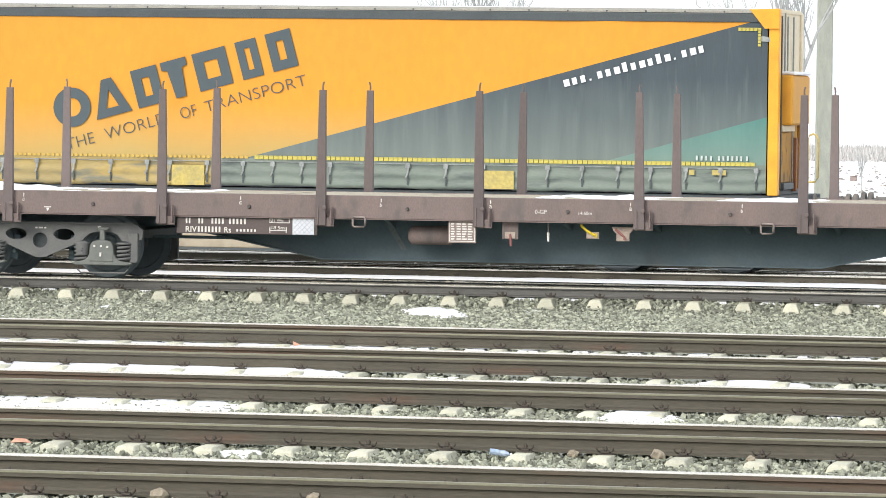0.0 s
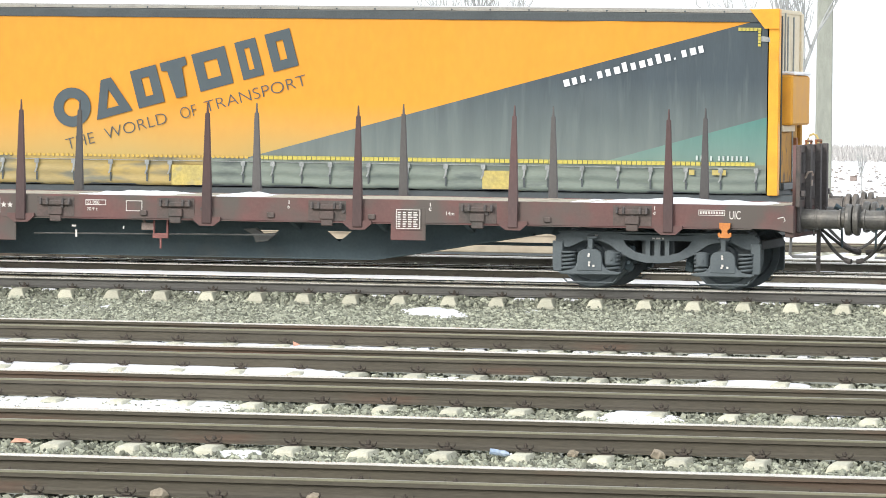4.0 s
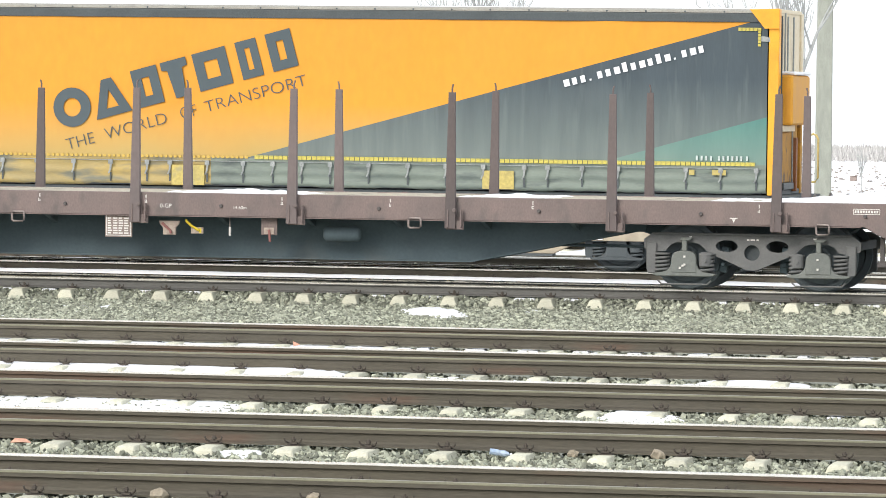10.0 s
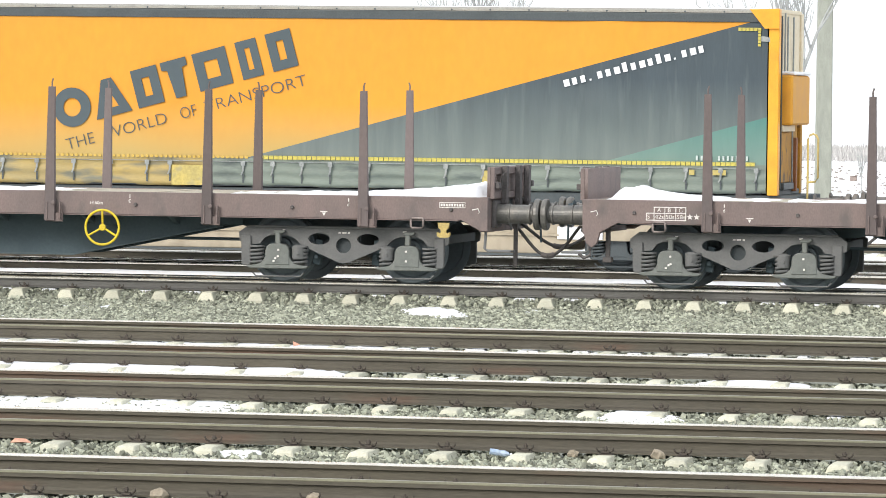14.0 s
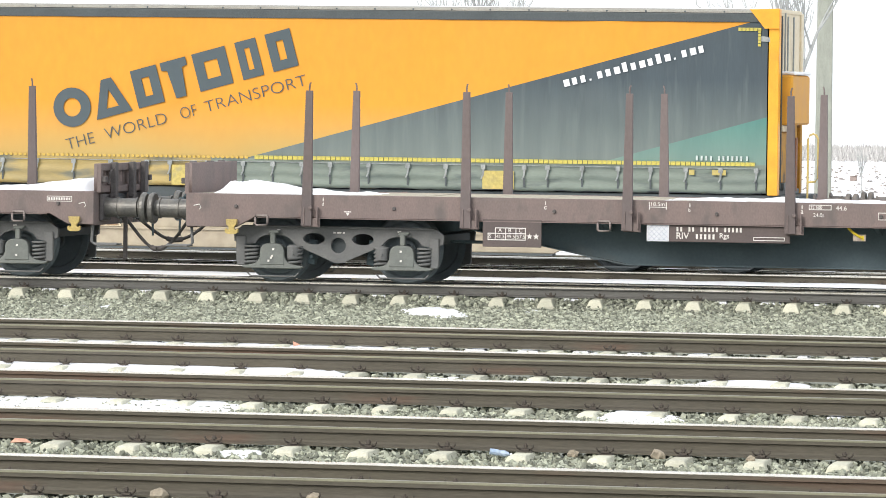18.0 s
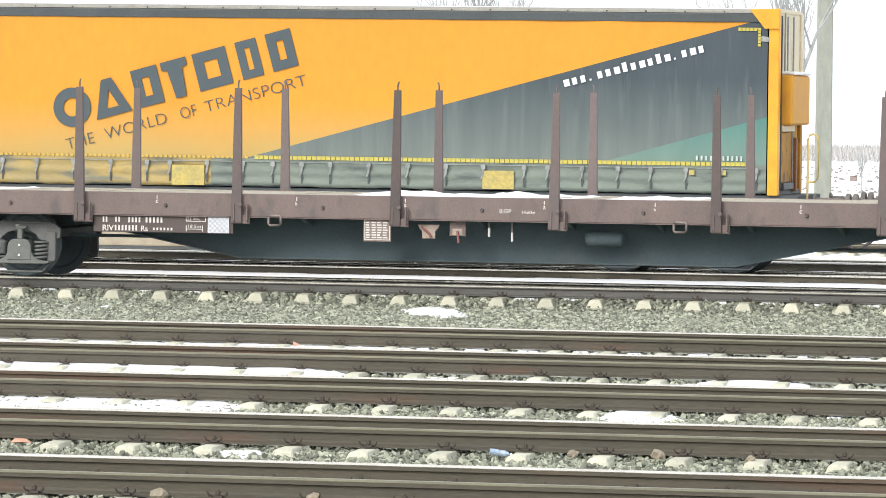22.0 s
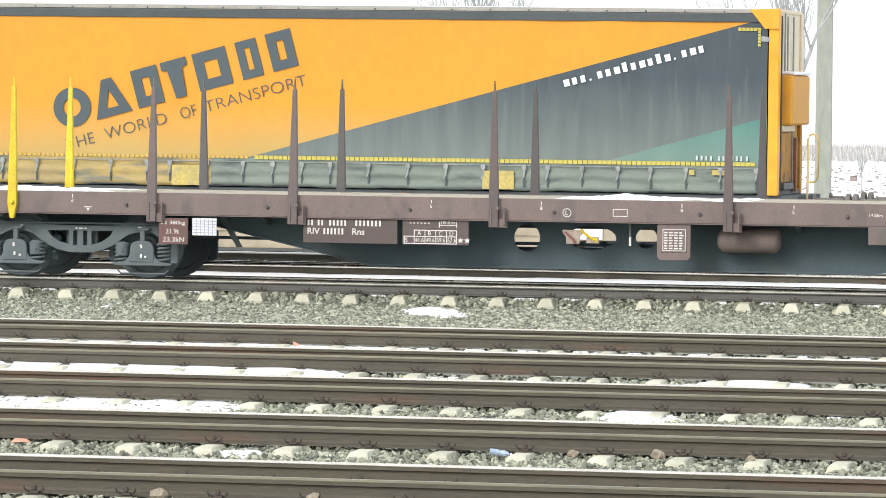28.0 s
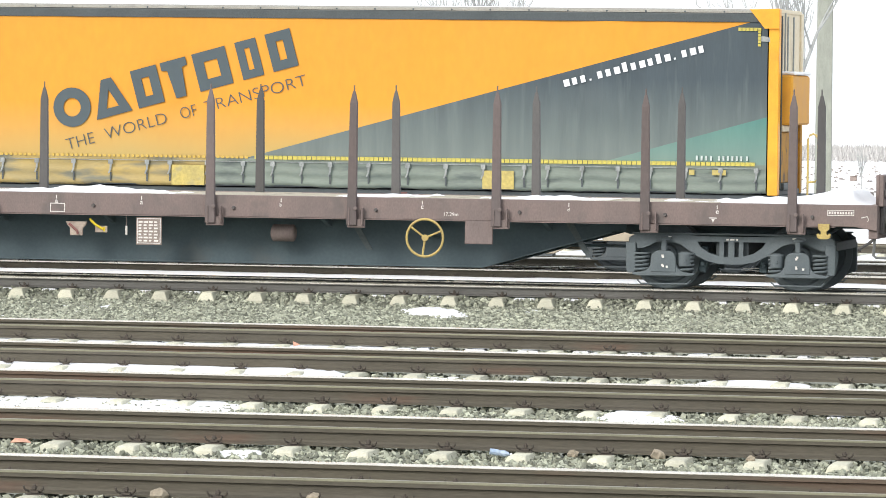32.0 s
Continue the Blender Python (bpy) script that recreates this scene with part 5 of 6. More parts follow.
def number_panel(wagon, x0, x1, z0, z1, y, kind, material, layout):
    """Plate under the sill with bars and type letters."""
    p = part("panel", Shape().box(x0, x1, y, y + 0.02, z0, z1), material, wagon, "panel with white stencilling", bevel=0.004)
    yy = y - 0.001
    h = (z1 - z0)
    for a, b, c, d in layout["bars"]:
        n = max(1, round((b - a) / 0.052))
        step = (b - a) / n
        bars(p, [(x0 + a + step * i, x0 + a + step * i + step * 0.5, z0 + c * h, z0 + d * h) for i in range(n)], yy, WHITE_MARK, "white_bar")
    for words, a, c, hh in layout["words"]:
        write(words, x0 + a, z0 + c * h, hh, WHITE_MARK, p, yy, bold=0.01)
    return p


def waybill(wagon, x0, x1, z0, z1, y, diagonal):
    p = part("waybill_card", Shape().box(x0, x1, y, y + 0.012, z0, z1), WHITE_CARD, wagon, "white card holder with a fine blue grid", bevel=0.004)
    s = Shape()
    w, h = x1 - x0, z1 - z0
    if diagonal:
        step = w / 4.5
        for k in range(-4, 9):
            for sg in (1, -1):
                # a line of 45 degrees through (k * step, 0), clipped to the card
                c = k * step
                a, b = (max(c, 0.01), min(c + h, w - 0.01)) if sg > 0 else (max(c - h, 0.01), min(c, w - 0.01))
                if b - a > 0.02:
                    s.tube([(x0 + a, y - 0.001, z0 + (a - c) * sg), (x0 + b, y - 0.001, z0 + (b - c) * sg)], 0.0028, 4)
    else:
        n = 6
        for i in range(1, n):
            f = i / n
            s.box(x0 + w * f - 0.003, x0 + w * f + 0.003, y - 0.003, y - 0.0005, z0 + 0.01, z1 - 0.01)
            s.box(x0 + 0.01, x1 - 0.01, y - 0.004, y - 0.0008, z0 + h * f - 0.003, z0 + h * f + 0.003)
    part("grid_print", s, BLUE_GRID, p)


def inspection_panel(wagon, x0, x1, z0, z1, y, backing, seed):
    """Panel with a table of small unreadable figures."""
    p = part("inspection_panel", Shape().box(x0, x1, y, y + 0.015, z0, z1), backing, wagon, "panel with a table of small white figures", bevel=0.004)
    rnd = random.Random(seed)
    s = Shape()
    frame_lines(s, x0 + 0.015, x1 - 0.015, z0 + 0.02, z1 - 0.015, y - 0.001, 0.009)
    rows, cols = 7, 4
    for r in range(rows):
        for c in range(cols):
            cx = x0 + 0.035 + (x1 - x0 - 0.07) * c / cols
            cz = z0 + 0.045 + (z1 - z0 - 0.08) * r / rows
            w = (x1 - x0 - 0.07) / cols * rnd.uniform(0.5, 0.85)
            s.box(cx, cx + w, y - 0.004, y - 0.001, cz, cz + (z1 - z0 - 0.08) / rows * 0.55)
    part("figure_table", s, WHITE_MARK, p)


def hand_wheel(wagon, x, z, r, material, label, turn=0):
    w = part("hand_wheel", Shape().ring((x, -1.44, z), r, 0.017, "y", 36, 8), material, wagon, label, smooth=True)
    s = Shape()
    for a in (90 + turn, 210 + turn, 330 + turn):
        s.tube([(x, -1.42, z), (x + r * math.cos(radians(a)), -1.44, z + r * math.sin(radians(a)))], 0.015, 6)
    s.lathe([(-1.45, 0.0), (-1.45, 0.045), (-1.4, 0.045), (-1.4, 0.0)], (x, 0, z), "y", 12)
    part("spokes", s, material, w)
    part("spindle", Shape().tube([(x, -1.4, z), (x, -0.6, z)], 0.025, 8), UNDER, w)


def snow_heap(wagon, x0, x1, peak_x, peak, seed, base, y0=-1.22, y1=1.22):
    """Wind-packed snow on the deck between x0 and x1, highest near peak_x."""
    nx, ny = max(8, int((x1 - x0) / 0.07)), 14
    s = Shape()
    for i in range(nx + 1):
        x = x0 + (x1 - x0) * i / nx
        edge = min(1, (x - x0) / 0.12, (x1 - x) / 0.12)
        span = max(abs(peak_x - x0), abs(x1 - peak_x))
        f = max(0, 1 - abs(x - peak_x) / (abs(peak_x - x0) + 0.01 if x < peak_x else abs(x1 - peak_x) + 0.01)) ** 2.5
        for j in range(ny + 1):
            y = y0 + (y1 - y0) * j / ny
            g = min(1, j / 3, (ny - j) / 3)
            bumps = 0.03 * noise.noise((x * 3.5, y * 2, seed)) + 0.015 * noise.noise((x * 9, y * 6, seed + 3))
            ragged = 0.5 + 0.9 * noise.noise((x * 1.8, y * 1.3, seed + 7))
            h = (0.72 * peak * f * (0.8 + 0.35 * ragged) + 0.02 + bumps) * edge * g - 0.014
            s.v.append((x, y, base + h))
    k = ny + 1
    s.f = [(i * k + j, (i + 1) * k + j, (i + 1) * k + j + 1, i * k + j + 1) for i in range(nx) for j in range(ny)]
    part("deck_snow", s, SNOW, wagon, "wind-packed snow on the deck", smooth=True)


def cross_plate(outer, holes, x0, x1):
    """A plate across the wagon, given in y, z, from x0 to x1."""
    me = plate(outer, holes, -x1, -x0)
    me.transform(Matrix.Rotation(radians(90), 4, "Z"))
    return me


def end_flap(wagon, x, out, ztop, deck, colour, tall):
    """Hinged end flap across the wagon with a framed outer face and two channel posts. out: +1 or -1."""
    if tall:
        slots = [[(y - 0.03, ztop - 0.5), (y + 0.03, ztop - 0.5), (y + 0.03, ztop - 0.36), (y - 0.03, ztop - 0.36)] for y in (-0.96, -0.29, 0.55)]
    elif out > 0:
        slots = [[(y - 0.028, deck + 0.12), (y + 0.028, deck + 0.12), (y + 0.028, ztop - 0.09), (y - 0.028, ztop - 0.09)] for y in (-0.95, -0.8, -0.35, -0.2, 0.0, 0.55, 0.7, 0.95)]
    else:
        slots = []
    fl = part("end_flap", cross_plate([(-1.2, deck - 0.02), (1.2, deck - 0.02), (1.2, ztop), (-1.2, ztop)], slots, x - 0.02, x + 0.02), colour, wagon, "folding steel end flap")

    def proud(s, a, b, y0, y1, z0, z1):
        return s.box(min(x + out * a, x + out * b), max(x + out * a, x + out * b), y0, y1, z0, z1)

    s = Shape()
    for y in (-1.2, 1.1):
        proud(s, 0.021, 0.08, y, y + 0.1, deck - 0.02, ztop)
    proud(s, 0.021, 0.075, -1.1, 1.1, ztop - 0.1, ztop)
    proud(s, 0.021, 0.075, -1.1, 1.1, deck - 0.02, deck + 0.07)
    if tall:
        proud(s, 0.021, 0.07, -1.1, 1.1, deck + 0.3, deck + 0.42)
    part("flap_recess", proud(Shape(), 0.022, 0.03, -1.1, 1.1, deck + 0.07, ztop - 0.1), FLAP_DARK, fl, "dark brown recessed panel") if tall else None
    part("flap_frame", s, RED_GRIME if tall else colour, fl, "raised stiffening frame", bevel=0.006)
    for y in (-0.65, 0.25, 0.85):
        post = part("flap_post", proud(Shape(), 0.076, 0.15, y - 0.07, y + 0.07, deck - 0.2, ztop + 0.015), FLAP_DARK, fl, "dark brown channel post", bevel=0.008)
        part("hinge_pin", Shape().tube([(x + out * 0.11, y - 0.12, deck - 0.06), (x + out * 0.11, y + 0.12, deck - 0.06)], 0.03, 8), FLAP_DARK, post)
        if tall and y < 0.5:
            part("flap_handle", Shape().tube([(x + out * 0.11, y - 0.26, ztop + 0.005), (x + out * 0.11, y - 0.26, ztop + 0.055), (x + out * 0.11, y + 0.2, ztop + 0.055), (x + out * 0.11, y + 0.2, ztop + 0.005)], 0.02, 6), DULL_ORANGE, fl, "dull orange bent bar handle")
    part("flap_latch", Shape().tube([(x + out * 0.1, -0.9, deck + 0.36), (x + out * 0.14, -0.9, deck + 0.44), (x + out * 0.19, -0.88, deck + 0.45), (x + out * 0.2, -0.88, deck + 0.4)], 0.016, 6) if tall else Shape().tube([(x + out * 0.1, -0.9, deck + 0.1), (x + out * 0.13, -0.9, ztop - 0.1), (x + out * 0.16, -0.82, ztop - 0.06)], 0.014, 6), LEVER_CREAM if tall else FLAP_DARK, fl, "small hooked latch")
    for y in (-1.12, 1.12):
        part("latch_block", proud(Shape(), 0.081, 0.14, y - 0.05, y + 0.05, deck + 0.12, deck + 0.2), FLAP_DARK, fl, bevel=0.008)
    if tall and out > 0:
        part("reflector", proud(Shape(), 0.151, 0.165, -0.69, -0.61, deck + 0.26, deck + 0.34), LEVER_CREAM, fl, "small cream reflector")


def end_gear(wagon, x, out, zsill, yellow_handle):
    """Buffers, coupling, hoses and steps at one end. x: headstock face."""
    brown = wagon["paint"] == 1

    def span(a, b):
        return min(x + out * a, x + out * b), max(x + out * a, x + out * b)

    part("headstock", Shape().box(*span(-0.12, 0.0), -1.3, 1.3, 0.78, zsill), RUST_BROWN if brown else WAGON_RED, wagon, bevel=0.008)
    for y in (-0.875, 0.875):
        b = part("buffer", BUFFER, BUFFER_STEEL, wagon, "greasy cylindrical buffer")
        b.location = (x, y, 1.02)
        b.scale = (1.0 if brown else 1.14, 1, 1)
        if out < 0:
            b.rotation_euler = (0, 0, math.pi)
        part("buffer_mount", Shape().box(*span(0.0, 0.05), y - 0.22, y + 0.22, 0.84, 1.2), FLAP_DARK, wagon, bevel=0.012)
    hk = part("draw_hook", Shape().box(*span(0.0, 0.3), -0.05, 0.05, 0.94, 1.1).tube([(x + out * 0.25, 0, 1.0), (x + out * 0.38, 0, 1.05), (x + out * 0.42, 0, 1.15), (x + out * 0.36, 0, 1.18)], 0.045, 8), UNDER, wagon)
    part("screw_coupling", Shape().tube([(x + out * 0.3, -0.09, 1.0), (x + out * 0.6, -0.09, 0.9)], 0.022, 6).tube([(x + out * 0.3, 0.09, 1.0), (x + out * 0.6, 0.09, 0.9)], 0.022, 6).tube([(x + out * 0.45, -0.15, 0.95), (x + out * 0.45, 0.15, 0.95)], 0.03, 6).tube([(x + out * 0.45, 0, 0.95), (x + out * 0.46, 0.02, 0.62)], 0.016, 6), UNDER, hk)
    for y, low, start in ((-0.45, 0.45, 0.2), (0.45, 0.55, 0.1)):
        pts = []
        for i in range(11):
            t = i / 10
            pts.append((x + out * (start + (0.65 - start) * t), y + 0.05 * math.sin(3 * t), 0.86 - (0.86 - low) * math.sin(math.pi * 0.5 * t) ** 1.1))
        hose = part("brake_hose", Shape().tube(pts, 0.022, 8), RUBBER, wagon, "drooping grimy brake hose", smooth=True)
        part("hose_coupling", Shape().tube(pts[-3:], 0.036, 8), FLAP_DARK, hose, "cast hose coupling head")
        part("hose_cock", Shape().tube([(x, y, 0.93), (x + out * start, y, 0.86)], 0.036, 8).tube([(x + out * start * 0.7, y, 0.88), (x + out * (start * 0.7 + 0.02), y - 0.12, 0.8)], 0.014, 6), BUFFER_STEEL, hose)
    part("shunter_step", Shape().tube([(x - out * 0.04, -1.22, 0.9), (x - out * 0.06, -1.22, 0.56), (x - out * 0.02, -1.22, 0.53), (x + out * 0.3, -1.22, 0.53)], 0.021, 6).box(*span(0.0, 0.3), -1.27, -0.98, 0.515, 0.535), BOGIE, wagon, "bent steel step", bevel=0.0)
    if out > 0:
        part("hanger_bar", Shape().box(*span(0.19, 0.245), -0.54, -0.5, 0.3, 0.9), FLAP_DARK, wagon, "hanging steel bar", bevel=0.006)
    if wagon["seed"] in (1, 3):
        # stout hook bracket under the sill end
        br = part("hook_bracket", Shape().prism([(x - out * 0.02, 0.81), (x - out * 0.24, 0.81), (x - out * 0.2, 0.66), (x - out * 0.13, 0.6), (x - out * 0.05, 0.66)], -1.35, -1.26), RUST_BROWN, wagon, "brown hook bracket", bevel=0.008)
        part("hook", Shape().tube([(x - out * 0.1, -1.31, 0.6), (x - out * 0.1, -1.31, 0.5), (x - out * 0.02, -1.31, 0.46), (x + out * 0.05, -1.31, 0.52)], 0.026, 6), FLAP_DARK, br, "dark brown steel hook")
        part("pipe_bracket", Shape().box(*span(-0.33, -0.27), -1.1, -1.04, 0.44, 0.86).box(*span(-0.36, -0.24), -1.14, -1.0, 0.4, 0.47), FLAP_DARK, wagon, bevel=0.008)
    if yellow_handle:
        part("grab_handle", Shape().tube([(x + out * 0.12, -1.2, 1.6), (x + out * 0.5, -1.2, 1.58), (x + out * 0.56, -1.2, 1.55), (x + out * 0.52, -1.2, 1.4), (x + out * 0.56, -1.2, 1.28), (x + out * 0.14, -1.2, 1.3)], 0.022, 8), YELLOW_PAINT, wagon, "yellow grab handle", smooth=True)


def build_lever(w, kind, u, z, zb, paint):
    """Changeover levers, release pulls and their brackets below the sill."""
    if kind == "trapezoid":
        lv = part("brake_lever", Shape().prism([(u - 0.15, z + 0.09), (u - 0.13, z + 0.04), (u - 0.09, z), (u - 0.09, z - 0.1), (u + 0.09, z - 0.1), (u + 0.09, z), (u + 0.13, z + 0.04), (u + 0.15, z + 0.09)], -1.24, -1.21), LEVER_CREAM, w, "faded cream changeover plate", bevel=0.006)
        part("lever_grip", Shape().tube([(u - 0.1, -1.25, z + 0.06), (u + 0.02, -1.26, z - 0.04), (u + 0.03, -1.26, z - 0.08)], 0.018, 6), PINK_RED, lv, "faded red grip")
    elif kind == "diagonal":
        lv = part("brake_lever", Shape().box(u - 0.085, u + 0.085, -1.24, -1.21, z - 0.045, z + 0.045), LEVER_CREAM, w, "cream plate with a yellow lever", bevel=0.006)
        part("lever_grip", Shape().tube([(u + 0.03, -1.25, z), (u - 0.07, -1.26, z + 0.06), (u - 0.14, -1.26, z + 0.12), (u - 0.15, -1.26, z + 0.145)], 0.017, 8), YELLOW_PAINT, lv, "yellow lever")
        part("scale_mark", Shape().box(u + 0.03, u + 0.06, -1.245, -1.24, z - 0.03, z + 0.03), YELLOW_PAINT, lv)
    elif kind == "pull":
        lv = part("release_pull", Shape().tube([(u, -1.22, zb), (u + 0.005, -1.22, z + 0.06)], 0.008, 5), RING_PAINT, w, "hanging chain with a white pull")
        part("pull_handle", Shape().tube([(u + 0.005, -1.22, z + 0.06), (u + 0.005, -1.22, z - 0.06)], 0.016, 8), WHITE_MARK, lv)
    else:
        lv = part("lever_bracket", Shape().box(u - 0.11, u + 0.11, -1.25, -1.23, z - 0.04, zb), paint, w, "brown bracket plate", bevel=0.004)
        part("dial_plate", Shape().box(u - 0.07, u + 0.07, -1.26, -1.25, z - 0.03, z + 0.06), LEVER_CREAM, lv, bevel=0.004)
        part("lever_grip", Shape().tube([(u, -1.27, z + 0.03), (u + 0.015, -1.28, z - 0.05), (u + 0.02, -1.28, z - 0.13)], 0.017, 8), PINK_RED, lv, "faded red lever")


def build_wagon(spec):
    half, pivot, zt, zb = spec["half"], spec["pivot"], spec["ztop"], spec["zbot"]
    paint = spec["paint"]
    rnd = random.Random(spec["seed"])
    w = thing("stake_wagon", spec["label"], "freight wagon", "wagons of the passing train")
    w["paint"] = 1 if paint is RUST_BROWN else 2
    w["seed"] = spec["seed"]
    hx = half - 0.64
    yo = -1.35
    kl, kr = spec.get("knee", (0.22, 0.26))
    # side sills, cut down at the bogies, with the deeper ends
    for side in (-1, 1):
        y0, y1 = (yo, yo + 0.09) if side < 0 else (-yo - 0.09, -yo)
        drop = [(-hx, zt), (hx, zt), (hx, zb - 0.14), (hx - kr, zb - 0.14), (hx - kr - 0.26, zb), (-hx + kl + 0.26, zb), (-hx + kl, zb - 0.14), (-hx, zb - 0.14)]
        if paint is not RUST_BROWN or spec["style"] != "plate":
            drop = [(-hx, zt), (hx, zt), (hx, zb - 0.05), (hx - 0.3, zb), (-hx + 0.3, zb), (-hx, zb - 0.05)]
        sill = part("side_sill", Shape().prism(drop, y0, y1), paint, w, "long steel side sill", bevel=0.006)
        part("sill_flange", Shape().box(-hx + kl + 0.3, hx - kr - 0.3, y0 - (0.012 if side < 0 else 0.0), y1 + (0.012 if side > 0 else 0.0), zb - 0.012, zb - 0.001), paint, w)
        x = -hx + 0.7
        while x < hx - 0.5:
            sd = part("sill_stud", STUD, FLAP_DARK, w)
            sd.location = (x, y0 - 0.03 if side < 0 else y1, zt - 0.17)
            x += 2.19 if spec["style"] == "plate" else 1.97
        for xs in spec["stakes"]:
            yellow = spec.get("yellow_end") and abs(xs) > 8
            sk = part("stake", STAKES["yellow" if yellow else spec["stake"]], YELLOW_PAINT if yellow else STAKE_FAR if side > 0 and spec["stake"] != "broad" else STAKE_BROWN if paint is RUST_BROWN else STAKE_RED, w, "yellow-painted upright stake" if yellow else "tapered brown upright stake" if spec["stake"] != "pointed" else "brown stake with a pointed tip")
            sk.location = (xs + rnd.uniform(-0.01, 0.01), 1.28 if side > 0 and spec["stake"] == "pointed" else side * 1.37, rnd.uniform(-0.015, 0.015))
            sk.rotation_euler = (radians(rnd.uniform(-0.5, 0.5)), radians(rnd.uniform(-0.6, 0.6)), 0 if side < 0 else math.pi)
            if yellow:
                continue
            so = part("socket", ROUND_SOCKET if spec["stake"] == "short" else SOCKET, paint, sk)
            so.location = (0.0 if spec["stake"] == "short" else 0.06, -0.004, zb - 0.94)
        if side < 0:
            for xs in spec["rings"]:
                r = part("lashing_ring", RING, RING_PAINT, w, "square lashing ring")
                r.location = (xs, yo - 0.022, zb - 0.93)
    # deck boards
    n = int((2 * hx - 0.04) / 0.2)
    for i in range(n):
        bd = part("deck_board", BOARD, DECK_WOOD, w)
        bd.location = (-hx + 0.12 + 0.2 * i, 0, zt - 0.038 + rnd.uniform(-0.004, 0.004))
    # fish-bellied centre girders
    fb = hx - 3.75 if pivot < 8 else hx - 3.6
    for y in (-0.62, 0.62):
        (xa, za), (xb, zc) = spec["belly"]
        top = zb - 0.13
        xt = xa + (xb - xa) * (top - za) / (zc - za)
        outer = [(-pivot + 1.5, zb + 0.05), (-pivot + 1.5, top), (xt, top), (xb, zc), (-xb, zc), (-xt, top), (pivot - 1.5, top), (pivot - 1.5, zb + 0.05)]
        cuts = spec.get("cuts", [])
        if y > 0:
            cuts = [[(min(p[0] for p in c) - 0.45, 0.56), (max(p[0] for p in c), 0.56), (max(p[0] for p in c), 0.82), (min(p[0] for p in c) - 0.45, 0.82)] for c in cuts[:1]] if len(cuts) == 1 else [[(min(p[0] for c in cuts for p in c) - 0.45, 0.54), (max(p[0] for c in cuts for p in c), 0.54), (max(p[0] for c in cuts for p in c), 0.8), (min(p[0] for c in cuts for p in c) - 0.45, 0.8)]] if cuts else []
        me = plate(outer, cuts, y - 0.015, y + 0.015)
        part("fishbelly_girder", me, UNDER, w, "grimy haze-tinted fish-bellied girder")
        part("girder_flange", Shape().prism([(xt, top), (xb, zc), (-xb, zc), (-xt, top), (-xt, top - 0.018), (-xb, zc - 0.018), (xb, zc - 0.018), (xt, top - 0.018)], y - 0.11, y + 0.11), UNDER, w)
    bearer = Shape().prism([(-1.25, zb + 0.02), (1.25, zb + 0.02), (0.62, zb - 0.14), (-0.62, zb - 0.14)], -0.03, 0.03, "x").mesh("cross_bearer")
    for i in (-4, -3, 2, 3, 4) if spec.get("cuts") else range(-4, 5):
        part("cross_bearer", bearer, UNDER, w).location = (i * fb / 4.6, 0, 0)
    part("centre_sill", Shape().prism([(-hx, zb - 0.05), (-pivot - 1.3, zb - 0.05), (-pivot - 1.1, zb - 0.17), (-pivot + 1.5, zb - 0.17), (-pivot + 1.9, zb - 0.05), (pivot - 1.9, zb - 0.05), (pivot - 1.5, zb - 0.17), (pivot + 1.1, zb - 0.17), (pivot + 1.3, zb - 0.05), (hx, zb - 0.05), (hx, zt - 0.04), (-hx, zt - 0.04)], -0.3, 0.3), UNDER, w)
    for u in spec.get("gussets", ()):
        part("outrigger", Shape().prism([(u - 0.3, zb + 0.01), (u - 0.2, zb + 0.01), (u + 0.06, 0.5), (u - 0.02, 0.5)], -0.66, -0.637), OUTRIGGER, w, "dusty diagonal strut")
    part("brake_rod", Shape().tube([(-pivot + 1, -0.3, 0.62), (pivot - 1, -0.3, 0.6)], 0.025, 6), UNDER, w)
    res = part("air_reservoir", Shape().lathe([(k * a, k * b * spec.get("drum_girth", 1.0)) for k in (spec.get("drum_size", 1.0),) for a, b in ((-0.42, 0.0), (-0.42, 0.1), (-0.36, 0.17), (0.36, 0.17), (0.42, 0.1), (0.42, 0.0))], (spec["drum"], -0.95, zb - 0.22), "x", 20), OLIVE if spec.get("olive") else paint if spec.get("brown_drum") else UNDER, w, "round air reservoir", smooth=True)
    cyl = part("brake_cylinder", Shape().lathe([(-0.25, 0.0), (-0.25, 0.15), (0.0, 0.15), (0.04, 0.12), (0.1, 0.05), (0.35, 0.03), (0.35, 0.0)], (spec["drum"] + 2.2, -0.3, zb - 0.22), "x", 18), UNDER, w, smooth=True)
    for kind, u, z in spec["levers"]:
        build_lever(w, kind, u, z, zb, paint)
    for x in (-pivot, pivot):
        build_bogie(w, x, spec["style"], rnd)
    for out in (-1, 1):
        end_flap(w, out * (hx - 0.02), out, spec["flap"] if not isinstance(spec["flap"], tuple) else spec["flap"][out > 0], zt, paint, spec.get("tall", False))
        end_gear(w, out * hx, out, zt, spec.get("grab") and out > 0)
    # ends of the line: small marks along the sill
    y = yo
    marks = Shape()
    spots = (0.95, 2.45, 4.4, 7.45) if half < 11 else (0.6, 2.55, 4.5, 6.5, 8.5)
    for rank, spot in enumerate(spots):
        for xs in (-spot, spot):
            marks.box(xs - 0.006, xs + 0.006, y - 0.004, y, zt - 0.085, zt - 0.035)
            write("abcde"[rank], xs - 0.018, zt - 0.145, 0.045, WHITE_MARK, w, y, bold=0.01)
    for e in (-1, 1):
        c = e * (hx - 0.16)
        marks.tube([(c - 0.05, y - 0.002, zt - 0.17), (c + 0.03, y - 0.002, zt - 0.15), (c + 0.05, y - 0.002, zt - 0.2), (c + 0.03, y - 0.002, zt - 0.215)], 0.007, 5)
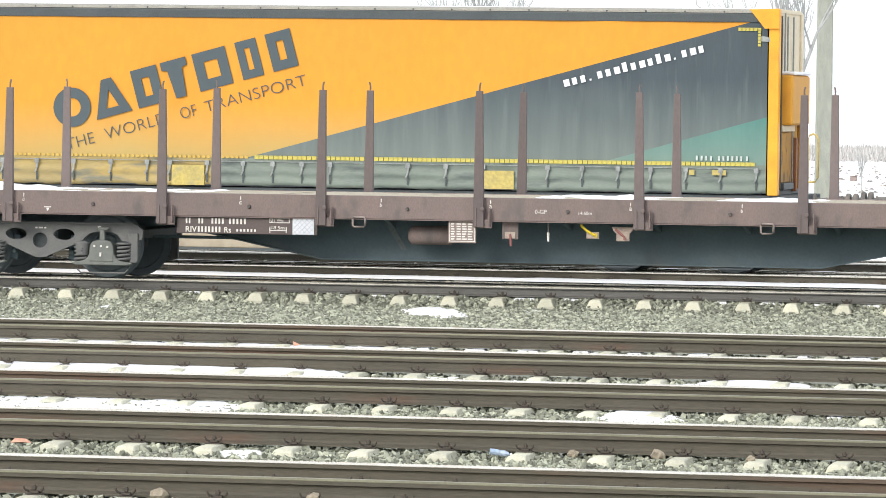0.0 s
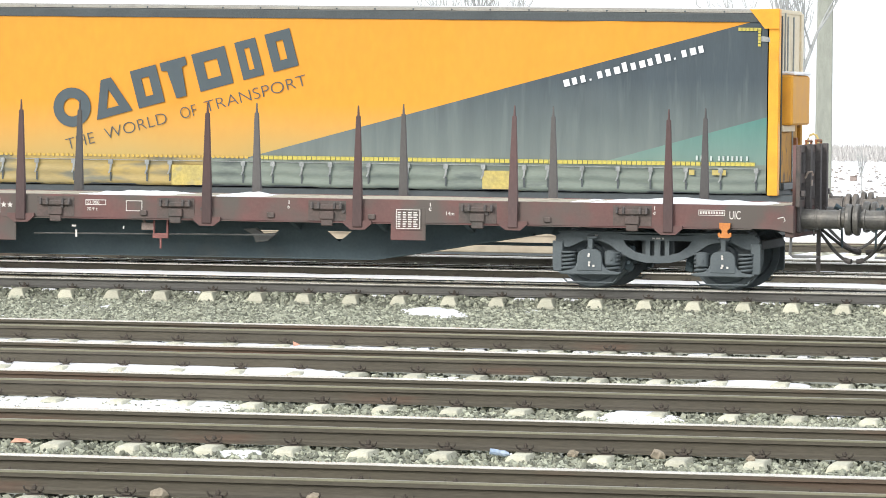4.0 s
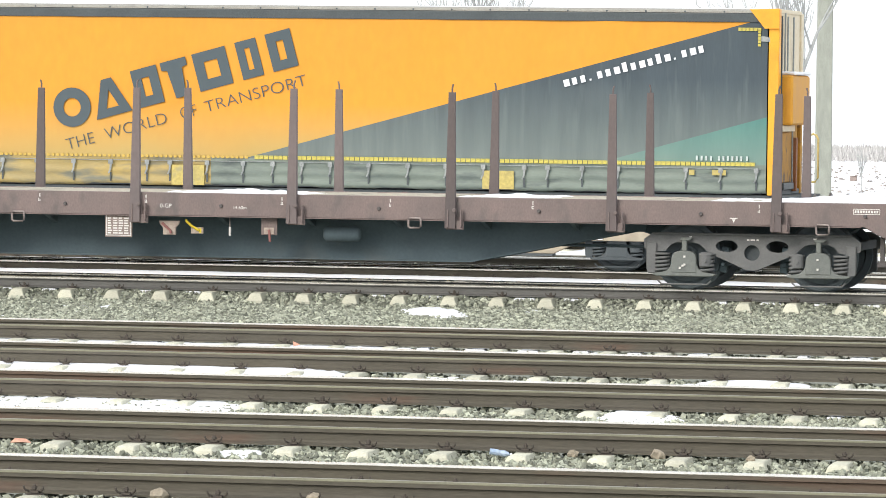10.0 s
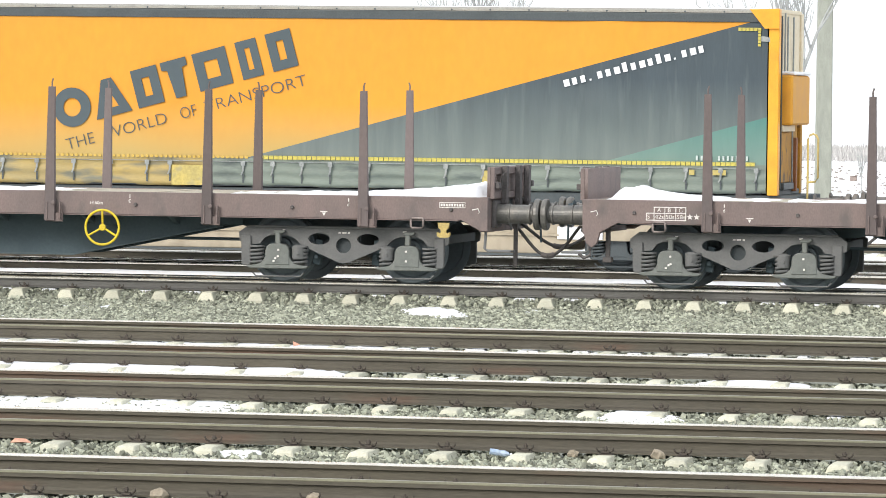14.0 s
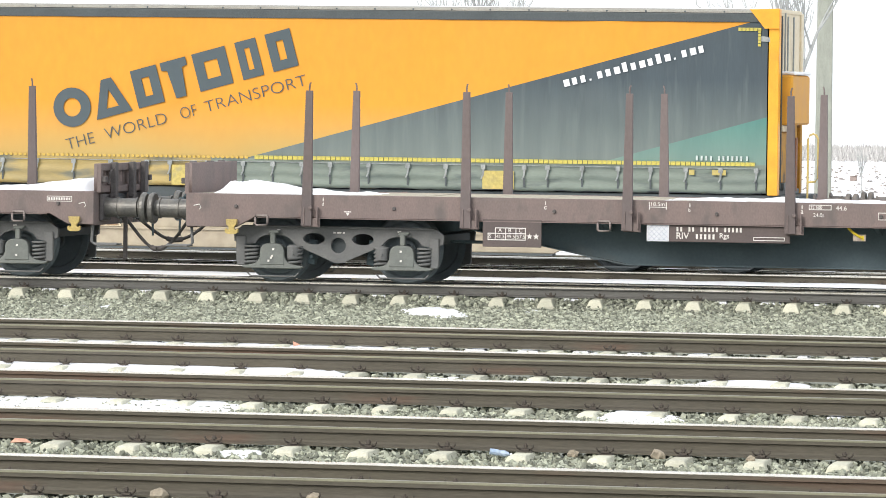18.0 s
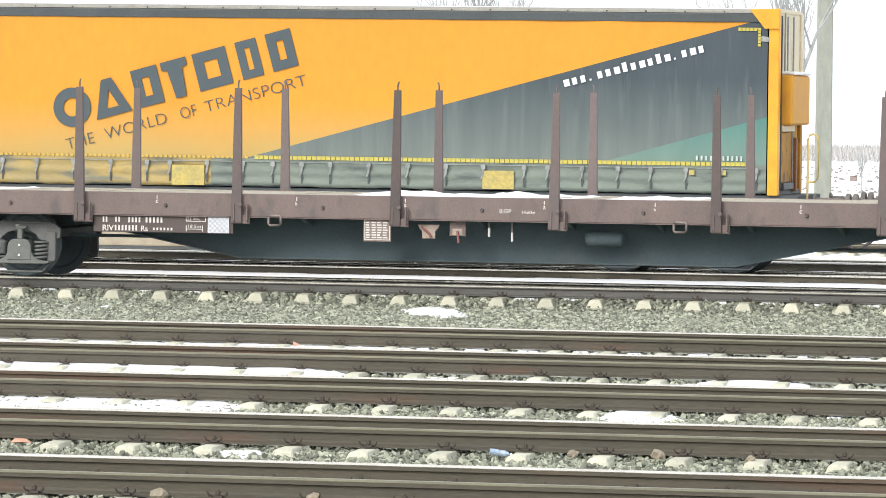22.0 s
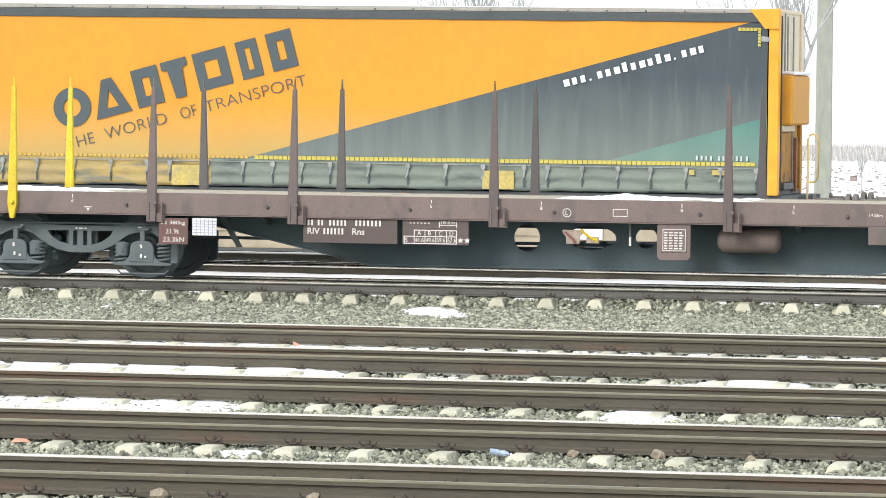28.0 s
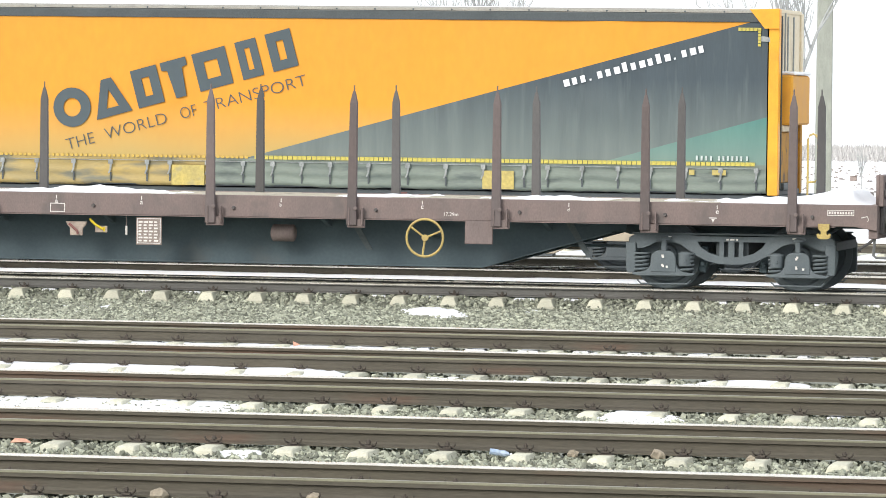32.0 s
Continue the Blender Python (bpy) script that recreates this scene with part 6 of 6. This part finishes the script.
    tagged(part("stencil_mark", marks, WHITE_MARK, w), kind="stuff")
    for s in (-1, 1):
        a = part("jacking_mark", ARROW, None, w)
        a.location = (s * (pivot - 0.2), y, zb + 0.06)
    frame = Shape()
    fx = spec.get("revision", hx - 0.66)
    frame_lines(frame, fx, fx + 0.355, zt - 0.145, zt - 0.07, y, 0.008)
    for i in range(9):
        frame.box(fx + 0.02 + 0.036 * i, fx + 0.043 + 0.036 * i, y - 0.004, y, zt - 0.125, zt - 0.09)
    part("revision_mark", frame, WHITE_MARK, w, "small framed revision stencil")
    for x0, x1, px, pk in spec["snow"]:
        snow_heap(w, x0, x1, px, pk, spec["seed"] + x0, zt - 0.008)
    for xk, zk, colour in spec["hooks"]:
        h = part("rope_hook", HOOK, colour, w, "painted rope hook")
        h.location = (xk, yo - 0.03, zk)
    return w


RS_STAKES = [s * v for s in (-1, 1) for v in (1.09, 3.28, 5.48, 7.67)]
RS_BARS = {"bars": [(0.13, 0.216, 0.52, 0.81), (0.306, 0.393, 0.52, 0.81), (0.49, 0.684, 0.52, 0.81), (0.734, 0.995, 0.52, 0.81), (0.3, 0.64, 0.08, 0.37), (0.838, 1.136, 0.12, 0.26)],
           "words": [("RIV", 0.13, 0.06, 0.079), ("Rs", 0.67, 0.06, 0.075)]}


def rs_wagon(seed, snow, flap=1.65, extra=None, **more):
    spec = dict(half=10.0, pivot=7.31, ztop=1.245, zbot=0.935, paint=RUST_BROWN, style="plate", stake="broad", stakes=RS_STAKES, seed=seed, flap=flap, drum=1.7, drum_size=0.62,
                rings=[-8.32, -2.75, 2.79, 8.3], belly=((-4.79, 0.652), (-3.42, 0.375)), gussets=(), levers=[("trapezoid", -0.65, 0.77), ("diagonal", -0.26, 0.735), ("pull", 0.19, 0.73), ("bracket", 0.75, 0.73)], snow=snow, hooks=[],
                label="brown four-axle stake wagon with empty snow-dusted deck")
    spec.update(more)
    return spec


def framed(w, x0, x1, z0, z1, y, rows):
    s = Shape()
    frame_lines(s, x0, x1, z0, z1, y, 0.01)
    w0 = part("framed_mark", s, WHITE_MARK, w, "framed white stencil")
    for words, a, b, h in rows:
        write(words, x0 + a, z0 + b, h, WHITE_MARK, w0, y)


CENTRES = [5.17, -14.87, -34.95, -54.96, -74.98, -94.99, -116.2]
WAGONS = []
Y = -1.35


def rs_common(w, tab=("42s", "50s", "58s"), tagx=-3.676, numx=-5.3, gp=-0.75, track=0.28):
    load_table(w, -8.5, -7.96, 0.975, 1.16, Y, "ABC", tab)
    number_panel(w, numx, numx + 1.96, 0.7, 0.955, Y + 0.03, "Rs", PLATE_DARK, RS_BARS)
    framed(w, numx + 1.3, numx + 1.58, 0.856, 0.927, Y + 0.028, [("21", 0.02, 0.014, 0.045), ("500kg", 0.1, 0.016, 0.036)])
    dim_mark(w, numx + 1.3, numx + 1.54, 0.72, 0.806, Y + 0.028, "18.5m")
    waybill(w, tagx, tagx + 0.3, 0.704, 0.925, Y + 0.01, True)
    inspection_panel(w, -1.53, -1.15, 0.63, 0.945, Y + 0.03, CREAM_PANEL, int(abs(tagx) * 10))
    write("0-GP", gp, 1.04, 0.055, WHITE_MARK, w, Y)
    write("14.60m", track, 1.035, 0.045, WHITE_MARK, w, Y)


def build_train():
    # first wagon
    w = build_wagon(rs_wagon(1, snow=[(-9.2, -6.8, -8.95, 0.2), (-6.7, -5.0, -5.8, 0.01), (-0.6, 1.4, 0.5, 0.03), (1.9, 3.4, 2.6, 0.03), (7.2, 9.2, 9.0, 0.2)], drum=-1.84, drum_size=0.74, brown_drum=True, gussets=(-2.3,),
                             levers=[("bracket", -0.7, 0.73), ("pull", -0.19, 0.73), ("diagonal", 0.42, 0.76), ("trapezoid", 0.83, 0.79)]))
    rs_common(w, gp=-0.344, track=0.25)
    WAGONS.append(w)
    # second wagon, redder, with short stakes and tall end flaps
    spec = dict(half=9.95, pivot=7.437, ztop=1.2, zbot=0.885, paint=WAGON_RED, style="cast", stake="short", stakes=[s * v for s in (-1, 1) for v in (1.31, 3.42, 5.54, 7.65)], seed=2,
                flap=2.0, tall=True, revision=8.04, brown_drum=True, drum=-2.3, rings=[], cuts=[[(1.79, 0.74), (2.13, 0.74), (1.96, 0.6)], [(2.81, 0.74), (3.15, 0.74), (2.98, 0.6)]], belly=((-5.49, 0.723), (-3.5, 0.38)), gussets=(-3.2,), levers=[], hooks=[(-8.44, 0.86, ORANGE_PAINT), (8.4, 0.86, ORANGE_PAINT)],
                snow=[(-9.2, -6.8, -8.9, 0.16), (-6.8, -5.0, -6.0, 0.04), (-0.75, 0.7, 0.0, 0.06), (1.0, 1.95, 1.5, 0.05), (6.1, 8.9, 7.4, 0.08)],
                label="reddish four-axle stake wagon with short stakes and tall end flaps")
    w = build_wagon(spec)
    load_table(w, -2.22, -1.61, 0.99, 1.14, Y, "ABCD", ("41.6", "47.8", "57.8", "67.8"))
    panel = number_panel(w, -2.39, -1.38, 0.565, 0.882, Y - 0.01, "Rns", WAGON_RED, {"bars": [(0.06, 0.14, 0.7, 0.92), (0.06, 0.14, 0.38, 0.62), (0.28, 0.56, 0.38, 0.64), (0.06, 0.46, 0.08, 0.3)], "words": [("RIV", 0.2, 0.7, 0.07), ("Rns", 0.6, 0.08, 0.075)]})
    framed(w, -2.22, -1.61, 0.935, 0.996, Y, [("120", 0.02, 0.014, 0.034), ("00.0", 0.28, 0.014, 0.034)])
    dim_mark(w, -6.38, -5.96, 1.0, 1.11, Y, "18.50m")
    write("19.90 m", -5.9, 1.03, 0.05, WHITE_MARK, w, Y)
    framed(w, -8.56, -8.29, 1.03, 1.125, Y, [("51", 0.06, 0.02, 0.055)])
    framed(w, -8.26, -7.97, 1.03, 1.13, Y, [("3°30", 0.06, 0.02, 0.055)])
    framed(w, -0.4, -0.11, 1.06, 1.135, Y, [("23 000", 0.02, 0.016, 0.045)])
    write("20.9 t", -0.38, 0.985, 0.045, WHITE_MARK, w, Y)
    framed(w, 0.17, 0.4, 0.985, 1.13, Y, [])
    part("panel_backing", Shape().box(3.86, 4.34, Y - 0.004, Y + 0.012, 0.655, 1.1), WAGON_RED, w, "plain red backing plate", bevel=0.004)
    inspection_panel(w, 3.92, 4.28, 0.79, 1.085, Y - 0.012, WAGON_RED, 31)
    waybill(w, -4.84, -4.51, 0.635, 0.89, Y - 0.01, False)
    hand_wheel(w, -3.98, 0.826, 0.175, ORANGE_PAINT, "orange hand brake wheel")
    write("UIC", 8.455, 1.01, 0.11, WHITE_MARK, w, Y, 0.15)
    write("14m", 4.62, 1.0, 0.05, WHITE_MARK, w, Y)
    for x in (-7.13, -5.0, -2.9, -0.82, 0.87, 2.98, 5.05, 7.15):
        grime = part("grease_plate", Shape().box(x - 0.26, x + 0.26, Y - 0.006, Y + 0.002, 0.9, 1.17), RED_GRIME, w, "greasy doubler plate")
        bk = part("sill_bracket", Shape().box(x - 0.21, x + 0.21, Y - 0.05, Y - 0.006, 1.05, 1.12), RED_GRIME, w, "greasy bolted bracket", bevel=0.012)
        for d in (-0.2, -0.11, 0.11, 0.2):
            part("bolt", Shape().box(x + d - 0.016, x + d + 0.016, Y - 0.075, Y - 0.03, 1.06, 1.15), FLAP_DARK, bk, bevel=0.006)
        part("lower_lug", Shape().box(x - 0.1, x + 0.1, Y - 0.045, Y - 0.006, 0.92, 1.03).box(x - 0.08, x + 0.08, Y - 0.03, Y + 0.02, 0.83, 0.92), RED_GRIME, bk, bevel=0.01)
    lug = Shape().box(-0.05, 0.05, Y - 0.03, Y - 0.004, 0.93, 1.0).mesh("small_lug", 0.008)
    for x in (-6.05, -3.9, -1.75, 0.42, 2.2, 3.6, 6.0):
        part("small_lug", lug, RED_GRIME, w).location = (x, 0, 0)
    lv = part("brake_lever", Shape().box(0.36, 0.54, -1.24, -1.2, 0.73, 0.83).tube([(0.42, -1.24, 0.83), (0.36, -1.25, 0.9), (0.34, -1.25, 0.91)], 0.018, 6), CREAM_PANEL, w, "rust-brown changeover lever with a cream handle", bevel=0.004)
    lv = part("brake_lever", Shape().box(0.52, 0.545, -1.24, -1.2, 0.68, 0.9).box(0.71, 0.735, -1.24, -1.2, 0.68, 0.9).box(0.52, 0.735, -1.25, -1.2, 0.62, 0.69).box(0.62, 0.645, -1.25, -1.22, 0.48, 0.62), PINK_RED, w, "faded red forked lever", bevel=0.004)
    part("release_tag", Shape().box(-0.57, -0.545, -1.25, -1.24, 0.62, 0.72).box(-0.62, -0.56, -1.25, -1.24, 0.76, 0.785).box(0.1, 0.12, -1.25, -1.24, 0.74, 0.78), WHITE_MARK, w, "small white painted pull")
    part("pull_rod", Shape().tube([(-1.2, -1.1, 0.66), (2.2, -1.1, 0.69)], 0.012, 6), BOGIE, w)
    part("gear_case", Shape().prism([(1.72, 0.76), (1.9, 0.78), (2.0, 0.7), (2.2, 0.72), (2.06, 0.6), (1.9, 0.58), (1.86, 0.68)], -1.0, -0.9), BOGIE, w, bevel=0.01)
    WAGONS.append(w)
    # third
    w = build_wagon(rs_wagon(3, [(-9.2, -6.9, -8.95, 0.23), (-6.9, -4.6, -5.9, 0.02), (-0.9, 1.2, 0.0, 0.04), (3.2, 4.6, 3.8, 0.04), (6.6, 9.25, 9.0, 0.22)]))
    rs_common(w)
    WAGONS.append(w)
    # fourth, with a hand brake
    w = build_wagon(rs_wagon(4, [(-9.2, -6.8, -8.9, 0.24), (-3.0, 0.2, -1.5, 0.03), (1.5, 3.4, 2.6, 0.03), (5.6, 9.25, 9.1, 0.24)], rings=[-8.3, -3.6, 2.4, 8.4], olive=True, knee=(0.7, 0.1), drum=1.85, drum_girth=1.6,
                             hooks=[(8.77, 0.8, PALE_YELLOW), (-8.71, 0.8, PALE_YELLOW)], levers=[("diagonal", -0.2, 0.79), ("pull", 0.3, 0.72), ("bracket", 0.78, 0.73)]))
    pan = number_panel(w, -5.25, -4.45, 0.59, 0.955, Y - 0.01, "", PLATE_DARK, {"bars": [], "words": []})
    load_table(w, -5.18, -4.66, 0.68, 0.85, Y - 0.012, "ABC", ("41.5", "49.5", "57.5"))
    waybill(w, -3.03, -2.73, 0.70, 0.92, Y + 0.02, True)
    number_panel(w, -2.73, -1.11, 0.70, 0.94, Y + 0.03, "Rgs", PLATE_DARK, {"bars": [(0.1, 0.2, 0.57, 0.82), (0.26, 0.36, 0.57, 0.82), (0.42, 0.68, 0.57, 0.82), (0.74, 1.0, 0.57, 0.82), (0.36, 0.64, 0.16, 0.44)], "words": [("RIV", 0.1, 0.16, 0.085), ("Rgs", 0.68, 0.14, 0.09)]})
    framed(w, -1.6, -1.18, 0.73, 0.78, Y + 0.028, [])
    dim_mark(w, -3.0, -2.76, 1.12, 1.22, Y, "18.5m")
    framed(w, -0.86, -0.56, 1.15, 1.22, Y, [("22 500", 0.02, 0.015, 0.04)])
    write("44.6", -0.5, 1.15, 0.06, WHITE_MARK, w, Y)
    write("24.0t", -0.8, 1.06, 0.05, WHITE_MARK, w, Y)
    framed(w, 0.06, 0.25, 1.03, 1.13, Y, [])
    inspection_panel(w, 1.39, 1.7, 0.64, 0.935, Y + 0.02, PLATE_DARK, 41)
    hand_wheel(w, 4.04, 0.76, 0.235, YELLOW_PAINT, "yellow hand brake wheel")
    write("14.60m", 3.84, 1.07, 0.045, WHITE_MARK, w, Y)
    WAGONS.append(w)
    # fifth
    w = build_wagon(rs_wagon(5, [(-9.2, -6.6, -8.75, 0.24), (-2.0, 0.4, -1.4, 0.06), (-0.6, 1.4, 0.2, 0.07), (1.6, 3.0, 2.2, 0.04), (6.3, 9.25, 9.1, 0.22)], hooks=[(9.1, 0.8, PALE_YELLOW), (-9.1, 0.8, PALE_YELLOW)],
                             levers=[("trapezoid", -0.65, 0.78), ("bracket", -0.25, 0.76), ("pull", 0.17, 0.78), ("pull", 0.485, 0.72)], flap=1.62, knee=(0.2, 0.36)))
    rs_common(w, ("42.5", "50.5", "58.5"), -3.69, gp=0.34, track=0.65)
    WAGONS.append(w)
    # sixth, with yellow end stakes
    spec = dict(half=10.0, pivot=7.43, ztop=1.24, zbot=0.945, paint=RUST_BROWN, style="cast", stake="slim", stakes=[s * v for s in (-1, 1) for v in (1.59, 4.35, 6.33, 8.3)], seed=6, yellow_end=True, grab=True,
                flap=1.7, brown_drum=True, drum=1.8, rings=[], cuts=[oval(-1.285, 0.7, 0.18, 0.185), oval(-0.4, 0.71, 0.34, 0.16), oval(0.35, 0.72, 0.15, 0.14), oval(1.48, 0.69, 0.13, 0.16)], belly=((-5.15, 0.693), (-3.45, 0.303)), gussets=(-5.3,), levers=[("trapezoid", -0.54, 0.74), ("diagonal", -0.27, 0.7), ("pull", 0.23, 0.69)],
                hooks=[(-8.93, 0.87, YELLOW_PAINT), (8.83, 0.87, YELLOW_PAINT)], snow=[(-9.15, -7.0, -8.7, 0.06), (-1.0, 1.8, -0.2, 0.06), (3.5, 5.5, 4.5, 0.02), (6.8, 9.3, 8.6, 0.12)],
                label="brown four-axle stake wagon with bright yellow end stakes")
    w = build_wagon(spec)
    red = part("data_panel", Shape().box(-6.23, -5.82, Y - 0.01, Y + 0.01, 0.545, 0.9), WAGON_RED, w, "small red data panel", bevel=0.006)
    write("22 380kg", -6.2, 0.8, 0.065, WHITE_MARK, red, Y - 0.012, 0.34)
    write("21.9t", -6.13, 0.69, 0.065, WHITE_MARK, red, Y - 0.012)
    write("23.3kN", -6.17, 0.58, 0.065, WHITE_MARK, red, Y - 0.012, 0.3)
    waybill(w, -5.76, -5.42, 0.67, 0.905, Y - 0.01, False)
    number_panel(w, -4.22, -2.92, 0.6, 0.945, Y + 0.02, "Rns", PLATE_DARK, {"bars": [(0.06, 0.16, 0.68, 0.9), (0.2, 0.3, 0.68, 0.9), (0.36, 0.62, 0.68, 0.9), (0.72, 1.1, 0.68, 0.9), (0.28, 0.58, 0.34, 0.58)], "words": [("RIV", 0.06, 0.34, 0.085), ("Rns", 0.68, 0.34, 0.085)]})
    pan = number_panel(w, -2.85, -1.94, 0.6, 0.94, Y + 0.02, "", PLATE_DARK, {"bars": [(0.1, 0.4, 0.83, 0.87)], "words": []})
    load_table(w, -2.83, -2.1, 0.61, 0.8, Y + 0.018, "ABCD", ("41.6", "49.6", "59.6", "67.6"))
    dim_mark(w, -2.35, -2.1, 0.83, 0.91, Y + 0.018, "18.6m")
    part("panel_backing", Shape().prism([(0.62, 0.945), (0.62, 0.49), (0.66, 0.45), (1.03, 0.45), (1.07, 0.49), (1.07, 0.945)], Y + 0.012, Y + 0.03), RUST_BROWN, w, "brown backing plate with rounded corners", bevel=0.004)
    inspection_panel(w, 0.68, 1.02, 0.555, 0.88, Y + 0.005, RUST_BROWN, 61)
    c = part("circle_mark", Shape().ring((-0.6, Y, 1.06), 0.055, 0.006, "y", 24, 4), WHITE_MARK, w)
    write("L", -0.62, 1.03, 0.06, WHITE_MARK, c, Y)
    framed(w, 0.02, 0.22, 1.02, 1.12, Y, [])
    write("14.86m", 3.45, 1.07, 0.045, WHITE_MARK, w, Y)
    part("cover_plate", Shape().box(3.44, 3.87, Y - 0.02, Y + 0.02, 0.7, 0.945), RUST_BROWN, w, "plain brown cover plate", bevel=0.008)
    hand_wheel(w, 4.9, 0.815, 0.24, YELLOW_PAINT, "yellow hand brake wheel", 58)
    WAGONS.append(w)
    # seventh, longer, with pointed stakes
    spec = dict(half=11.27, pivot=8.645, ztop=1.225, zbot=0.935, paint=RUST_BROWN, style="cast", stake="pointed", stakes=[s * v for s in (-1, 1) for v in (1.57, 3.54, 5.53, 7.54, 9.5)], seed=7,
                flap=1.62, drum=2.49, drum_size=0.4, drum_girth=1.7, brown_drum=True, rings=[], belly=((-6.68, 0.722), (-5.2, 0.305)), gussets=(3.6, 6.6), levers=[("trapezoid", -0.35, 0.74), ("diagonal", 0.0, 0.73), ("pull", 0.35, 0.72)], hooks=[(9.93, 0.87, PALE_YELLOW), (-9.9, 0.87, YELLOW_PAINT)],
                snow=[(-2.2, 0.9, -0.6, 0.1), (3.0, 4.4, 3.6, 0.03), (5.0, 7.0, 6.0, 0.03), (7.5, 10.55, 10.2, 0.26)], label="long brown four-axle stake wagon with pointed stakes")
    w = build_wagon(spec)
    inspection_panel(w, 0.52, 0.88, 0.53, 0.905, Y + 0.02, CREAM_PANEL, 71)
    framed(w, -0.69, -0.48, 0.96, 1.08, Y, [])
    hand_wheel(w, 4.56, 0.695, 0.25, PALE_YELLOW, "cream-yellow hand brake wheel", 53)
    part("cover_plate", Shape().box(5.09, 5.47, Y - 0.02, Y + 0.02, 0.62, 0.935), RUST_BROWN, w, "plain brown cover plate", bevel=0.008)
    write("17.29m", 4.8, 0.99, 0.05, WHITE_MARK, w, Y)
    WAGONS.append(w)


build_train()


def build_parked_end():
    """Buffers of the parked wagon and the flat wagon standing against it."""
    for y in (-0.875, 0.875):
        bf = part("buffer", BUFFER, PARKED_BUFFER, PARKED, "grimy cylindrical buffer")
        bf.location, bf.scale = (-11.8, y, 1.085), (0.92, 0.92, 0.92)
    w = thing("flat_wagon", "grimy flat wagon standing buffered up on an unused track", "freight wagon", "", pose(0, UY, UZ))
    x0, x1 = -10.6, 3.4
    part("headstock", Shape().box(x0, x0 + 0.15, -1.25, 1.25, 0.85, 1.15), BEIGE_BEAM, w, bevel=0.01)
    for s in (-1, 1):
        part("side_beam", Shape().box(x0 + 0.15, x1, s * 1.17 - 0.06, s * 1.17 + 0.06, 0.8, 1.13), BEIGE_BEAM, w, bevel=0.01)
        bf = part("buffer", BUFFER, PARKED_BUFFER, w, "grimy cylindrical buffer")
        bf.location, bf.scale, bf.rotation_euler = (x0, s * 0.875, 1.085), (0.92, 0.92, 0.92), (0, 0, math.pi)
    part("deck", Shape().box(x0 + 0.15, x1, -1.2, 1.2, 1.13, 1.19), DECK_WOOD, w)
    for x in (x0 + 2.3, x1 - 2.3):
        build_bogie(w, x, "plate", random.Random(9), SHADED_GEAR)
    for owner, xa, out in ((PARKED, -11.8, 1), (w, x0, -1)):
        reach = 0.68
        part("brake_hose", Shape().tube([(xa + out * reach * t, -0.35, 0.86 - 0.48 * math.sin(math.pi * 0.5 * t) ** 1.2) for t in (0, 0.2, 0.4, 0.6, 0.8, 1.0)], 0.024, 8), RUBBER, owner, "drooping black brake hose", smooth=True)
        part("draw_bar", Shape().tube([(xa, 0, 0.98), (xa + out * 0.6, 0, 0.95)], 0.05, 8), SHADED_GEAR, owner)


build_parked_end()
build_bogie(PARKED, -13.97, "plate", random.Random(5), SHADED_GEAR)


# ---- movement ----
# distance run by the train, second by second
RUN = [-18.55, -15.207, -11.761, -8.241, -4.685, -1.117, 2.452, 6.016, 9.602, 13.199, 16.797, 20.393, 23.995, 27.608, 31.23, 34.862, 38.497, 42.135, 45.778, 49.429, 53.092, 56.761, 60.432, 64.107, 67.787, 71.458, 75.105, 78.719, 82.301, 85.863, 89.41, 92.934, 96.435]


def run_at(t):
    k = min(len(RUN) - 2, int(t))
    a = t - k
    p1, p2 = RUN[k], RUN[k + 1]
    p0 = RUN[k - 1] if k > 0 else 2 * p1 - p2
    p3 = RUN[k + 2] if k + 2 < len(RUN) else 2 * p2 - p1
    return p1 + 0.5 * a * (p2 - p0 + a * (2 * p0 - 5 * p1 + 4 * p2 - p3 + a * (3 * (p1 - p2) + p3 - p0)))


def motions():
    for wagon, centre in zip(WAGONS, CENTRES):
        walk(wagon, [(0.5 * i, pose(run_at(0.5 * i) + centre, 0, 0)) for i in range(65)])
    for wheelset, ax in WHEELSETS:
        walk(wheelset, [(t, Matrix.Translation((ax, 0, 0.516)) @ Matrix.Rotation(run_at(t) / 0.46, 4, "Y")) for t in (32 * i / 240 for i in range(241))])


motions()
